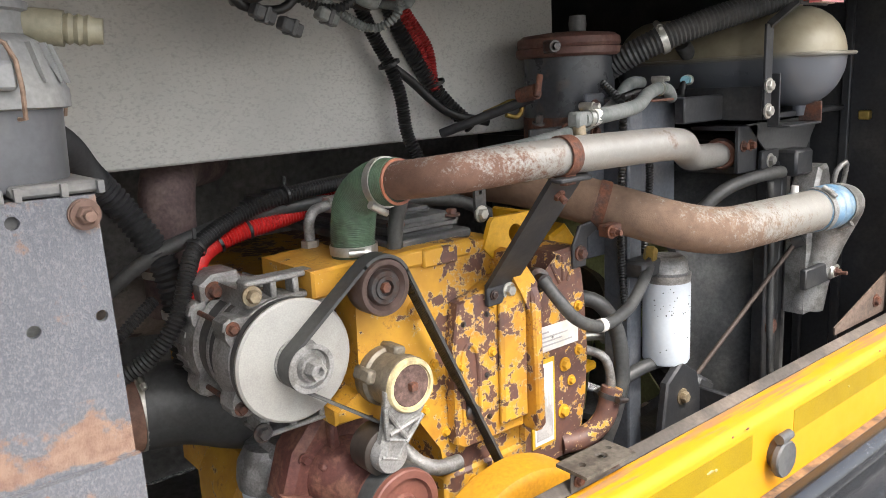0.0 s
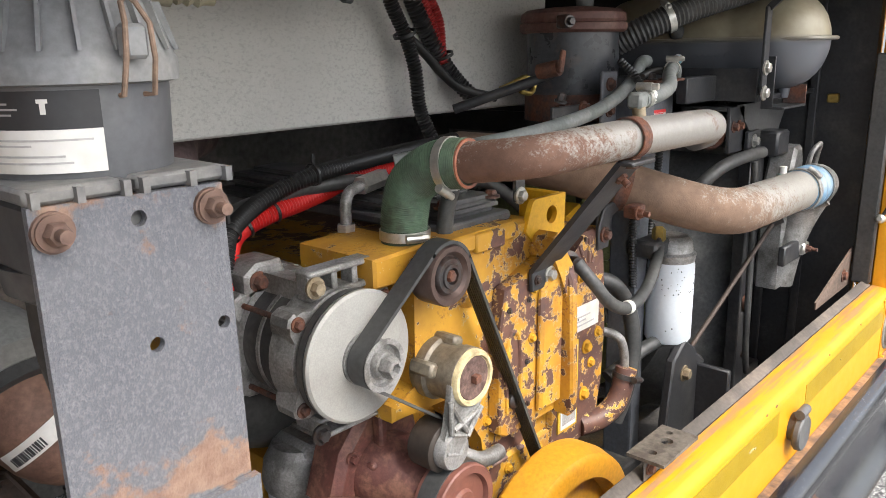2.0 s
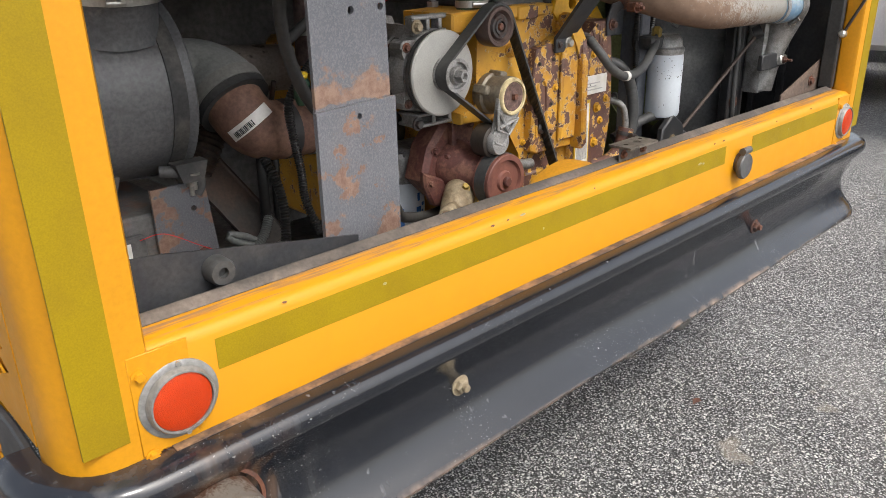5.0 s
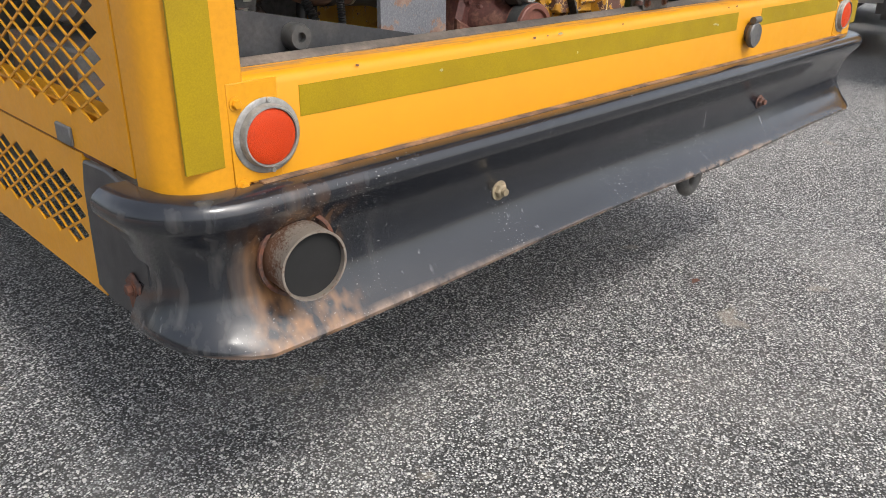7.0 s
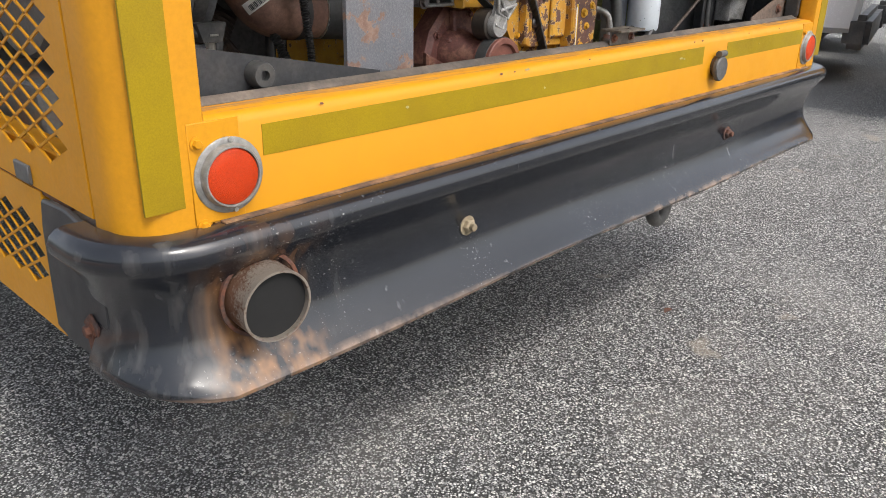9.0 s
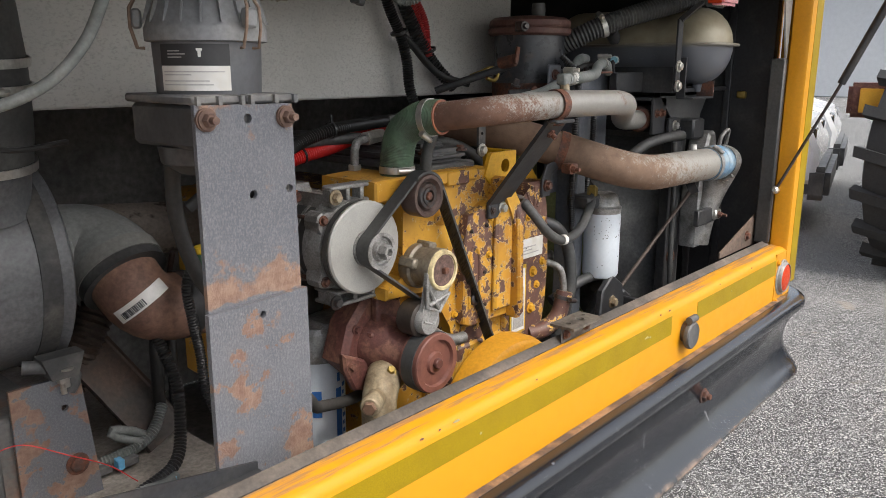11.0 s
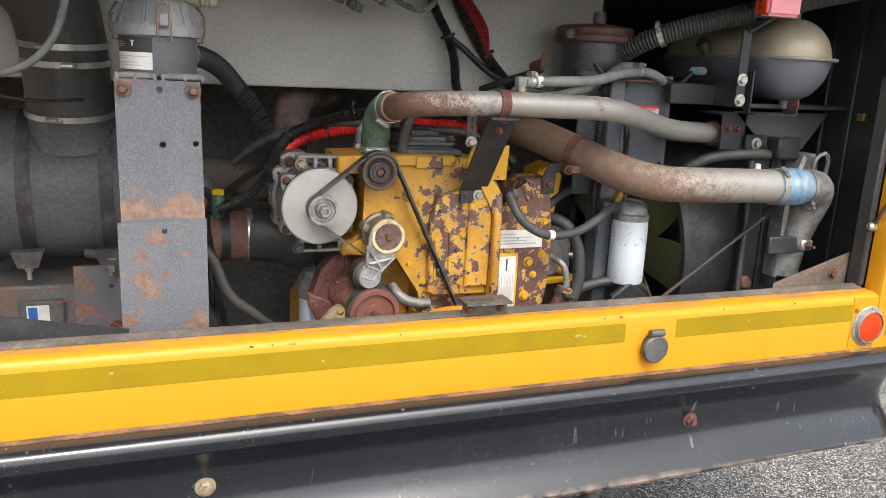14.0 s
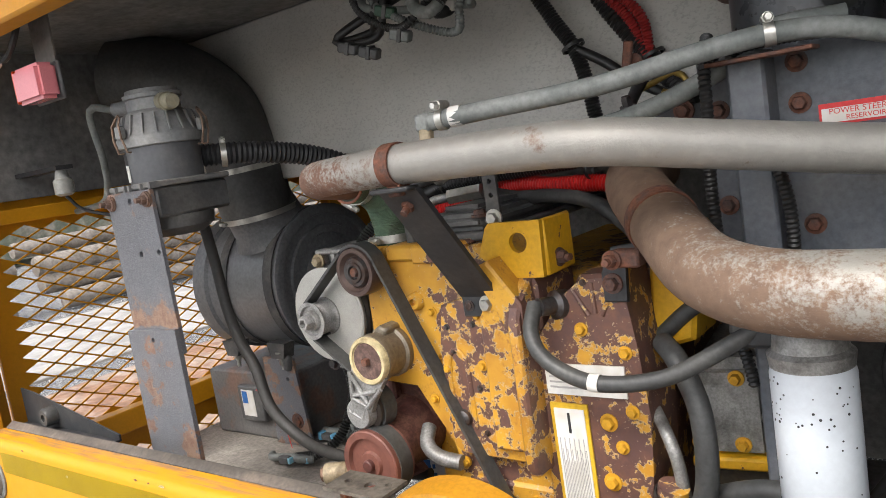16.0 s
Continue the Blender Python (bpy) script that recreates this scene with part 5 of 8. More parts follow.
bolts(engine, [(x, 0.331, z) for x, z in ((-0.058, 1.148), (-0.057, 1.068), (-0.081, 0.995), (-0.040, 0.945))], r=0.0062)
bolts(engine, [(x, 0.306, z) for x, z in ((0.052, 1.15), (0.048, 1.068), (-0.022, 1.06))], r=0.0062)
bolts(engine, [(x, 0.322, z) for x, z in ((0.22, 1.126), (0.284, 1.093), (0.15, 1.094), (0.284, 1.006), (0.262, 0.951), (0.27, 0.83))], r=0.0072)
bolts(engine, [(x, 0.322, z) for x, z in ((0.245, 0.987), (0.239, 0.895))], r=0.0095, h=0.008)
bolts(engine, [(x, 0.324, z) for x, z in ((0.01, 0.84), (-0.03, 0.89), (0.10, 0.84))])
bolts(engine, [(x, 0.306, z) for x, z in ((0.04, 1.135), (0.035, 1.03), (0.037, 0.955), (-0.012, 1.13), (-0.005, 1.09))], r=0.0035, h=0.003, material=dark_steel)
bolts(engine, [(x, 0.322, z) for x, z in ((0.232, 1.195), (0.278, 1.17), (0.21, 1.05))], r=0.0035, h=0.002, material=dark_steel)
# raised casting ribs on the cover
for p, q, w in (((-0.13, 0.337, 1.19), (-0.06, 0.337, 1.12), 0.004), ((-0.07, 0.337, 1.24), (-0.07, 0.337, 1.10), 0.004), ((-0.10, 0.337, 1.06), (-0.03, 0.337, 0.96), 0.004)):
    part("rib", cyl(B(), p, q, w, seg=8), engine_paint, engine)
part("rib", tube(B(), spline([(-0.018, 0.306, 0.955), (-0.020, 0.306, 1.06), (-0.006, 0.306, 1.092), (0.010, 0.306, 1.085), (0.017, 0.306, 1.055), (0.017, 0.306, 0.96)]), 0.0045, 8), engine_paint, engine)
for a in (60, 90, 120):
    c = Vector((0.245, 0.3225, 1.13))
    d = Vector((math.cos(radians(a)), 0, math.sin(radians(a))))
    part("rib", cyl(B(), c + d * 0.02, c + d * 0.065, 0.005, 0.003, 8), engine_paint, engine)
part("boss", lathe(B(), (-0.088, 0.333, 1.167), (-0.088, 0.319, 1.167), [(0, 0.017), (0.8, 0.015), (1, 0.012), (1, 0.006), (0.4, 0.006), (0.4, 0)], 20), engine_paint, engine)
part("boss", lathe(B(), (-0.004, 0.325, 0.977), (-0.004, 0.296, 0.977), [(0, 0.017), (0.9, 0.014), (1, 0.010), (1, 0.006), (0.8, 0)], 20), dark_steel, engine)
part("plug", lathe(B(), (0.19, 0.34, 1.16), (0.17, 0.295, 1.165), [(0, 0.022), (0.4, 0.022), (0.5, 0.014), (1, 0.014)], 16), dark_steel, engine)
# labels
lab = part("label", box(B(), (0.152, 0.318, 1.026), (0.280, 0.3215, 1.073)), label_white, engine, "scratched white maker's plate")
for z, a, b in ((1.061, 0.158, 0.20), (1.052, 0.158, 0.25), (1.044, 0.158, 0.235), (1.036, 0.158, 0.262)):
    part("print_bar", box(B(), (a, 0.3172, z), (b, 0.3182, z + 0.003)), label_grey, lab)
lab = part("label", box(B(), (0.152, 0.3185, 0.845), (0.214, 0.3215, 1.012)), plain("yellow_label", (0.6, 0.38, 0.03), 0.4), engine, "yellow and white warning label")
part("sheet", box(B(), (0.158, 0.317, 0.85), (0.208, 0.3186, 1.004)), label_white, lab)
for i in range(17):
    x = 0.162 + 0.0026 * i
    part("print_bar", box(B(), (x, 0.3162, 0.858), (x + 0.0011, 0.3172, 0.958 - 0.018 * (i % 3))), label_grey, lab)
part("print_bar", box(B(), (0.180, 0.3162, 0.966), (0.184, 0.3172, 0.998)), label_black, lab)
# valve cover details
for x, y in ((0.034, 0.378), (-0.082, 0.378), (0.034, 0.65)):
    part("cover_bolt", hexbolt(B(), (x, y, 1.297), (0, 0, 1), 0.010, 0.008), rusty, engine)
# upper strut and mounting strap
st = thing("pipe_support_strut", (0.07, 0.3, 1.17), "flat black steel strut bolted to the engine", "strut")
a, b = Vector((0.066, 0.150, 1.368)), Vector((0.068, 0.299, 1.183))
d = (b - a).normalized()
bm = B()
n = Vector((1, 0, 0)).cross(d).normalized()
for s in (0,):
    v = []
    for c in (a, b):
        for sx in (-0.034, 0.034):
            for k in (-0.004, 0.004):
                v.append(bm.verts.new(c + Vector((sx, 0, 0)) + n * k))
    for f in ((0, 1, 3, 2), (4, 6, 7, 5), (0, 4, 5, 1), (2, 3, 7, 6), (0, 2, 6, 4), (1, 5, 7, 3)):
        bm.faces.new([v[i] for i in f])
part("bar", bm, black_frame, st)
part("top_tab", box(B(), (0.032, 0.128, 1.364), (0.100, 0.152, 1.371), 0.002), black_frame, st)
part("bottom_tab", box(B(), (0.034, 0.295, 1.150), (0.102, 0.304, 1.188), 0.002), black_frame, st)
part("bolt", hexbolt(B(), (0.067, 0.170, 1.346), (0, -0.78, -0.6), 0.010, 0.010, True, 0.010), rusty, st)
part("bolt", hexbolt(B(), (0.082, 0.295, 1.170), (0, -1, 0), 0.010, 0.008), zinc, st)
part("bolt", hexbolt(B(), (0.048, 0.295, 1.168), (0, -1, 0), 0.006, 0.003), dark_steel, st)
single("pipe_tab", holed(B(), [(0.066, 1.285), (0.066, 1.372), (0.090, 1.372), (0.090, 1.285)], [(0.078, 1.330, 0.004), (0.078, 1.352, 0.004)], 0.352, 0.358), dark_frame, "slotted black steel hanger tab", "bracket")
bolts(engine, [(0.078, 0.352, 1.294)], r=0.010, h=0.008, material=zinc)

# alternator
al = thing("alternator", (-0.303, 0.40, 1.05), "cast aluminium alternator with a large grey fan disc", "alternator")
AX, AZ = -0.304, 1.142


def alt(y):
    return (AX, y + 0.035, AZ)


part("front_housing", lathe(B(), alt(0.318), alt(0.365), [(0, 0.07), (0.1, 0.086), (0.8, 0.091), (1, 0.091)], 48), cast_alu, al)
part("stator", lathe(B(), alt(0.365), alt(0.435), [(0, 0.082), (1, 0.082)], 48), dark_frame, al, "black laminated stator")
part("rear_housing", lathe(B(), alt(0.435), alt(0.515), [(0, 0.091), (0.25, 0.093), (0.4, 0.092), (0.85, 0.091), (1, 0.074)], 48), cast_alu, al)
fin = None
for i in range(26):
    m = Matrix.Translation(alt(0.482)) @ Matrix.Rotation(-2 * math.pi * i / 26, 4, "Y")
    bm = box(B(), (0.084, -0.022, -0.004), (0.0945, 0.024, 0.004))
    bmesh.ops.transform(bm, matrix=m, verts=bm.verts)
    part("cooling_fin", bm, cast_alu, al)
part("fan_disc", lathe(B(), alt(0.302), alt(0.286), [(0, 0.086), (0.3, 0.0895), (0.6, 0.0895), (0.8, 0.086), (0.92, 0.060), (1, 0.04)], 64), disc_alu, al, "smooth grey fan disc")
part("fan_back", lathe(B(), alt(0.318), alt(0.302), [(0, 0.06), (0.3, 0.088), (1, 0.088)], 48), dark_frame, al)
bm = B()
prof = [(0, 0.036), (0.08, 0.036)]
for k in range(7):
    prof += [(0.12 + k * 0.11, 0.0305), (0.165 + k * 0.11, 0.027)]
prof += [(0.92, 0.031), (0.97, 0.035), (1, 0.035), (1, 0.028), (0.85, 0.026), (0.85, 0.0)]
part("pulley", lathe(bm, alt(0.286), alt(0.246), prof, 40), cast_alu, al, "grooved belt pulley")
part("hub_nut", lathe(lathe(B(), alt(0.262), alt(0.244), [(0, 0.020), (0.7, 0.020), (1, 0.017)], 24), alt(0.246), alt(0.226), [(0, 0.0145), (0.8, 0.0145), (1, 0.012), (1, 0.008), (0.5, 0.007), (0.5, 0)], 6), cast_alu, al)
def lobe(ang, r0, r1, w, y0, y1):
    """A cast ear that grows out of the round housing."""
    d, u = Vector((math.cos(ang), math.sin(ang))), Vector((-math.sin(ang), math.cos(ang)))
    pts = [d * r + u * k for r, k in ((r0, -2.3 * w), (r1 - w, -w), (r1 - 0.3 * w, -0.75 * w), (r1, 0), (r1 - 0.3 * w, 0.75 * w), (r1 - w, w), (r0, 2.3 * w))]
    return prism(B(), [(AX + p.x, AZ + p.y) for p in pts], y0, y1, 0.003)


for ang in (38, 142, 218, 322):
    a = radians(ang)
    c = Vector((AX + 0.094 * math.cos(a), 0, AZ + 0.094 * math.sin(a)))
    part("front_ear", lobe(a, 0.074, 0.108, 0.014, 0.357, 0.398), cast_alu, al)
    part("rear_ear", lobe(a, 0.074, 0.110, 0.016, 0.472, 0.515), cast_alu, al)
    part("through_bolt", hexbolt(cyl(B(), c + Vector((0, 0.395, 0)), c + Vector((0, 0.475, 0)), 0.004, seg=10), c + Vector((0, 0.357, 0)), (0, -1, 0), 0.007, 0.006), rusty, al)
part("stator_slot", ring(B(), alt(0.400), (0, 1, 0), 0.0815, 0.006, 0.003, 48), cast_alu, al)
bm = B()
for z0, z1 in ((1.219, 1.229), (1.250, 1.259)):
    box(bm, (-0.352, 0.362, z0), (-0.243, 0.392, z1), 0.003)
for x in (-0.352, -0.313, -0.278, -0.253):
    box(bm, (x, 0.364, 1.226), (x + 0.010, 0.390, 1.253), 0.002)
part("adjusting_bracket", bm, cast_alu, al, "slotted cast mounting ear")
part("mount_ear", prism(B(), [(-0.372, 1.190), (-0.372, 1.238), (-0.352, 1.252), (-0.312, 1.252), (-0.292, 1.205)], 0.472, 0.54, 0.005), cast_alu, al)
part("mount_web", prism(B(), [(-0.345, 1.205), (-0.345, 1.240), (-0.300, 1.232), (-0.285, 1.205)], 0.392, 0.474, 0.004), cast_alu, al)
part("bolt", hexbolt(B(), (-0.352, 0.472, 1.228), (0, -1, 0), 0.010, 0.011, True), rusty, al)
part("bolt", hexbolt(B(), (-0.343, 0.362, 1.238), (0, -1, 0), 0.010, 0.010, True), tan_cast, al)
bm = B()
for z0, z1 in ((1.024, 1.032), (1.048, 1.056)):
    box(bm, (-0.348, 0.362, z0), (-0.238, 0.43, z1), 0.003)
for x in (-0.346, -0.303, -0.253):
    box(bm, (x, 0.364, 1.030), (x + 0.012, 0.42, 1.050), 0.002)
part("lower_bracket", bm, cast_alu, al)
bolts(al, [(-0.348, 0.362, 1.036)], r=0.010, h=0.008, material=dark_steel)
part("terminal_cover", tube(B(), spline([(-0.352, 0.555, 1.165), (-0.362, 0.53, 1.19), (-0.362, 0.515, 1.215), (-0.352, 0.535, 1.245)]), lambda f: 0.021 - 0.005 * f, 16), red_conduit, al, "red rubber terminal boot")

# idler
idl = thing("idler_pulley", (-0.174, 0.30, 1.185), "brown-worn idler pulley with a bearing hub", "pulley")
IX, IZ = -0.174, 1.229
part("wheel", lathe(B(), (IX, 0.321, IZ), (IX, 0.281, IZ), [(0, 0.034), (0, 0.042), (0.1, 0.043), (0.9, 0.043), (1, 0.041), (1, 0.034), (0.85, 0.030), (0.8, 0.028), (0.8, 0)], 48), plain("worn_brown_pulley", (0.11, 0.075, 0.065), 0.4, 0.5, fine=0.15), idl)
part("seal", lathe(B(), (IX, 0.293, IZ), (IX, 0.279, IZ), [(0, 0.027), (0.5, 0.027), (0.8, 0.024), (0.8, 0.018), (1, 0.017), (1, 0.012), (0.6, 0.010), (0.6, 0)], 36), dark_steel, idl)
part("bolt", hexbolt(B(), (IX, 0.285, IZ), (0, -1, 0), 0.0085, 0.007, False), rusty, idl)
part("mount", cyl(B(), (IX, 0.32, IZ), (IX, 0.35, IZ), 0.02), engine_paint, idl)

# tensioner
tn = thing("belt_tensioner", (-0.16, 0.29, 0.95), "cast aluminium belt tensioner with arm and pulley", "tensioner")
TX, TZ, PX, PZ = -0.156, 1.080, -0.198, 0.984
tan_alu = plain("oily_tan_aluminium", (0.22, 0.19, 0.145), 0.5, 0.4, fine=0.25, bump=0.3)
part("housing", lathe(B(), (TX - 0.004, 0.345, TZ), (TX, 0.266, TZ), [(0, 0.040), (0.1, 0.046), (0.35, 0.046), (0.4, 0.041), (0.75, 0.041), (0.8, 0.043), (1, 0.043)], 40), tan_alu, tn)
for a in (75, 160):
    m = Matrix.Translation((TX - 0.003, 0.312, TZ)) @ Matrix.Rotation(-radians(a), 4, "Y")
    bm = box(B(), (0.036, -0.020, -0.011), (0.052, 0.024, 0.011), 0.004)
    bmesh.ops.transform(bm, matrix=m, verts=bm.verts)
    part("housing_lug", bm, tan_alu, tn)
part("face_ring", lathe(B(), (TX, 0.268, TZ), (TX, 0.256, TZ), [(0, 0.0415), (0.7, 0.0415), (1, 0.039), (1, 0.034), (0.7, 0.033)], 44), plain("cream_ring", (0.56, 0.47, 0.27), 0.5, fine=0.2, color2=(0.40, 0.32, 0.18), scale=50), tn, "cream coloured ring")
part("cap", lathe(B(), (TX, 0.270, TZ), (TX, 0.2585, TZ), [(0, 0.033), (0.8, 0.033), (1, 0.031)], 40), plain("pitted_brown_cap", (0.085, 0.05, 0.042), 0.75, fine=0.35, color2=(0.14, 0.085, 0.07), scale=90, bump=0.6), tn, "brown rusty end cap")
part("bolt", box(B(), (TX - 0.006, 0.249, TZ - 0.006), (TX + 0.006, 0.260, TZ + 0.006), 0.001), rusty, tn)
d = Vector((PX - TX, 0, PZ - TZ)).normalized()
s = Vector((d.z, 0, -d.x))


def armpt(f, w):
    p = Vector((TX, 0, TZ)).lerp(Vector((PX, 0, PZ)), f) + s * w
    return (p.x, p.z)


def arm_disc(r, y0, y1):
    return lathe(B(), (PX, y0, PZ), (PX, y1, PZ), [(0, r), (0.6, r), (1, r * 0.9)], 32)


part("arm", prism(B(), [armpt(0.15, -0.042), armpt(0.40, -0.033), armpt(0.70, -0.024), armpt(1.0, -0.026), armpt(1.0, 0.026), armpt(0.70, 0.024), armpt(0.40, 0.033), armpt(0.15, 0.042)], 0.262, 0.272, 0.002), cast_alu, tn)
part("arm_eye", arm_disc(0.0285, 0.274, 0.256), cast_alu, tn)
bm = B()
for pts in (((0.36, -0.036), (0.78, -0.018)), ((0.36, 0.036), (0.78, 0.018)), ((0.42, -0.030), (0.72, 0.016)), ((0.42, 0.030), (0.72, -0.016)),
            ((0.78, -0.014), (1.04, -0.012)), ((0.78, 0.014), (1.04, 0.012)), ((0.78, -0.016), (0.78, 0.016)), ((1.04, -0.02), (1.04, 0.02))):
    pa, pb = armpt(*pts[0]), armpt(*pts[1])
    cyl(bm, (pa[0], 0.260, pa[1]), (pb[0], 0.258, pb[1]), 0.0042, seg=8)
part("arm_rib", bm, cast_alu, tn)
part("pulley", lathe(B(), (PX, 0.318, PZ), (PX, 0.274, PZ), [(0, 0.034), (0.05, 0.037), (0.95, 0.037), (1, 0.034), (1, 0.0)], 40), plain("brown_black_pulley", (0.045, 0.036, 0.030), 0.45, 0.2, fine=0.2), tn, "dark smooth tensioner pulley")

# water pump
wp = thing("coolant_pump", (-0.19, 0.32, 0.80), "red-brown primed water pump with belt pulley", "pump")
WX, WZ = -0.185, 0.894
# lighter copy of the body's primer: the body's shade is put into colour
part("pulley", lathe(B(), (WX, 0.300, WZ), (WX, 0.250, WZ), [(0, 0.058), (0.05, 0.062), (0.95, 0.062), (1, 0.060), (1, 0.049), (0.86, 0.046), (0.84, 0.024), (0.95, 0.021), (0.97, 0.0)], 52), plain("faded_primer_pulley", (0.19, 0.075, 0.055), 0.55, fine=0.18, color2=(0.14, 0.055, 0.042), scale=30, bump=0.2), wp, "lighter red-brown belt pulley")
part("belt_face", ring(B(), (WX, 0.276, WZ), (0, 1, 0), 0.0622, 0.030, 0.002, 52), rubber, wp)
part("hub", cyl(B(), (WX, 0.256, WZ), (WX, 0.243, WZ), 0.011, seg=20, bev=0.002), rust_paint, wp)
part("body", lathe(B(), (WX - 0.005, 0.30, WZ), (WX - 0.035, 0.50, WZ + 0.025), [(0, 0.046), (0.25, 0.052), (0.4, 0.064), (0.75, 0.066), (1, 0.05)], 32), rust_paint, wp)
part("volute", prism(B(), [(WX - 0.125, WZ - 0.005), (WX - 0.10, WZ + 0.07), (WX - 0.05, WZ + 0.125), (WX + 0.045, WZ + 0.125), (WX + 0.06, WZ + 0.05), (WX + 0.01, WZ - 0.055), (WX - 0.07, WZ - 0.06)], 0.395, 0.47, 0.012), rust_paint, wp)
part("body_flange", prism(B(), [(WX - 0.135, WZ - 0.01), (WX - 0.138, WZ + 0.025), (WX - 0.02, WZ - 0.03), (WX + 0.01, WZ - 0.065), (WX - 0.03, WZ - 0.085), (WX - 0.11, WZ - 0.06)], 0.375, 0.395, 0.005), rust_paint, wp)
part("casting_rib", box(B(), (WX - 0.075, 0.365, WZ + 0.02), (WX + 0.03, 0.385, WZ + 0.034), 0.004, pose(0, 0, 0, 0, 25)), rust_paint, wp)
part("casting_rib", box(B(), (WX - 0.045, 0.375, WZ + 0.03), (WX - 0.03, 0.395, WZ + 0.12), 0.004), rust_paint, wp)
bolts(wp, [(WX - 0.118, 0.375, WZ - 0.005), (WX - 0.06, 0.375, WZ - 0.055), (WX - 0.085, 0.395, WZ + 0.06), (WX + 0.03, 0.395, WZ + 0.105)], r=0.007, h=0.007, material=rust_paint)
el2 = thing("coolant_elbow", (-0.285, 0.32, 0.68), "oily tan cast elbow with brass and rusty plugs", "pipe elbow")
part("elbow", tube(B(), spline([(-0.205, 0.375, 0.86), (-0.25, 0.338, 0.858), (-0.282, 0.318, 0.83), (-0.290, 0.312, 0.77), (-0.290, 0.312, 0.69)]), lambda f: 0.037 - 0.004 * f, 28), tan_cast, el2)
part("flange", lathe(B(), (-0.215, 0.365, 0.861), (-0.236, 0.348, 0.860), [(0, 0.046), (0.8, 0.046), (1, 0.042)], 24), plain("yellowed_gasket_flange", (0.42, 0.29, 0.09), 0.5, fine=0.2), el2, "yellow-stained flange")
part("lip", ring(B(), (-0.290, 0.312, 0.745), (0, 0, 1), 0.033, 0.012, 0.007, 28), tan_cast, el2)
part("boss", cyl(B(), (-0.300, 0.307, 0.842), (-0.342, 0.283, 0.842), 0.020, seg=20, bev=0.003), tan_cast, el2)
part("plug", hexbolt(B(), (-0.340, 0.284, 0.842), (-0.85, -0.53, 0), 0.014, 0.010, False), plain("brown_plug", (0.2, 0.12, 0.08), 0.6, 0.3, fine=0.2), el2)
part("brass_plug", hexbolt(B(), (-0.254, 0.315, 0.880), (-0.25, -0.6, 0.75), 0.0085, 0.010), brass, el2)

# crank damper
cr = thing("crank_pulley", (0.014, 0.22, 0.54), "large yellow vibration damper wheel on the crankshaft", "pulley")
part("rim", lathe(B(), (0.014, 0.262, 0.706), (0.014, 0.190, 0.706), [(0, 0.150), (0, 0.190), (0.1, 0.196), (0.55, 0.197), (0.9, 0.190), (1, 0.180), (1, 0.152), (0.9, 0.147), (0.6, 0.145)], 72), plain("worn_wheel_yellow", (0.50, 0.235, 0.015), 0.45, fine=0.15, color2=(0.36, 0.15, 0.02), scale=20, lo=0.55, hi=0.8), cr)
part("web", lathe(B(), (0.014, 0.262, 0.706), (0.014, 0.225, 0.706), [(0, 0.15), (0.3, 0.148), (0.4, 0.05), (1, 0.045), (1, 0)], 48), oily, cr)
bm = B()
prof = [(0, 0.10)]
for k in range(8):
    prof += [(0.05 + k * 0.11, 0.105), (0.105 + k * 0.11, 0.099)]
part("belt_pulley", lathe(bm, (0.014, 0.300, 0.706), (0.014, 0.262, 0.706), prof + [(1, 0.105)], 48), dark_steel, cr)
part("hub", lathe(B(), (0.014, 0.33, 0.706), (0.014, 0.295, 0.706), [(0, 0.06), (1, 0.06)], 24), dark_steel, cr)


# belt: flat loop over the pulleys, wound as straight runs and arcs
def belt_run(bm, pa, ra, pb, rb, side_a, side_b, y0, y1, t=0.005):
    """One straight run tangent to two pulleys; side +1 or -1 gives the side of each."""
    ca, cb = Vector((pa[0], pa[1])), Vector((pb[0], pb[1]))
    d = (cb - ca)
    L = d.length
    base = math.atan2(d.y, d.x)
    off = math.asin(max(-1, min(1, (side_b * rb - side_a * ra) / L)))
    ang = base + off
    nrm = Vector((-math.sin(ang), math.cos(ang)))
    A, C = ca + nrm * side_a * ra, cb + nrm * side_b * rb
    v = []
    for p, s in ((A, side_a), (C, side_b)):
        o = nrm * (t * (1 if side_a > 0 else -1))
        for q in (p, p + o):
            for y in (y0, y1):
                v.append(bm.verts.new((q.x, y, q.y)))
    for f in ((0, 1, 3, 2), (4, 6, 7, 5), (0, 4, 5, 1), (2, 3, 7, 6), (0, 2, 6, 4), (1, 5, 7, 3)):
        bm.faces.new([v[i] for i in f])
    return A, C


def belt_arc(bm, c, r, a0, a1, y0, y1, t=0.005, n=24):
    rows = []
    for i in range(n + 1):
        a = radians(a0 + (a1 - a0) * i / n)
        u = Vector((math.cos(a), 0, math.sin(a)))
        o = Vector((c[0], 0, c[1]))
        rows.append([bm.verts.new(o + u * rr + Vector((0, y, 0))) for rr, y in ((r, y0), (r + t, y0), (r + t, y1), (r, y1))])
    for p, q in zip(rows, rows[1:]):
        for k in range(4):
            bm.faces.new((p[k], p[(k + 1) % 4], q[(k + 1) % 4], q[k]))


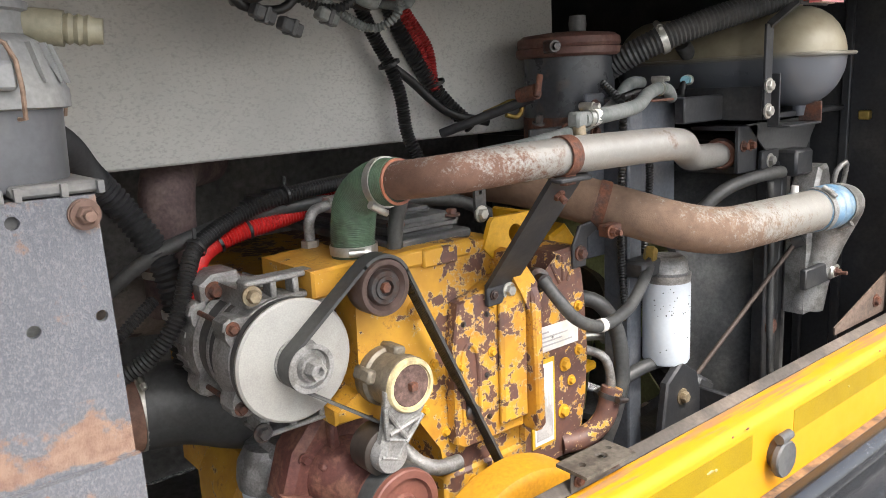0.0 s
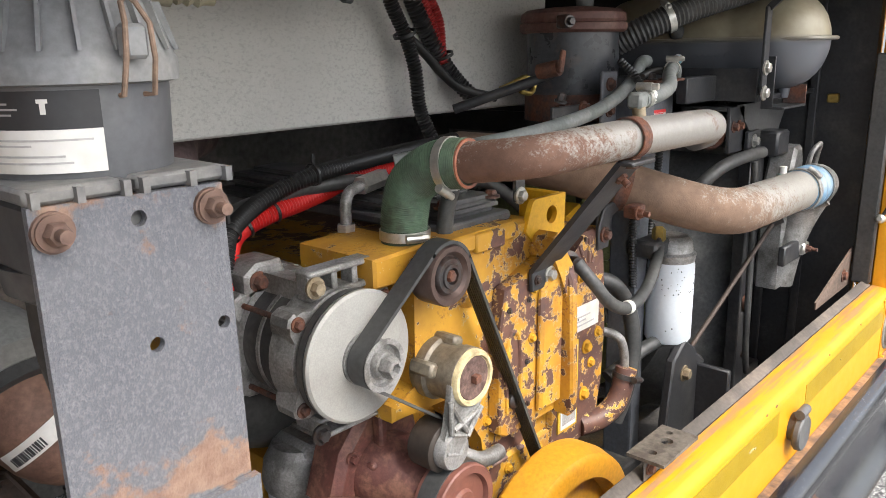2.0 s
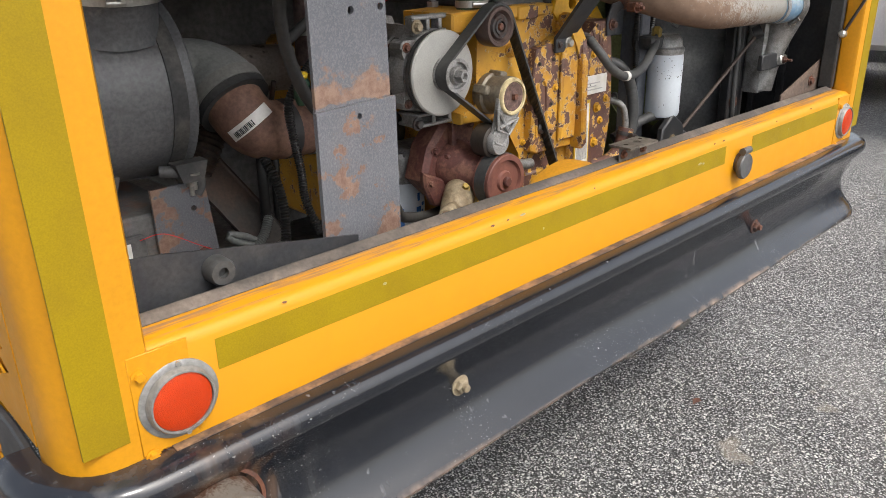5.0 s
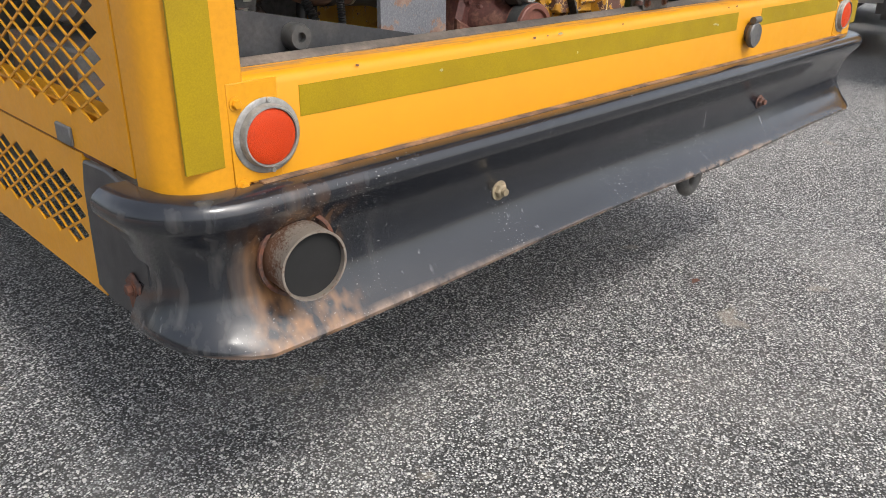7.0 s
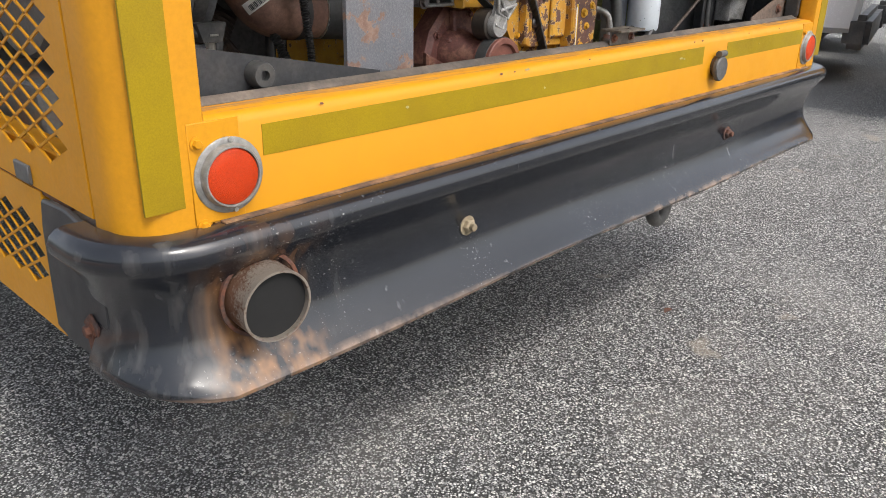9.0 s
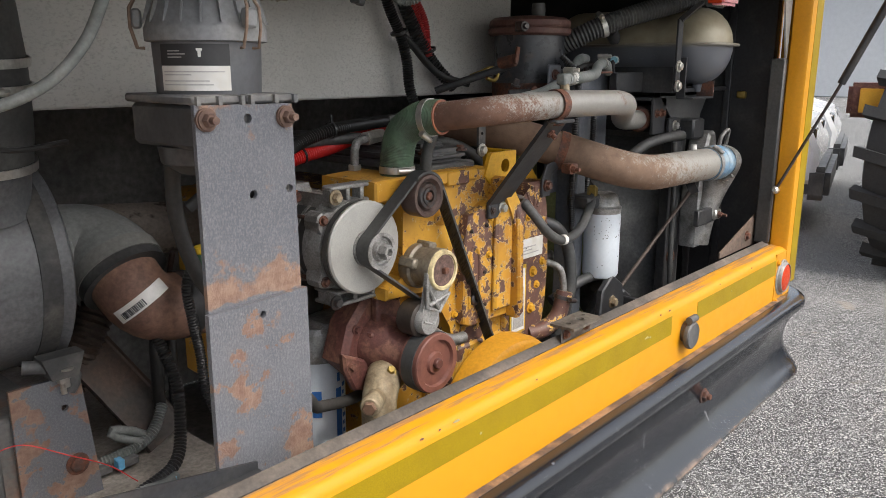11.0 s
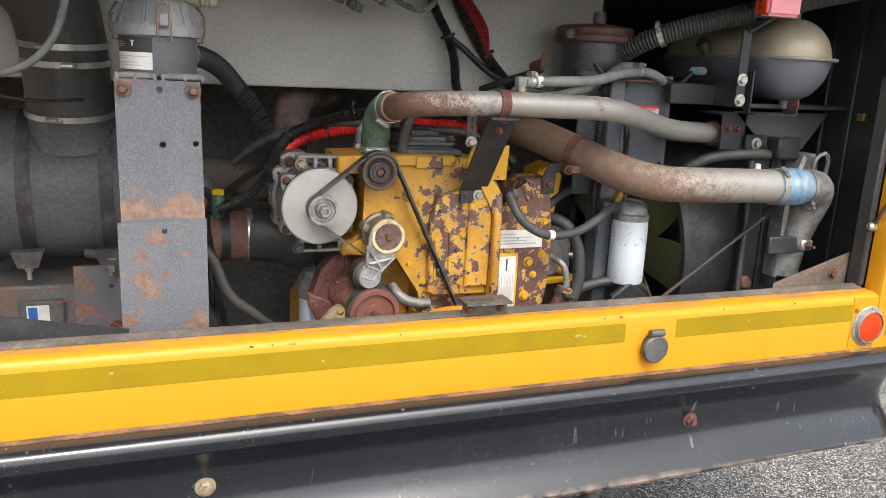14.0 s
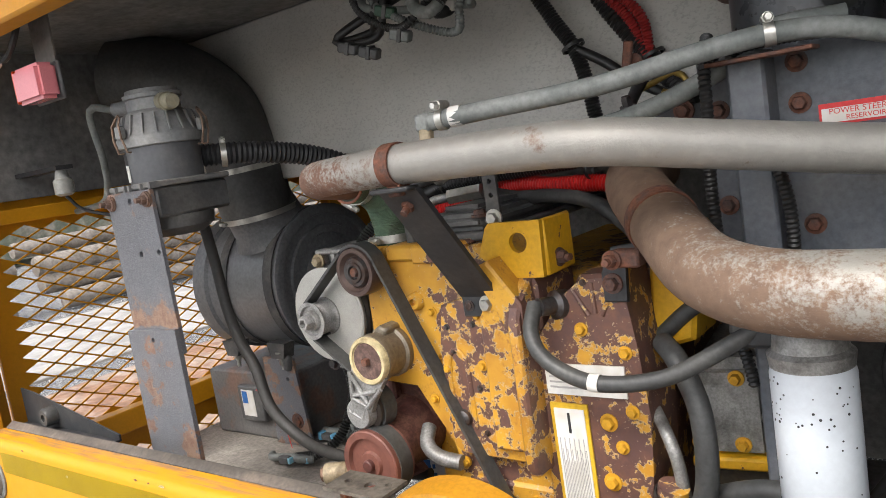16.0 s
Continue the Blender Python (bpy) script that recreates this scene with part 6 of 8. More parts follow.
belt = thing("drive_belt", (-0.2, 0.27, 0.9), "black ribbed rubber drive belt over the pulleys", "belt")
b0, b1 = 0.284, 0.314
for kind, args in (("run", ((AX, AZ), 0.030, (IX, IZ), 0.0435, 1, 1, b0, b1)), ("arc", ((IX, IZ), 0.0435, 135, 20, b0, b1)),
                   ("run", ((IX, IZ), 0.0435, (-0.005, 0.735), 0.105, 1, 1, b0, b1)), ("arc", ((AX, AZ), 0.030, 128, 290, b0, b1)),
                   ("run", ((AX, AZ), 0.030, (PX, PZ), 0.037, -1, 1, b0, b1, 0.004)), ("arc", ((PX, PZ), 0.037, 60, -100, b0, b1, 0.004)),
                   ("run", ((PX, PZ), 0.037, (WX, WZ), 0.0622, 1, -1, b0 - 0.010, b1 - 0.012, 0.004))):
    bm = B()
    (belt_run if kind == "run" else belt_arc)(bm, *args)
    part("belt_span", bm, rubber, belt)
# lengthwise grooves on the inner face of the long span
for k in range(6):
    y = b0 + 0.003 + k * 0.0043
    bm = B()
    belt_run(bm, (IX, IZ), 0.0420, (-0.005, 0.735), 0.1035, 1, 1, y, y + 0.0022, 0.0018)
    part("groove_rib", bm, conduit, belt)

# spin-on filter low beside the pump
of = thing("fuel_filter", (-0.260, 0.53, 0.60), "white spin-on filter with blue printing", "filter")
part("can", lathe(B(), (-0.260, 0.53, 0.60), (-0.260, 0.53, 0.862), [(0, 0.045), (0.03, 0.054), (0.96, 0.0565), (1, 0.055)], 44), white_filter, of)
part("head", lathe(B(), (-0.260, 0.53, 0.864), (-0.260, 0.53, 0.935), [(0, 0.062), (0.2, 0.064), (0.6, 0.060), (1, 0.045)], 32), cast_alu, of)
part("head_arm", box(B(), (-0.285, 0.475, 0.878), (-0.10, 0.58, 0.945), 0.012), cast_alu, of)
part("plug", hexbolt(B(), (-0.265, 0.475, 0.900), (-0.2, -1, 0), 0.015, 0.012), rusty, of)
part("print_bar", wrap(0.0562, (-0.260, 0.53), -146, -126, 0.74, 0.80, 6), label_blue, of)
part("print_bar", wrap(0.0562, (-0.260, 0.53), -92, -76, 0.67, 0.80, 6), label_blue, of)
part("print_bar", wrap(0.0562, (-0.260, 0.53), -88, -80, 0.815, 0.835, 4), label_blue, of)
for k in range(9):
    part("print_bar", wrap(0.0562, (-0.260, 0.53), -72, -66 + (k * 5) % 7, 0.655 + 0.018 * k, 0.664 + 0.018 * k, 4), label_blue, of)
single("pump_hose", tube(B(), spline([(-0.118, 0.345, 0.935), (-0.105, 0.318, 0.915), (-0.075, 0.308, 0.900), (-0.03, 0.312, 0.893)]), 0.013, 14), cast_alu, "short braided steel coolant pipe", "pipe")

# green hose and upper charge pipe
gh = thing("green_coolant_hose", (-0.16, 0.38, 1.26), "ribbed green silicone elbow hose with steel clamps", "hose")
part("hose", tube(B(), spline([(-0.160, 0.383, 1.255), (-0.160, 0.381, 1.30), (-0.160, 0.365, 1.345), (-0.155, 0.32, 1.374), (-0.148, 0.275, 1.380)], 0.004), 0.034, 32, 0.0009, 0.0034), green_hose, gh)
clamp(gh, (-0.160, 0.382, 1.272), (0, 0, 1), 0.035, 0.014, (-0.5, -1, 0))
clamp(gh, (-0.152, 0.30, 1.378), (0.1, -1, 0.1), 0.035, 0.013, (-0.6, 0, -1))
part("rim", ring(B(), (-0.1475, 0.272, 1.380), (0.1, -1, 0.05), 0.0295, 0.003, 0.004, 32), orange_rim, gh, "orange end of the hose")
up_line = corner_line([(-0.1475, 0.280, 1.380), (-0.135, 0.175, 1.394), (0.065, 0.152, 1.401), (0.355, 0.153, 1.396), (0.635, 0.315, 1.335), (0.80, 0.352, 1.326)], 0.075)
up = thing("charge_pipe", (0.3, 0.16, 1.33), "galvanised charge pipe rusting towards its hose end", "pipe", "charge pipes")
part("pipe", tube(B(), up_line, 0.0275, 32), pipe_upper, up)
part("band", ring(B(), (0.065, 0.1525, 1.4005), (1, 0, 0), 0.0277, 0.022, 0.0025, 32), rusty, up, "rusty clamp band")
part("band_ear", box(B(), (0.055, 0.14, 1.358), (0.078, 0.165, 1.376), 0.002), rusty, up)
part("stub", cyl(B(), (0.116, 0.165, 1.42), (0.116, 0.168, 1.441), 0.010, seg=14), tan_cast, up)
part("flange", lathe(B(), (0.795, 0.342, 1.327), (0.825, 0.362, 1.326), [(0, 0.030), (0.4, 0.036), (1, 0.036)], 28), rusty, up)

lo_line = corner_line([(0.235, 0.62, 1.325), (0.262, 0.45, 1.322), (0.475, 0.168, 1.215), (0.90, 0.167, 1.205)], 0.10)
lo = thing("charge_pipe", (0.5, 0.2, 1.16), "large galvanised charge pipe mottled with brown rust", "pipe", "charge pipes")
part("pipe", tube(B(), lo_line, 0.0445, 36), pipe_lower, lo)
part("band", ring(B(), (0.357, 0.325, 1.274), (0.6, -0.75, -0.28), 0.0447, 0.022, 0.0025, 36), rusty, lo, "rusty clamp band")
part("band_ear", box(B(), (0.305, 0.265, 1.225), (0.345, 0.29, 1.248), 0.003), rusty, lo)
part("bolt", hexbolt(B(), (0.31, 0.262, 1.237), (0, -1, 0), 0.009, 0.010, True, 0.01), rusty, lo)
bl = thing("blue_coupling_hose", (0.94, 0.167, 1.16), "faded blue silicone coupling hose with spring clamps", "hose")
part("hose", lathe(B(), (0.868, 0.167, 1.205), (1.0, 0.168, 1.203), [(0, 0.0455), (0.05, 0.047), (0.3, 0.047), (0.34, 0.050), (0.42, 0.050), (0.46, 0.046), (0.52, 0.046), (0.56, 0.050), (0.64, 0.050), (0.68, 0.046), (0.95, 0.046), (1, 0.0455)], 40), blue_hose, bl)
clamp(bl, (0.880, 0.167, 1.205), (1, 0, 0), 0.0475, 0.020, (0, -0.6, 1), material=cast_alu)
clamp(bl, (0.985, 0.168, 1.203), (1, 0, 0), 0.047, 0.016, (0, -0.6, -1), material=cast_alu)

# charge cooler outlet casting on the radiator
co = thing("cooler_outlet", (1.04, 0.2, 0.95), "cast aluminium cooler outlet tapering downwards", "casting")
part("elbow", tube(B(), spline([(0.985, 0.168, 1.203), (1.02, 0.17, 1.20), (1.045, 0.19, 1.17), (1.045, 0.22, 1.10), (1.035, 0.24, 1.02), (1.03, 0.25, 0.94)]), lambda f: 0.047 - 0.004 * f, 28), cast_alu, co)
part("back_plate", prism(B(), [(0.99, 0.93), (0.99, 1.18), (1.03, 1.28), (1.07, 1.285), (1.085, 1.25), (1.08, 1.12), (1.05, 0.93)], 0.225, 0.29, 0.008), cast_alu, co)
part("handle_loop", tube(B(), spline([(1.035, 0.20, 1.235), (1.03, 0.19, 1.275), (1.05, 0.18, 1.292), (1.075, 0.19, 1.27), (1.08, 0.20, 1.22)]), 0.006, 10), cast_alu, co)
part("bracket", box(B(), (0.92, 0.196, 1.010), (1.05, 0.212, 1.058), 0.003), black_frame, co)
part("clip", box(B(), (1.025, 0.185, 1.018), (1.065, 0.213, 1.048), 0.004), zinc, co)
part("bolt", hexbolt(B(), (1.045, 0.186, 1.033), (0, -1, 0), 0.008, 0.010, True, 0.014), rusty, co)
part("bolt", hexbolt(B(), (1.02, 0.168, 1.150), (0, -1, 0), 0.009, 0.01), zinc, co)

# ---- hoses, looms ----
def hose(pts, r, material, label, name="hose", rib=0.0, pitch=0.006, cat="hose", group=""):
    return single(name, tube(B(), spline(pts), r, 14, rib, pitch), material, label, cat, group)


h = hose([(0.165, 0.295, 1.170), (0.172, 0.262, 1.135), (0.20, 0.25, 1.10), (0.267, 0.252, 1.072), (0.36, 0.265, 1.08), (0.44, 0.285, 1.12), (0.485, 0.305, 1.15)], 0.0115, rubber, "black rubber hose with a white marking band", "coolant_hose")
single("hose_band", ring(B(), (0.268, 0.252, 1.0725), (1, 0.06, -0.1), 0.0116, 0.014, 0.001, 18), label_white, "white marking band round a hose", "hose band")
single("hose_fitting", cyl(B(), (0.475, 0.30, 1.14), (0.497, 0.312, 1.165), 0.014, seg=6), brass, "small brass hose fitting on a hose", "fitting")
hose([(0.32, 0.37, 1.095), (0.355, 0.33, 1.08), (0.385, 0.31, 1.02), (0.388, 0.30, 0.93), (0.365, 0.30, 0.86), (0.345, 0.31, 0.80)], 0.0155, rubber, "thick dusty rubber hose beside the gear cover", "coolant_hose")
hose([(0.30, 0.36, 1.00), (0.335, 0.31, 0.985), (0.35, 0.30, 0.95), (0.355, 0.30, 0.90)], 0.009, cast_alu, "short bent steel pipe", "steel_pipe", cat="pipe")
hose([(0.30, 0.40, 1.09), (0.36, 0.40, 1.14), (0.43, 0.42, 1.17), (0.49, 0.45, 1.18)], 0.012, rubber, "black rubber hose curling behind the cover", "coolant_hose")
lpipe = thing("flaking_yellow_pipe", (0.31, 0.33, 0.82), "bent pipe in flaking yellow paint with a hose clamp", "pipe")
part("pipe", tube(B(), spline([(0.24, 0.33, 0.825), (0.285, 0.31, 0.83), (0.325, 0.295, 0.86), (0.345, 0.29, 0.92)]), 0.021, 18), engine_paint, lpipe)
clamp(lpipe, (0.34, 0.291, 0.905), (0.3, -0.1, 1), 0.022, 0.010, (0, -1, 0), material=dark_steel)
hh = hose([(0.126, 0.170, 1.449), (0.21, 0.186, 1.452), (0.34, 0.23, 1.458), (0.44, 0.28, 1.475), (0.52, 0.312, 1.483), (0.58, 0.335, 1.478), (0.63, 0.36, 1.462)], 0.0125, hose_grey, "grey rubber heater hose with a white stamp", "heater_hose", group="heater hoses")
eb = thing("hose_elbow", (0.13, 0.162, 1.44), "grey plastic elbow fitting on the pipe", "fitting")
part("body", box(B(), (0.104, 0.158, 1.437), (0.128, 0.182, 1.461), 0.004), hose_grey, eb)
clamp(eb, (0.142, 0.173, 1.450), (1, 0.1, 0), 0.0127, 0.010, (0, 0, 1))
clamp(eb, (0.515, 0.311, 1.483), (1, 0.35, 0.05), 0.0127, 0.012, (0, 0, 1))
part("stamp", ring(B(), (0.162, 0.177, 1.4505), (1, 0.19, 0.03), 0.0128, 0.016, 0.0008, 18), label_white, eb)
hose([(-0.10, 0.46, 1.36), (0.05, 0.34, 1.392), (0.20, 0.345, 1.402), (0.33, 0.355, 1.418), (0.43, 0.36, 1.450), (0.50, 0.37, 1.492), (0.58, 0.40, 1.495)], 0.0125, hose_grey, "grey rubber heater hose behind the pipe", "heater_hose", group="heater hoses")
hose([(-0.098, 0.362, 1.255), (-0.096, 0.358, 1.30), (-0.085, 0.35, 1.35), (-0.05, 0.38, 1.372), (0.02, 0.45, 1.375)], 0.0125, rubber, "dark grey hose rising from the cover", "heater_hose")
single("steel_elbow_tube", tube(B(), corner_line([(-0.172, 0.496, 1.24), (-0.172, 0.496, 1.302), (-0.158, 0.503, 1.319), (-0.10, 0.52, 1.324)], 0.02), 0.009, 14), cast_alu, "bent zinc plated steel tube with nut", "pipe")
single("tube_union", cyl(B(), (-0.125, 0.513, 1.322), (-0.06, 0.53, 1.326), 0.015, seg=6), zinc, "zinc hexagon union at the end of the tube", "pipe fitting")
single("tube_nut", cyl(B(), (-0.172, 0.496, 1.256), (-0.172, 0.496, 1.272), 0.015, seg=6), zinc, "zinc hexagon nut on the tube", "nut")
hose([(-0.47, 0.66, 1.20), (-0.40, 0.62, 1.26), (-0.32, 0.60, 1.292), (-0.22, 0.598, 1.312), (-0.10, 0.58, 1.318), (0.003, 0.55, 1.305), (0.092, 0.53, 1.303), (0.168, 0.51, 1.29), (0.219, 0.49, 1.262), (0.261, 0.48, 1.227)], 0.0125, rubber, "black rubber hose over the valve cover", "heater_hose")
hose([(-0.360, 0.520, 1.215), (-0.353, 0.540, 1.240), (-0.326, 0.572, 1.263), (-0.287, 0.590, 1.277), (-0.235, 0.592, 1.289), (-0.19, 0.594, 1.295), (-0.13, 0.60, 1.304), (-0.03, 0.605, 1.325), (0.053, 0.6, 1.316), (0.131, 0.6, 1.313), (0.188, 0.61, 1.304), (0.218, 0.68, 1.294)], 0.0145, red_conduit, "red corrugated battery cable conduit", "cable_conduit", 0.003, 0.006, "cable", "cable conduits")
hose([(-0.52, 0.53, 1.10), (-0.45, 0.50, 1.14), (-0.405, 0.495, 1.19), (-0.372, 0.52, 1.248), (-0.345, 0.545, 1.282), (-0.29, 0.567, 1.306), (-0.235, 0.575, 1.324), (-0.175, 0.568, 1.340), (-0.10, 0.57, 1.347), (0.03, 0.585, 1.352), (0.2, 0.60, 1.358)], 0.0125, conduit, "black corrugated cable conduit", "cable_conduit", 0.003, 0.006, "cable", "cable conduits")
for p, d in (((-0.29, 0.588, 1.276), (1, 0, 0.4)), ((-0.235, 0.592, 1.289), (1, 0.0, 0.2)), ((-0.172, 0.568, 1.341), (1, 0.0, 0.12)), ((-0.345, 0.545, 1.282), (0.7, 0.4, 0.6)), ((0.13, 0.59, 1.339), (1, 0.1, 0))):
    tie = thing("cable_tie", p, "black cable tie round the conduits", "cable tie", "cable ties")
    part("strap", ring(B(), p, d, 0.0165, 0.005, 0.0015, 18), conduit, tie)
    part("tail", box(B(), (p[0] - 0.002, p[1] - 0.002, p[2] + 0.015), (p[0] + 0.003, p[1] + 0.001, p[2] + 0.032)), conduit, tie)
# looms over the insulation panel
hose([(0.0, 0.62, 1.80), (0.03, 0.63, 1.70), (0.075, 0.635, 1.61), (0.108, 0.635, 1.555), (0.128, 0.63, 1.49), (0.138, 0.63, 1.42), (0.16, 0.62, 1.36)], 0.0125, conduit, "black corrugated loom on the bulkhead", "wire_loom", 0.003, 0.006, "wire loom")
hose([(0.108, 0.632, 1.553), (0.16, 0.635, 1.52), (0.21, 0.635, 1.48), (0.26, 0.63, 1.45), (0.33, 0.60, 1.43)], 0.009, conduit, "thin black branch loom on the bulkhead", "wire_loom", cat="wire loom")
for k, dy in enumerate((0.0, 0.022)):
    hose([(0.08 + dy, 0.645, 1.80), (0.105 + dy, 0.65, 1.71), (0.155 + dy, 0.655, 1.648), (0.205 + dy, 0.66, 1.585), (0.225 + dy * 0.5, 0.66, 1.53), (0.235, 0.655, 1.50)], 0.0085, plain("dull_red_conduit", (0.34, 0.03, 0.028), 0.5, fine=0.2), "red corrugated battery cable on the bulkhead", "battery_cable", 0.003, 0.006, "cable", "battery cables")
hose([(0.10, 0.66, 1.78), (0.14, 0.665, 1.66), (0.20, 0.667, 1.56), (0.26, 0.66, 1.48), (0.31, 0.63, 1.42)], 0.016, conduit, "black corrugated loom beside the red cables", "wire_loom", 0.003, 0.008, "wire loom")
for p in ((0.108, 0.635, 1.555), (0.24, 0.662, 1.515)):
    tie = thing("cable_tie", p, "black cable tie round the conduits", "cable tie", "cable ties")
    part("strap", ring(B(), p, (0.4, 0, -1), 0.020, 0.006, 0.002, 18), conduit, tie)
# loose connector bundle hanging from the ceiling
random.seed(5)
for k in range(7):
    a, b = random.uniform(-0.28, -0.04), random.uniform(-0.26, -0.02)
    hose([(a, 0.47 + 0.02 * k, 1.80), (a + random.uniform(-0.05, 0.05), 0.46, 1.69), (b, 0.445 + 0.012 * k, 1.618 + random.uniform(-0.02, 0.04)), (b + random.uniform(-0.08, 0.08), 0.45, 1.65), (-0.05 + 0.01 * k, 0.55, 1.75)],
         random.uniform(0.006, 0.012), conduit if k % 3 else hose_grey, "loose black wires hanging in a bunch", "loose_wire", 0.0025 if k % 2 else 0.0, 0.007, "wire", "hanging wires")
for x, y, z, m in ((-0.20, 0.445, 1.595, dark_plastic), (-0.13, 0.455, 1.612, hose_grey), (-0.245, 0.44, 1.612, dark_plastic), (-0.05, 0.49, 1.65, label_white), (-0.16, 0.46, 1.66, cap_green)):
    c = thing("wire_connector", (x, y, z), "plug connector hanging in the wire bunch", "connector", "hanging connectors")
    part("shell", box(B(), (x - 0.022, y - 0.010, z), (x + 0.018, y + 0.010, z + 0.02), 0.003, pose(0, 0, 0, 10, 20, 15)), m, c)
    part("collar", box(B(), (x - 0.005, y - 0.012, z - 0.002), (x + 0.003, y + 0.012, z + 0.022), 0.001, pose(0, 0, 0, 10, 20, 15)), dark_plastic, c)

# ---- right side of the bay: reservoir, radiator, tank ----
blue_grey = plain("dusty_blue_grey_frame_paint", (0.085, 0.095, 0.112), 0.5, fine=0.2, color2=(0.14, 0.142, 0.15), scale=9, lo=0.45, hi=0.75, bump=0.15)
can_black = plain("streaked_black_canister_paint", (0.06, 0.063, 0.07), 0.30, 0.2, fine=0.2, color2=(0.16, 0.12, 0.095), scale=18, lo=0.56, hi=0.8)
CX, CY = 0.51, 0.535
can = thing("steering_reservoir", (CX, CY, 1.38), "black steering fluid reservoir with a rusty lid", "reservoir")
part("body", lathe(B(), (CX, CY, 1.38), (CX, CY, 1.562), [(0, 0.096), (1, 0.096)], 44), can_black, can)
lid = part("lid", lathe(B(), (CX, CY, 1.555), (CX, CY, 1.606), [(0, 0.106), (0.1, 0.112), (0.35, 0.112), (0.4, 0.107), (0.5, 0.110), (0.75, 0.108), (0.9, 0.097), (1, 0.05), (1, 0)], 48), plain("rust_red_lid", (0.115, 0.05, 0.04), 0.6, fine=0.25, color2=(0.16, 0.085, 0.065), scale=25, bump=0.3), can, "rust-red clamped lid")
part("filler_cap", lathe(B(), (CX - 0.005, CY - 0.03, 1.603), (CX - 0.005, CY - 0.03, 1.638), [(0, 0.017), (0.5, 0.019), (1, 0.017)], 20), dark_plastic, lid)
part("band_bolt", hexbolt(box(B(), (CX - 0.118, CY - 0.06, 1.562), (CX - 0.098, CY - 0.035, 1.588), 0.003), (CX - 0.11, CY - 0.062, 1.575), (-0.5, -1, 0), 0.008, 0.01), dark_steel, lid)
part("band", ring(B(), (CX, CY, 1.405), (0, 0, 1), 0.097, 0.055, 0.003, 44), rusty, can, "rusty mounting band")
for a in (-150, -110, -60):
    d = Vector((math.cos(radians(a)), math.sin(radians(a)), 0))
    part("bolt", hexbolt(B(), Vector((CX, CY, 1.41)) + d * 0.1, d, 0.009, 0.010), rusty, can)

pst = thing("frame_post", (0.48, 0.36, 0.55), "blue-grey painted steel frame post with rusty bolts", "frame")
part("channel", box(B(), (0.455, 0.335, 0.55), (0.50, 0.40, 1.47), 0.004), blue_grey, pst)
part("flange", box(B(), (0.40, 0.395, 1.15), (0.457, 0.403, 1.48), 0.003), blue_grey, pst)
part("plate", holed(B(), [(0.50, 1.215), (0.50, 1.475), (0.68, 1.475), (0.68, 1.215)], [(0.665, 1.455, 0.006), (0.665, 1.235, 0.006)], 0.385, 0.393), blue_grey, pst)
for x, y, z in ((0.425, 0.394, 1.455), (0.425, 0.394, 1.405), (0.525, 0.384, 1.45), (0.525, 0.384, 1.40), (0.53, 0.384, 1.25), (0.425, 0.394, 1.28)):
    part("bolt", hexbolt(B(), (x, y, z), (0, -1, 0), 0.009, 0.008), rusty, pst)
lab = part("label", box(B(), (0.545, 0.3825, 1.368), (0.645, 0.3855, 1.394)), red_print, pst, "red bordered steering fluid label")
part("sheet", box(B(), (0.548, 0.3815, 1.371), (0.642, 0.383, 1.388)), label_white, lab)
tm = pose(0.595, 0.3810, 1.3838, 90)
text("POWER STEERING", 0.0095, tm, red_print, lab)
text("RESERVOIR", 0.0085, pose(0.595, 0.3810, 1.3755, 90), red_print, lab)
hose([(0.425, 0.375, 1.50), (0.43, 0.335, 1.46), (0.43, 0.33, 1.40), (0.425, 0.33, 1.30), (0.43, 0.335, 1.18), (0.45, 0.34, 1.05)], 0.0075, conduit, "thin corrugated loom down the frame post", "wire_loom", 0.002, 0.006, "wire loom")
hose([(0.50, 0.32, 1.36), (0.515, 0.33, 1.28), (0.51, 0.34, 1.15), (0.50, 0.35, 1.0)], 0.0075, conduit, "thin corrugated loom beside the post", "wire_loom", 0.002, 0.006, "wire loom")
hose([(0.43, 0.33, 1.47), (0.52, 0.35, 1.478), (0.62, 0.37, 1.47), (0.69, 0.38, 1.455), (0.74, 0.41, 1.47), (0.782, 0.43, 1.494)], 0.007, conduit, "thin corrugated sensor loom", "wire_loom", 0.002, 0.006, "wire loom")
cl = thing("hose_bracket", (0.52, 0.33, 1.455), "rusty steel hose clip on the frame post", "bracket")
part("strip", box(B(), (0.44, 0.305, 1.458), (0.56, 0.345, 1.463), 0.001), rusty, cl)
part("bolt", hexbolt(B(), (0.46, 0.325, 1.463), (0, 0, 1), 0.008, 0.01), dark_steel, cl)
cn = thing("sensor_plug", (0.785, 0.425, 1.488), "pale blue and white sensor plug on the tank", "connector")
part("shell", cyl(B(), (0.768, 0.42, 1.494), (0.80, 0.435, 1.494), 0.010, seg=12), plain("pale_blue_plug", (0.25, 0.5, 0.6), 0.4), cn)
part("collar", cyl(B(), (0.797, 0.434, 1.494), (0.825, 0.447, 1.494), 0.012, seg=12), label_white, cn)
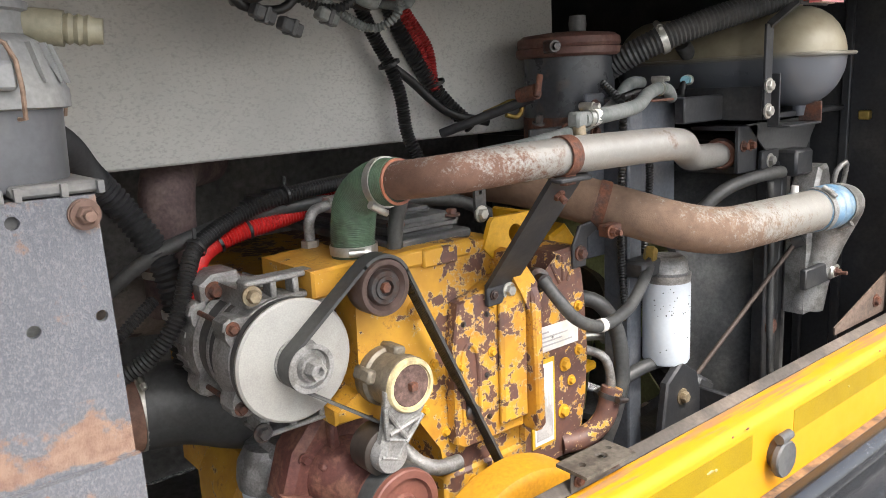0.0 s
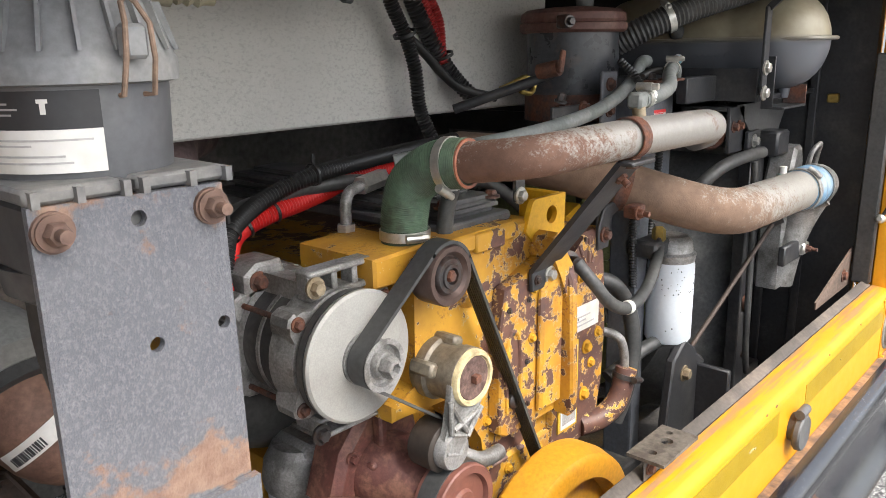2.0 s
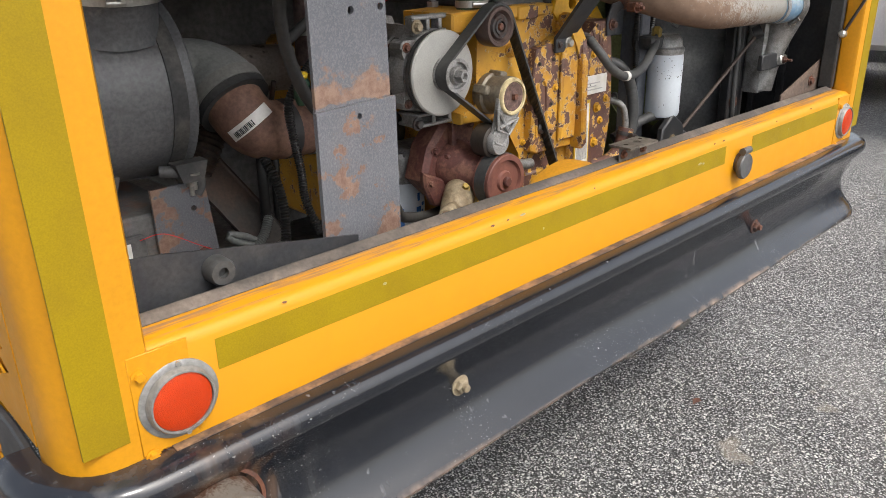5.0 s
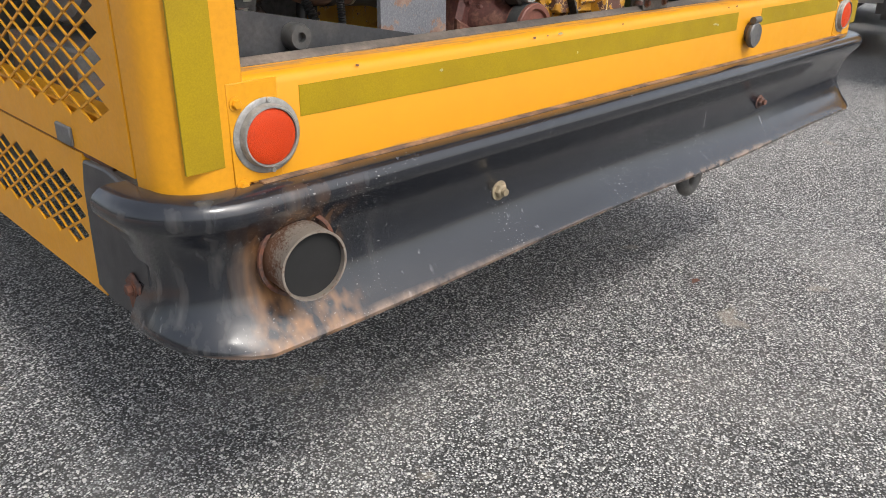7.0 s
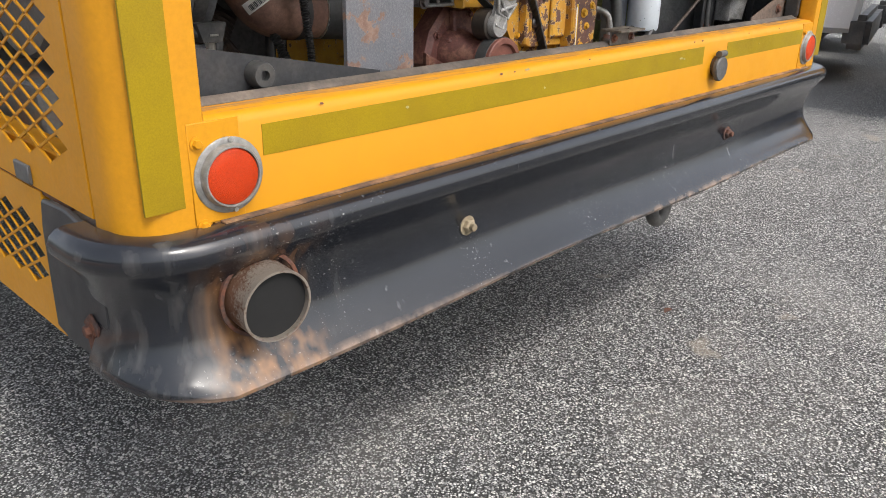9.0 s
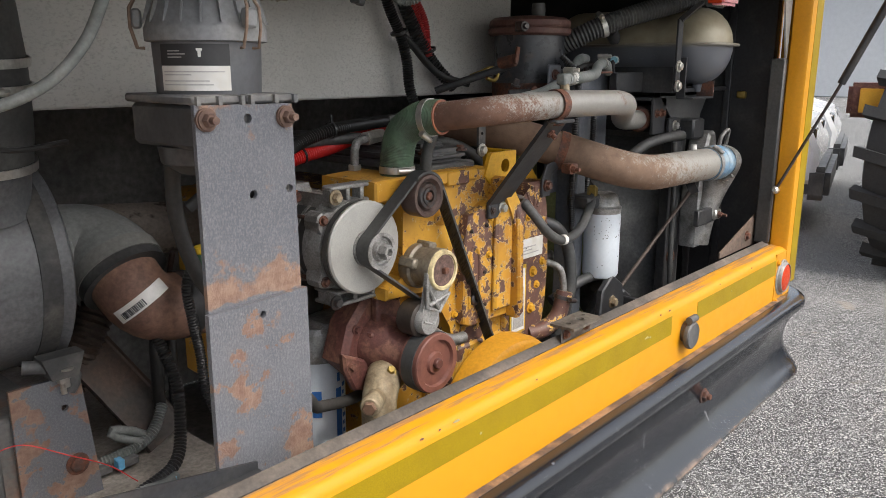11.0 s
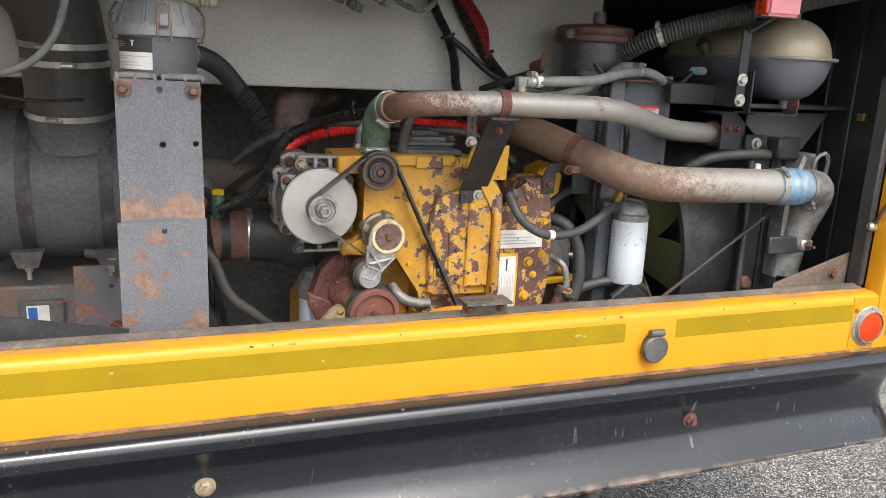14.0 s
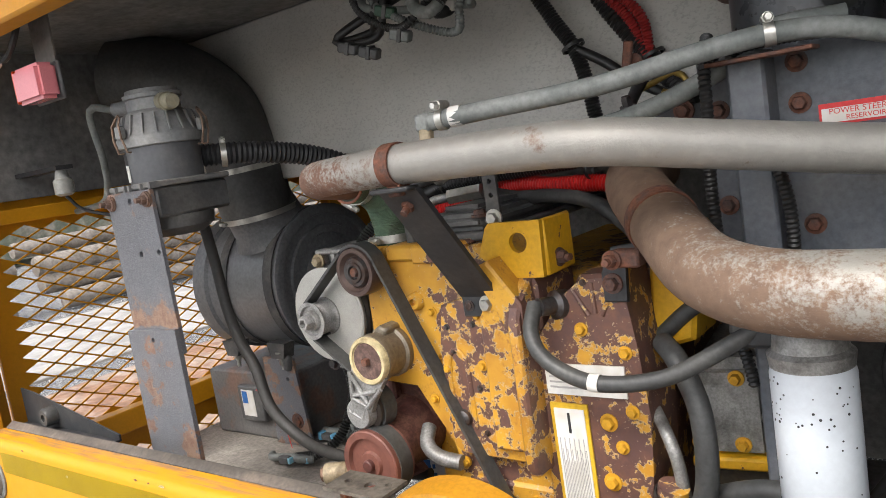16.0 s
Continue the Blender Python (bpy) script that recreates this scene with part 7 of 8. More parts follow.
# dipstick hook and its rusty bracket
dk = thing("hook_latch", (0.31, 0.5, 1.44), "brass coloured wire hook on a rusty steel arm", "hook")
part("hook", tube(B(), spline([(0.255, 0.53, 1.452), (0.29, 0.525, 1.462), (0.325, 0.52, 1.472), (0.345, 0.515, 1.455), (0.33, 0.515, 1.44), (0.305, 0.52, 1.446)]), 0.005, 10), brass, dk)
part("arm", tube(B(), [Vector((0.20, 0.60, 1.415)), Vector((0.31, 0.45, 1.478))], 0.0095, 12), black_frame, dk)
part("end_plate", box(B(), (0.290, 0.418, 1.480), (0.304, 0.425, 1.522), 0.002, pose(0, 0, 0, 0, 12)), rusty, dk)
part("end_boss", cyl(B(), (0.295, 0.47, 1.482), (0.300, 0.43, 1.490), 0.015, seg=16), rusty, dk)
sb = thing("loom_bracket", (0.31, 0.42, 1.38), "dark steel bracket with bolt beside the reservoir", "bracket")
part("plate", box(B(), (0.27, 0.42, 1.39), (0.40, 0.428, 1.42), 0.002), black_frame, sb)
part("bolt", hexbolt(B(), (0.37, 0.418, 1.412), (0, -1, 0), 0.010, 0.009), rusty, sb)
part("bolt", hexbolt(B(), (0.29, 0.418, 1.43), (0, -0.3, 1), 0.008, 0.014), dark_steel, sb)
sp = thing("gear_cover_bracket", (0.31, 0.35, 1.17), "black steel bracket on the gear cover", "bracket")
part("plate", prism(B(), [(0.266, 1.168), (0.266, 1.21), (0.285, 1.245), (0.335, 1.252), (0.335, 1.232), (0.302, 1.222), (0.302, 1.168)], 0.314, 0.322, 0.002), black_frame, sp)
part("bolt", hexbolt(B(), (0.283, 0.312, 1.195), (0, -1, 0), 0.010, 0.009), rusty, sp)

# white spin-on filter under the lower pipe
FX, FY = 0.53, 0.297
ff = thing("coolant_filter", (FX, FY, 0.92), "white spin-on filter with black specks of oil", "filter")
part("can", lathe(B(), (FX, FY, 0.922), (FX, FY, 1.098), [(0, 0.03), (0.02, 0.044), (0.06, 0.048), (0.95, 0.048), (1, 0.046)], 44), white_filter, ff)
part("head", lathe(B(), (FX, FY, 1.098), (FX, FY, 1.150), [(0, 0.047), (0.3, 0.049), (0.4, 0.043), (0.8, 0.04), (1, 0.03)], 32), cast_alu, ff, "dusty grey filter head")
part("head_arm", box(B(), (FX - 0.09, FY - 0.01, 1.115), (FX, FY + 0.06, 1.15), 0.006), black_frame, ff)
random.seed(8)
bm = B()
for i in range(46):
    a, z = radians(random.uniform(-175, -20)), random.choice((random.uniform(0.94, 1.09), random.uniform(1.03, 1.085)))
    d = Vector((math.cos(a), math.sin(a), 0))
    r = random.uniform(0.0006, 0.0018)
    cyl(bm, Vector((FX, FY, z)) + d * 0.0475, Vector((FX, FY, z)) + d * 0.0485, r, seg=7)
tagged(part("oil_speck", bm, label_black, ff), "fine black oil specks", kind="stuff")

# radiator with shroud, fan and frame
rad = thing("radiator", (0.95, 0.7, 0.55), "dark dusty radiator with a round fan shroud", "radiator")
part("core", box(B(), (0.97, 0.33, 0.58), (1.10, 1.30, 1.30), 0.006), dark_wall, rad)
bm = B()
FC = (0.80, 0.90)
rows = []
for i in range(73):
    a = 2 * math.pi * i / 72
    c, s = math.cos(a), math.sin(a)
    q = 1 / max(abs(c) / 0.47, abs(s) / 0.36)
    rows.append([bm.verts.new((x, FC[0] + r * c, FC[1] + r * s)) for x, r in ((0.835, 0.345), (0.835, 0.365), (0.87, 0.38), (0.91, min(q, 0.44)), (0.968, q), (0.968, q - 0.02), (0.86, 0.345))])
for p, q in zip(rows, rows[1:]):
    for k in range(7):
        bm.faces.new((p[k], p[(k + 1) % 7], q[(k + 1) % 7], q[k]))
part("shroud", bm, plain("dusty_dark_grey_shroud", (0.075, 0.077, 0.078), 0.6, fine=0.25, color2=(0.15, 0.15, 0.145), scale=10, lo=0.45, hi=0.75, bump=0.2), rad, "dusty grey fan shroud")
fan = part("fan_hub", cyl(B(), (0.84, *FC), (0.90, *FC), 0.09, seg=28), oily, rad)
for i in range(7):
    a = 2 * math.pi * i / 7 + 0.5
    bm = B()
    rr = []
    for r, tw in ((0.08, 40), (0.20, 30), (0.335, 22)):
        for s in (-1, 1):
            w = 0.06 + 0.1 * r
            t = radians(tw)
            for o in (-0.003, 0.003):
                loc = Vector((s * w * math.sin(t) * 0.45 + o, r * math.cos(a) - s * w * math.sin(a), r * math.sin(a) + s * w * math.cos(a)))
                rr.append(bm.verts.new(Vector((0.87, *FC)) + loc))
    for k in range(2):
        b = k * 4
        for f in ((0, 2, 6, 4), (1, 5, 7, 3), (0, 4, 5, 1), (2, 3, 7, 6)):
            bm.faces.new([rr[b + j] for j in f])
    part("fan_blade", bm, fan_green, fan, "olive plastic fan blade")
for y in (0.285,):
    part("side_frame", box(B(), (0.90, y, 0.58), (0.965, y + 0.03, 1.30), 0.003), black_frame, rad)
    part("side_frame", box(B(), (0.975, y + 0.005, 0.58), (1.0, y + 0.06, 1.30), 0.003), black_frame, rad)
part("rubber_mount", lathe(B(), (0.93, 0.284, 0.905), (0.93, 0.272, 0.905), [(0, 0.020), (0.6, 0.020), (1, 0.014), (1, 0)], 18), rusty, rad)
part("hole_plug", lathe(B(), (0.94, 0.284, 0.76), (0.94, 0.278, 0.76), [(0, 0.009), (1, 0.008)], 12), dark_steel, rad)
part("top_tank", box(B(), (0.93, 0.33, 1.28), (1.12, 1.3, 1.36), 0.015, seg=2), black_frame, rad)
hose([(0.885, 0.272, 1.26), (0.89, 0.266, 1.10), (0.888, 0.262, 0.95), (0.90, 0.262, 0.80), (0.93, 0.266, 0.72)], 0.008, rubber, "thin black hose down the radiator frame", "overflow_hose")
rod = thing("tie_rod", (0.78, 0.26, 0.85), "rusty steel tie rod running down from the radiator", "rod")
part("rod", tube(B(), [Vector((0.635, 0.30, 0.85)), Vector((0.93, 0.232, 1.114))], 0.0054, 12), plain("brown_black_rod", (0.075, 0.055, 0.045), 0.65, 0.2, fine=0.25), rod)
part("eye", lathe(B(), (0.935, 0.242, 1.118), (0.945, 0.222, 1.13), [(0, 0.020), (1, 0.020)], 20), black_frame, rod)
part("foot", box(B(), (0.60, 0.27, 0.80), (0.67, 0.33, 0.86), 0.008, pose(0, 0, 0, 0, 30)), black_frame, rod)
eb = thing("engine_mount_bracket", (0.50, 0.22, 0.80), "dirty dark engine mount bracket with bolts", "bracket")
part("plate", prism(B(), [(0.44, 0.70), (0.47, 0.90), (0.52, 0.935), (0.575, 0.90), (0.60, 0.82), (0.60, 0.70)], 0.25, 0.27, 0.004), black_frame, eb)
part("web", box(B(), (0.585, 0.18, 0.70), (0.60, 0.27, 0.86), 0.003), black_frame, eb)
part("bolt", hexbolt(B(), (0.52, 0.25, 0.86), (0, -1, 0), 0.012, 0.012), tan_cast, eb)
hose([(0.36, 0.34, 0.88), (0.45, 0.31, 0.92), (0.52, 0.30, 0.925), (0.60, 0.32, 0.90), (0.68, 0.40, 0.84)], 0.014, rubber, "black hose low beside the radiator", "coolant_hose")
gbx = thing("accessory_gearbox", (0.40, 0.55, 0.70), "oily grey casting with yellow paint remains", "casting")
part("case", box(B(), (0.315, 0.42, 0.90), (0.425, 0.70, 1.055), 0.018, pose(0, 0, 0, 0, 0, 8), 2), cast_alu, gbx)
part("lower_case", box(B(), (0.32, 0.43, 0.80), (0.43, 0.70, 0.905), 0.012, pose(0, 0, 0, 0, 0, 8)), oily, gbx)
part("parting_flange", box(B(), (0.308, 0.41, 0.893), (0.436, 0.71, 0.912), 0.004, pose(0, 0, 0, 0, 0, 8)), clean_engine_yellow, gbx, "yellow painted joint flange")
part("fitting", hexbolt(cyl(B(), (0.43, 0.44, 0.97), (0.475, 0.42, 0.965), 0.011, seg=14), (0.475, 0.42, 0.965), (0.9, -0.4, 0), 0.013, 0.012), zinc, gbx)
bolts(gbx, [(0.34, 0.412, 1.02), (0.40, 0.420, 1.03), (0.34, 0.414, 0.93), (0.40, 0.422, 0.93)], r=0.008, h=0.009, material=gold_bolt)
single("sensor_lead", tube(B(), spline([(0.55, 0.42, 0.86), (0.60, 0.43, 0.95), (0.585, 0.44, 1.05), (0.62, 0.46, 1.15)]), 0.006, 10), conduit, "thin black sensor lead behind the filter", "wire")

# pipe support and hose at the radiator corner
pb = thing("pipe_bracket", (0.85, 0.31, 1.27), "black steel channel bracket with rusty bolts", "bracket")
part("channel", box(B(), (0.795, 0.30, 1.285), (0.875, 0.31, 1.39), 0.002), black_frame, pb)
part("channel_side", box(B(), (0.795, 0.31, 1.38), (0.875, 0.42, 1.39), 0.002), black_frame, pb)
part("ear", box(B(), (0.87, 0.285, 1.285), (0.945, 0.295, 1.33), 0.002), black_frame, pb)
for x, y, z, m in ((0.815, 0.30, 1.345, rusty), (0.845, 0.30, 1.345, rusty), (0.905, 0.285, 1.306, zinc)):
    part("bolt", hexbolt(B(), (x, y, z), (0, -1, 0), 0.011 if m is zinc else 0.009, 0.010), m, pb)
part("corner_block", box(B(), (0.95, 0.245, 1.265), (1.03, 0.30, 1.325), 0.006), black_frame, pb)
hose([(0.66, 0.36, 1.16), (0.69, 0.33, 1.21), (0.74, 0.30, 1.255), (0.81, 0.285, 1.272), (0.90, 0.275, 1.278), (0.95, 0.28, 1.275)], 0.0145, rubber, "black rubber hose to the radiator corner", "coolant_hose")
vl = thing("bleed_valve", (0.835, 0.26, 1.245), "small pale plastic bleed valve on the pipe", "valve")
part("stem", cyl(B(), (0.835, 0.19, 1.24), (0.835, 0.19, 1.262), 0.008, seg=14), label_white, vl)
part("collar", cyl(B(), (0.835, 0.19, 1.236), (0.835, 0.19, 1.246), 0.012, seg=14), plain("dull_teal_fitting", (0.25, 0.38, 0.38), 0.5), vl)
part("funnel_shield", prism(B(), [(0.83, 1.392), (1.165, 1.392), (1.085, 1.29), (1.0, 1.275), (0.96, 1.29)], 0.30, 0.304), plain("dull_grey_shield", (0.09, 0.09, 0.09), 0.6, fine=0.2), pb)
part("wall_block", box(B(), (1.172, 0.185, 1.38), (1.189, 0.212, 1.402), 0.003), brass, pb)

# coolant tank on its shelf
tk = thing("coolant_tank", (0.95, 0.45, 1.40), "dusty cream coolant tank with a moulded seam", "tank")
TXX, TZZ = 0.945, 1.532
prof = []
for i in range(9):
    a = math.pi / 2 * i / 8
    prof.append(((1 - math.cos(a)) * 0.09 / 0.56, 0.108 * math.sin(a)))
prof += [(0.30, 0.1085), (0.32, 0.105), (0.34, 0.1085), (0.55, 0.1085), (0.57, 0.105), (0.59, 0.1085)]
for i in range(9):
    a = math.pi / 2 * (8 - i) / 8
    prof.append((1 - (1 - math.cos(a)) * 0.09 / 0.56, 0.108 * math.sin(a)))
# cream above the seam, turning dark blue-grey below it
m, (n, l, b, tex, ramp, mix, pos) = mat("dusty_tank_darker_below", (0.45, 0.42, 0.33), 0.38, fine=0.1)
sep = n.new("ShaderNodeSeparateXYZ")
l.new(pos, sep.inputs[0])
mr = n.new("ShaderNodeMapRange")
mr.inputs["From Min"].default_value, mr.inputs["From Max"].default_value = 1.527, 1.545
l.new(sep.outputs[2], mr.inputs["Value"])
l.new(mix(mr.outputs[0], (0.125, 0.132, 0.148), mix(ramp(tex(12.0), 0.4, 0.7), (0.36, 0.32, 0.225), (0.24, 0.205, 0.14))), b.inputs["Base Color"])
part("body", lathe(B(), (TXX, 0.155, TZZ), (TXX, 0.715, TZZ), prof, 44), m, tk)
bm = B()
pts = [Vector((TXX + (0.112) * math.cos(a) * (1 if abs(math.cos(a)) < 2 else 1), 0.435 + 0.283 * math.sin(a), 1.535)) for a in (2 * math.pi * i / 64 for i in range(65))]
pts = []
for i in range(65):
    a = 2 * math.pi * i / 64
    c, s = math.cos(a), math.sin(a)
    e = 0.35
    pts.append(Vector((TXX + 0.111 * (abs(c) ** e) * (1 if c >= 0 else -1), 0.435 + 0.284 * (abs(s) ** 0.75) * (1 if s >= 0 else -1), 1.536)))
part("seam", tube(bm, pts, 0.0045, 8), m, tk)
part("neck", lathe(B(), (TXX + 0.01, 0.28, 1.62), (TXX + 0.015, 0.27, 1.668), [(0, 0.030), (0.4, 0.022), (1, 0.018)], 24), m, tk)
part("drain_stub", cyl(B(), (TXX - 0.005, 0.24, 1.44), (TXX - 0.005, 0.24, 1.405), 0.018, 0.012, 18), m, tk)
part("filler_stub", cyl(B(), (0.845, 0.46, 1.55), (0.815, 0.46, 1.575), 0.018, seg=16), dark_plastic, tk)
text("COLD MIN", 0.022, Matrix.Translation((TXX - 0.1045, 0.36, 1.505)) @ Matrix.Rotation(radians(-90), 4, "Z") @ Matrix.Rotation(radians(78), 4, "X"), m, tk)
shf = thing("tank_shelf", (0.88, 0.4, 1.38), "black steel tank shelf with a strap bracket", "shelf")
part("beam", box(B(), (0.64, 0.335, 1.405), (0.80, 0.36, 1.46), 0.003), black_frame, shf)
part("tray", box(B(), (0.79, 0.24, 1.404), (1.165, 0.75, 1.416), 0.002), black_frame, shf)
part("tray_side", box(B(), (0.785, 0.245, 1.404), (0.792, 0.75, 1.475), 0.001), black_frame, shf)
part("strap", box(B(), (0.762, 0.226, 1.425), (0.790, 0.232, 1.60), 0.001), black_frame, shf)
part("strap_arm", tube(B(), [Vector((0.776, 0.229, 1.597)), Vector((0.862, 0.200, 1.655))], 0.009, 4), black_frame, shf)
part("angle", box(B(), (0.802, 0.215, 1.392), (0.807, 0.24, 1.50), 0.001), black_frame, shf)
part("angle_foot", box(B(), (0.802, 0.19, 1.388), (0.942, 0.24, 1.393), 0.001), black_frame, shf)
part("angle_lip", box(B(), (0.938, 0.19, 1.393), (0.942, 0.24, 1.435), 0.001), rusty, shf)
for z in (1.476, 1.424):
    part("bolt", hexbolt(B(), (0.776, 0.225, z), (0, -1, 0), 0.011, 0.008), zinc, shf)
part("bolt", hexbolt(B(), (0.868, 0.195, 1.655), (0.5, -1, 0), 0.013, 0.012), dark_steel, shf)
tank_hose = hose([(0.55, 0.52, 1.50), (0.58, 0.42, 1.555), (0.66, 0.34, 1.60), (0.80, 0.25, 1.645), (0.95, 0.18, 1.69), (1.15, 0.12, 1.74)], 0.026, rubber, "thick black corrugated hose over the tank", "corrugated_hose", 0.003, 0.009)
clamp(tank_hose, (0.62, 0.377, 1.580), (0.08, -0.08, 0.045), 0.0285, 0.014, (0, -0.5, 1))


# ---- marker lamps, hatch stays ----
def marker(c, name="marker_lamp"):
    x, y, z = c
    t = thing(name, (x, y, z), "faded red marker lamp on a grey hanger plate", "lamp", "marker lamps")
    part("lens", box(B(), (x - 0.050, y - 0.034, z - 0.033), (x + 0.050, y + 0.005, z + 0.033), 0.007, seg=2), lens_clear, t, "pink faded ribbed lens")
    part("end_lens", box(B(), (x - 0.056, y - 0.030, z - 0.029), (x - 0.049, y + 0.006, z + 0.033), 0.002), lens_red, t)
    part("base", box(B(), (x - 0.054, y + 0.005, z - 0.035), (x + 0.054, y + 0.013, z + 0.035), 0.003), dark_plastic, t)
    part("hanger", box(B(), (x - 0.036, y + 0.013, z - 0.02), (x + 0.036, y + 0.017, 1.80)), plain("dull_galvanised", (0.22, 0.21, 0.2), 0.5, 0.5), t)
    for dz in (-0.014, 0.0, 0.014):
        part("screw", cyl(B(), (x - 0.056, y - 0.012, z + dz), (x - 0.0575, y - 0.012, z + dz), 0.004, seg=8), label_black, t)
    return t


mk = marker((0.755, 0.12, 1.66))
copy_thing(mk, Matrix.Translation((-0.715, 0.10, 1.647)))
gs = thing("gas_strut", (1.11, 0.05, 1.1), "thin dark hatch gas strut with ball end", "gas strut")
part("rod", tube(B(), [Vector((1.111, 0.045, 1.117)), Vector((1.118, -0.10, 1.43))], 0.0045, 10), dark_steel, gs)
part("cylinder", tube(B(), [Vector((1.118, -0.10, 1.43)), Vector((1.13, -0.425, 2.19))], 0.011, 14), black_frame, gs)
part("ball_end", lathe(B(), (1.125, 0.045, 1.112), (1.095, 0.045, 1.118), [(0, 0.006), (0.3, 0.011), (0.8, 0.011), (1, 0.006)], 14), zinc, gs)
sg = thing("edge_seal", (1.118, 0.06, 0.95), "black rubber edge seal up the opening", "seal")
part("strip", box(B(), (1.106, 0.052, 0.95), (1.127, 0.095, 1.50), 0.004), rubber, sg)
hatch_loom = hose([(0.95, 0.04, 1.79), (1.03, 0.03, 1.755), (1.10, 0.01, 1.75), (1.16, -0.05, 1.80)], 0.016, rubber, "black wire loom running to the hatch hinge", "wire_loom", 0.003, 0.01, "wire loom")
sn = thing("fuel_bulb", (-1.02, 0.25, 1.44), "small glass bowl sensor hanging from a bracket", "sensor")
part("bowl", lathe(B(), (-1.02, 0.25, 1.44), (-1.02, 0.25, 1.50), [(0, 0.012), (0.1, 0.022), (0.6, 0.022), (0.7, 0.016), (1, 0.012)], 20), plain("dusty_bowl", (0.3, 0.3, 0.28), 0.25), sn)
part("wire", tube(B(), spline([(-1.02, 0.25, 1.44), (-1.0, 0.28, 1.40), (-0.9, 0.34, 1.37), (-0.80, 0.40, 1.37)]), 0.004, 8), conduit, sn)
part("bracket", box(B(), (-1.21, 0.23, 1.50), (-1.0, 0.27, 1.51)), black_frame, sn)
part("side_rail", box(B(), (-1.236, 0.12, 1.395), (-1.20, 1.28, 1.43), 0.003), body_yellow, bus)
part("side_rail", box(B(), (-1.236, 0.12, 0.80), (-1.19, 1.28, 0.86), 0.003), body_yellow, bus)
hm = thing("header_lamp", (-0.8, 0.05, 1.68), "small pale lamp socket on the header", "lamp")
part("socket", lathe(B(), (-0.80, 0.06, 1.715), (-0.80, -0.0, 1.70), [(0, 0.025), (0.5, 0.028), (1, 0.02)], 20), label_white, hm)
part("stem", cyl(B(), (-0.80, 0.05, 1.715), (-0.80, 0.05, 1.80), 0.012, seg=12), black_frame, hm)
part("wire", tube(B(), spline([(-0.80, 0.05, 1.72), (-0.76, 0.06, 1.70), (-0.72, 0.07, 1.74), (-0.70, 0.08, 1.80)]), 0.006, 8), conduit, hm)

# ---- yard round about ----
def wheel(parent, c, r, w, axis, rim, lugs=0):
    c, axis = Vector(c), Vector(axis).normalized()
    t = part("tyre", lathe(B(), c - axis * w / 2, c + axis * w / 2, [(0, r * 0.58), (0.02, r * 0.85), (0.1, r * 0.97), (0.3, r), (0.7, r), (0.9, r * 0.97), (0.98, r * 0.85), (1, r * 0.58)], 48), blade_tyre, parent)
    if lugs:
        d, u, v = axes(axis)
        bm = B()
        for i in range(lugs):
            a = 2 * math.pi * i / lugs
            for s in (-1, 1):
                rad = u * math.cos(a + s * 0.07) + v * math.sin(a + s * 0.07)
                tan = d.cross(rad)
                o = c + rad * (r * 0.995) + axis * s * w * 0.26
                q = [o + axis * (s * i1 * w * 0.25) + tan * (i2 * r * 0.045 + s * i1 * 0.03) + rad * (i3 * r * 0.05) for i1 in (-1, 1) for i2 in (-1, 1) for i3 in (-1, 1)]
                vs = [bm.verts.new(k) for k in q]
                for f in ((0, 1, 3, 2), (4, 6, 7, 5), (0, 4, 5, 1), (2, 3, 7, 6), (0, 2, 6, 4), (1, 5, 7, 3)):
                    bm.faces.new([vs[k] for k in f])
        part("tread_lug", bm, blade_tyre, t)
    part("rim", lathe(B(), c - axis * w * 0.42, c + axis * w * 0.42, [(0, r * 0.57), (0.05, r * 0.6), (0.12, r * 0.5), (0.2, r * 0.2), (0.8, r * 0.2), (0.9, r * 0.5), (0.95, r * 0.6), (1, r * 0.57)], 36), rim, t)


ld = thing("wheel_loader", (6.6, -0.5, 0), "faded yellow wheel loader parked on the asphalt", "wheel loader")
ax = Vector((-0.15, -0.99, 0)).normalized()
lx = Vector((0.97, 0.245, 0)).normalized()
f0 = Vector((5.42, 0.27, 0.82))
wheel(ld, f0, 0.82, 0.55, ax, rust_paint, 18)
wheel(ld, f0 + Vector((0.55, -2.2, 0)), 0.82, 0.55, ax, rust_paint, 18)
wheel(ld, f0 + lx * 3.0 + Vector((0, -0.35, 0)), 0.82, 0.55, ax, rust_paint, 18)
wheel(ld, f0 + lx * 3.0 + Vector((0.55, -2.4, 0)), 0.82, 0.55, ax, rust_paint, 18)
rot = pose(0, 0, 0, 0, 0, math.degrees(math.atan2(lx.y, lx.x)))


def lbox(name, a, b, m, bev=0.05, par=None):
    bm = box(B(), a, b, bev, None, 2)
    bmesh.ops.transform(bm, matrix=Matrix.Translation((f0.x, f0.y, 0)) @ rot, verts=bm.verts)
    return part(name, bm, m, par or ld)


lbox("frame", (-0.3, -1.9, 0.75), (4.2, -0.5, 1.25), loader_yellow)
lbox("hood", (1.6, -1.9, 1.25), (4.2, -0.5, 2.1), loader_yellow, 0.12)
cab = lbox("cab", (0.5, -1.8, 1.3), (1.6, -0.55, 2.9), loader_yellow, 0.08)
lbox("cab_glass", (0.6, -0.552, 1.9), (1.5, -0.545, 2.75), glass_dark, 0.0, cab)
lbox("step", (0.05, 0.34, 1.10), (0.45, 0.66, 1.36), rust_paint, 0.03)
lbox("step_plate", (0.02, 0.42, 1.14), (0.05, 0.58, 1.32), loader_yellow, 0.005)
lbox("step_arm", (0.20, -0.6, 1.28), (0.36, 0.36, 1.36), loader_yellow, 0.02)
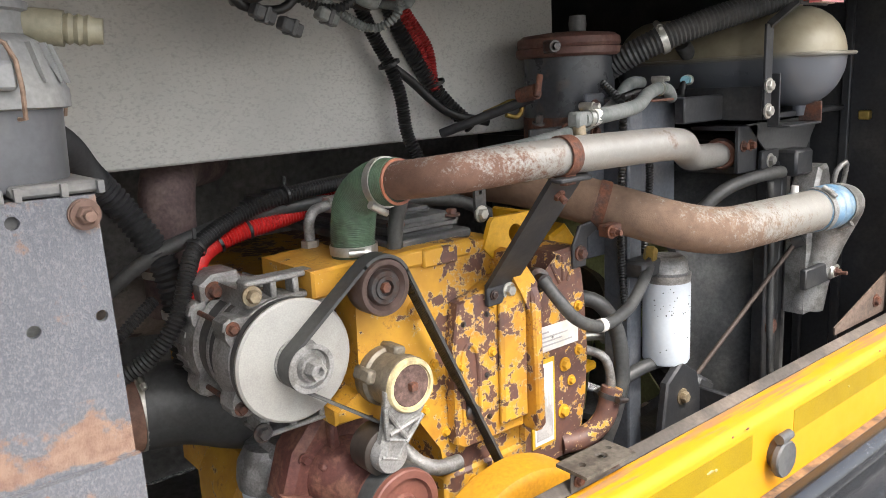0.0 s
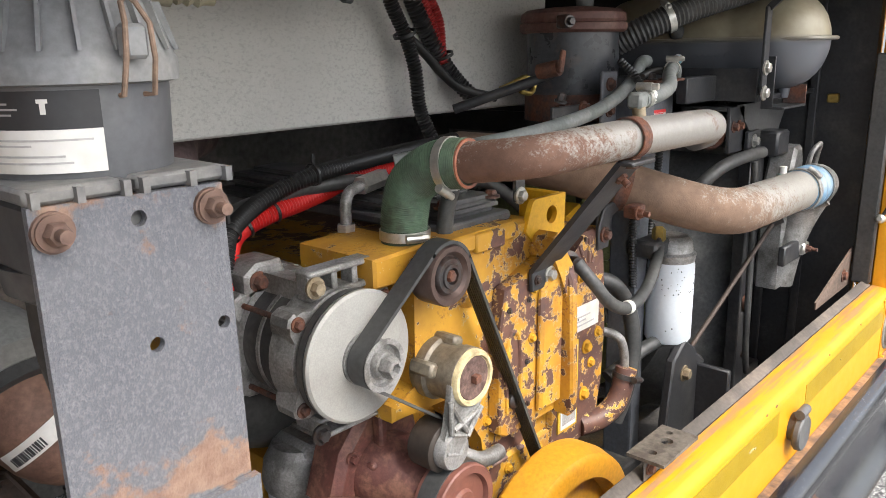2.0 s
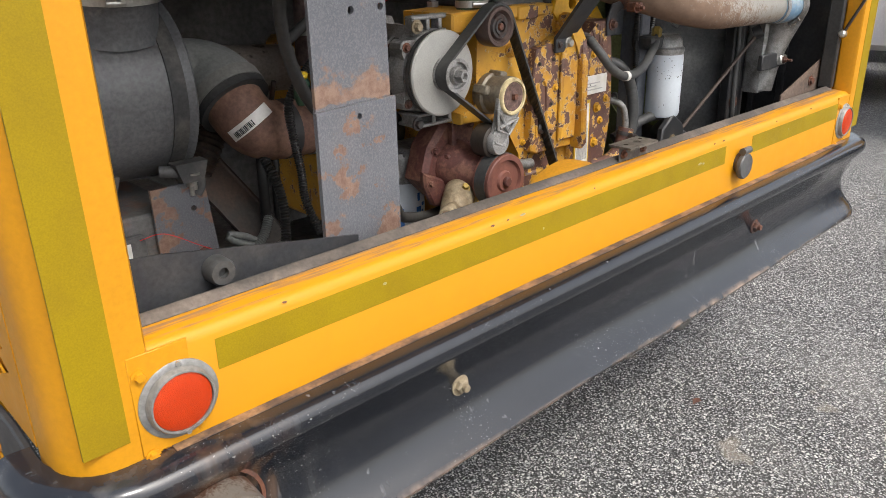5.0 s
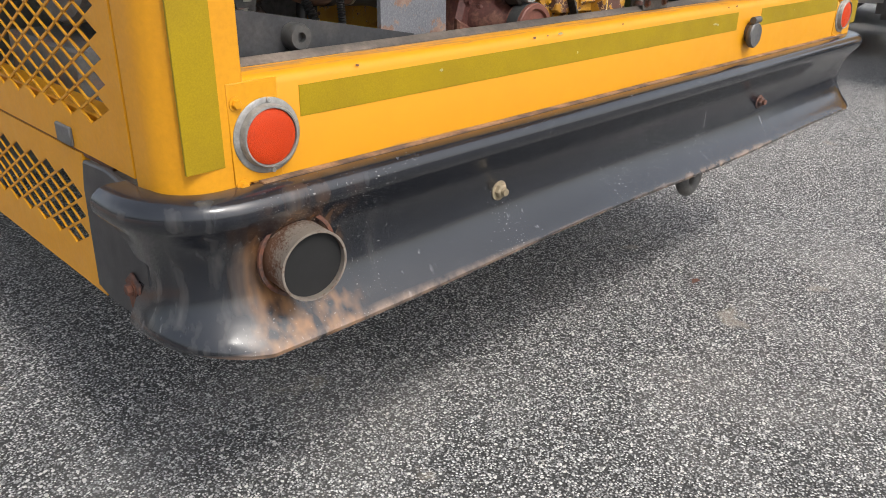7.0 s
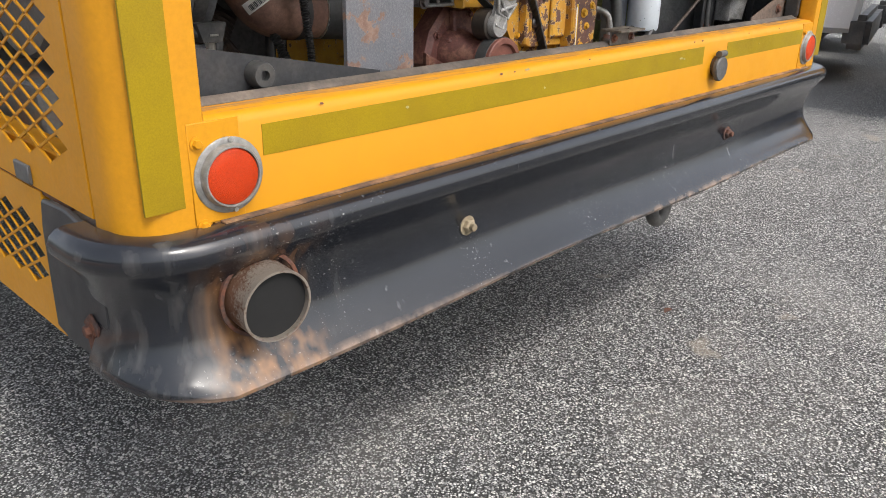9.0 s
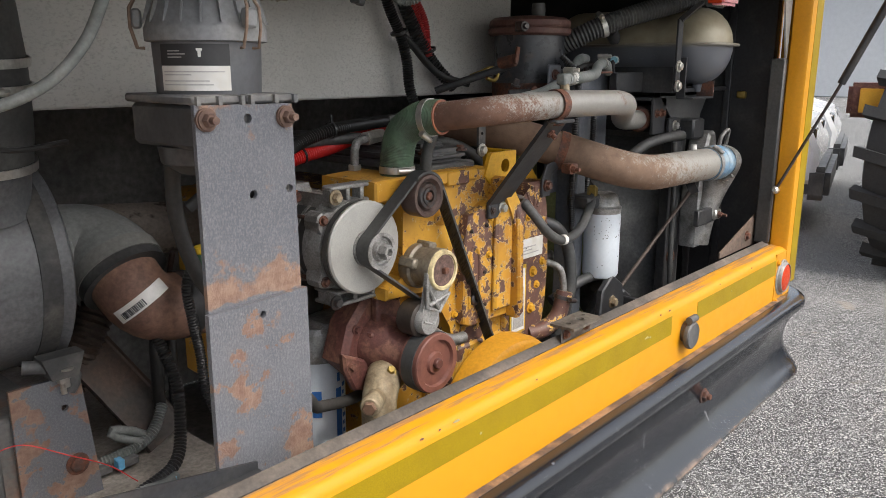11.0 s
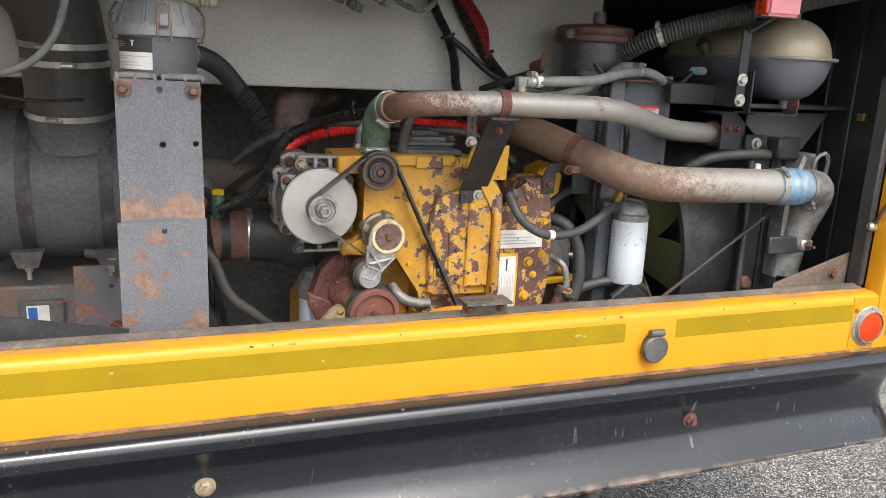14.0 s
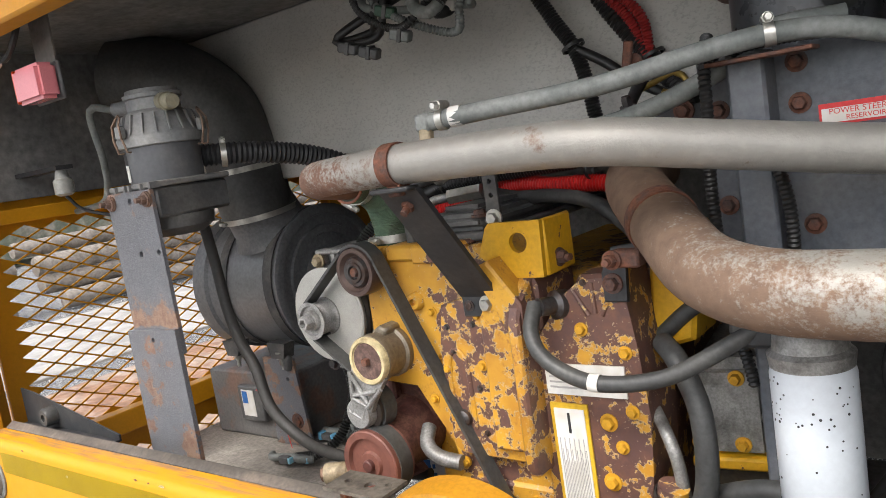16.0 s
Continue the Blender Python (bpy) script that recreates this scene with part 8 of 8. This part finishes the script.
lbox("fender", (0.10, -0.35, 1.70), (1.5, 0.18, 1.80), loader_yellow, 0.02)
lbox("lift_post", (0.12, -0.5, 1.36), (0.5, -0.1, 2.6), loader_yellow, 0.03)


def van(x, y, ang, name, label):
    t = thing(name, (x, y, 0), label, "van", "parked vans")
    m = pose(x, y, 0, 0, 0, ang)

    def add(nm, bm, mt, par=None, lb=""):
        bmesh.ops.transform(bm, matrix=m, verts=bm.verts)
        return part(nm, bm, mt, par or t, lb)
    sil = [(-2.3, 0.45), (-2.32, 0.75), (-2.2, 1.0), (-1.45, 1.15), (-0.75, 1.85), (-0.4, 1.95), (2.3, 1.95), (2.35, 1.7), (2.35, 0.45)]
    add("body", prism(B(), sil, -0.92, 0.92, 0.05), van_white)
    add("windscreen", prism(B(), [(-1.40, 1.20), (-0.80, 1.80), (-0.76, 1.79), (-1.36, 1.19)], -0.80, 0.80), glass_dark)
    for s in (-1, 1):
        add("side_window", box(B(), (-0.75, s * 0.921 - 0.003, 1.2), (0.3, s * 0.921 + 0.003, 1.75), 0.002), glass_dark)
        add("headlight", box(B(), (-2.27, s * 0.7 - 0.16, 0.78), (-2.12, s * 0.7 + 0.16, 0.96), 0.03), lens_clear if False else glass_dark)
        add("mirror", box(B(), (-1.15, s * 1.03 - 0.08, 1.15), (-1.0, s * 1.03 + 0.08, 1.4), 0.03), dark_plastic)
    add("bumper", box(B(), (-2.42, -0.93, 0.32), (-2.2, 0.93, 0.62), 0.05, None, 2), dark_plastic)
    for dx in (-1.5, 1.4):
        for s in (-1, 1):
            c = m @ Vector((dx, s * 0.82, 0.33))
            wheel(t, c, 0.33, 0.22, m.to_3x3() @ Vector((0, 1, 0)), cast_alu)
    return t


van(6.35, 3.72, 103, "parked_van", "white van with a black bumper parked on the asphalt")
van(8.75, 4.22, 103, "parked_van", "white van parked beside another van in the yard")
van(21.0, 8.2, 100, "parked_van", "white van parked farther off in the yard")
# bank of soil, stones and timber beyond the side grille
soil = plain("reddish_dry_soil", (0.25, 0.135, 0.08), 0.95, fine=0.3, color2=(0.30, 0.23, 0.18), scale=2.5, bump=0.6, bscale=25)
bm = B()
bmesh.ops.create_grid(bm, x_segments=40, y_segments=60, size=1.0)
for v in bm.verts:
    x, y = v.co.x, v.co.y
    e = max(0.0, 1 - max(abs(x), abs(y)) ** 3)
    v.co = Vector((-4.3 + 1.3 * x, 2.6 + 3.6 * y, -0.02 + e * (0.07 + 0.05 * noise.noise(Vector((x * 4, y * 6, 0))))))
single("soil_strip", bm, soil, "strip of reddish dry soil beside the yard", "soil", kind="stuff")
random.seed(3)
concrete = plain("pale_concrete", (0.36, 0.345, 0.32), 0.85, fine=0.2, color2=(0.27, 0.255, 0.235), scale=2.0)
single("concrete_strip", box(B(), (-9.3, -3.0, -0.05), (-6.0, 11.0, 0.03), 0.01), concrete, "pale concrete strip beyond the soil", "concrete strip", kind="structure")
timber = plain("weathered_grey_timber", (0.25, 0.22, 0.19), 0.85, fine=0.25, color2=(0.14, 0.12, 0.10), scale=5.0, bump=0.4, bscale=40)
for k in range(16):
    y0, zz = -2.0 + (k % 4) * 3.1 + random.uniform(-0.3, 0.3), 0.16 + 0.26 * (k // 4)
    r = random.uniform(0.11, 0.15)
    x = -10.2 - 0.12 * (k // 4) + random.uniform(-0.1, 0.1)
    a, b = Vector((x, y0, zz)), Vector((x + random.uniform(-0.1, 0.1), y0 + 3.0, zz + random.uniform(-0.02, 0.02)))
    single("log", lathe(B(), a, b, [(0, r * 0.9), (0.02, r), (0.4, r * 1.05), (0.98, r * 0.95), (1, r * 0.85)], 14), timber, "weathered grey log in a low stack", "log", "stacked logs")
single("far_hedge_bank", box(B(), (-24, -30, -0.1), (-22, 60, 1.6), 0.3, None, 3), plain("dull_grey_green_bank", (0.13, 0.14, 0.10), 0.95, fine=0.3, color2=(0.22, 0.2, 0.16), scale=1.2, bump=0.8, bscale=8), "dull grey-green bank closing the yard", "bank", kind="structure")
wh = thing("yard_shed", (45, 18, 0), "pale metal shed at the far side of the yard", "shed", kind="structure")
part("wall", box(B(), (42, -15, 0), (52, 45, 5.5), 0.05), plain("pale_metal_cladding", (0.55, 0.56, 0.57), 0.5, fine=0.08), wh)
part("roof", box(B(), (41.5, -15.5, 5.5), (52.5, 45.5, 5.8), 0.02), black_frame, wh)

# loose stones lying over the worn asphalt
def loose_stones(count, x0, x1, y0, y1, smallest, largest, seed):
    rng = np.random.default_rng(seed)
    octa = np.array([(1, 0, 0), (0, 1, 0), (-1, 0, 0), (0, -1, 0), (0, 0, 0.8), (0, 0, -0.4)])
    tris = np.array([(0, 1, 4), (1, 2, 4), (2, 3, 4), (3, 0, 4), (1, 0, 5), (2, 1, 5), (3, 2, 5), (0, 3, 5)])
    size = smallest + (largest - smallest) * rng.random(count) ** 3
    ang = rng.random(count) * 2 * math.pi
    jit = 1 + 0.5 * (rng.random((count, 6, 3)) - 0.5)
    p = octa[None] * jit * size[:, None, None] * np.array([1.0, 0.75, 0.7])
    c, d = np.cos(ang)[:, None], np.sin(ang)[:, None]
    q = np.stack([p[:, :, 0] * c - p[:, :, 1] * d, p[:, :, 0] * d + p[:, :, 1] * c, p[:, :, 2]], 2)
    q[:, :, 0] += (x0 + (x1 - x0) * rng.random(count))[:, None]
    q[:, :, 1] += (y0 + (y1 - y0) * rng.random(count))[:, None]
    q[:, :, 2] += 0.001
    f = (tris[None] + 6 * np.arange(count)[:, None, None]).reshape(-1, 3)
    me = bpy.data.meshes.new("loose_stones")
    me.from_pydata(q.reshape(-1, 3).tolist(), [], f.tolist())
    return me


m, (n, l, b, tex, ramp, mix, pos) = mat("grey_and_tan_stones", (0.3, 0.3, 0.3), 0.85, fine=0.15)
geo = n.new("ShaderNodeNewGeometry")
tone = n.new("ShaderNodeValToRGB")
tone.color_ramp.elements[0].color = (0.10, 0.10, 0.105, 1)
tone.color_ramp.elements[1].color = (0.62, 0.60, 0.56, 1)
k = tone.color_ramp.elements.new(0.6)
k.color = (0.30, 0.295, 0.285, 1)
l.new(geo.outputs["Random Per Island"], tone.inputs[0])
l.new(tone.outputs[0], b.inputs["Base Color"])
me = loose_stones(16000, -2.4, 3.2, -1.2, 2.2, 0.0016, 0.0065, 4)
me.materials.append(m)
tagged(new("loose_stones", me), "small grey and tan stones scattered over the asphalt", "gravel", kind="stuff")
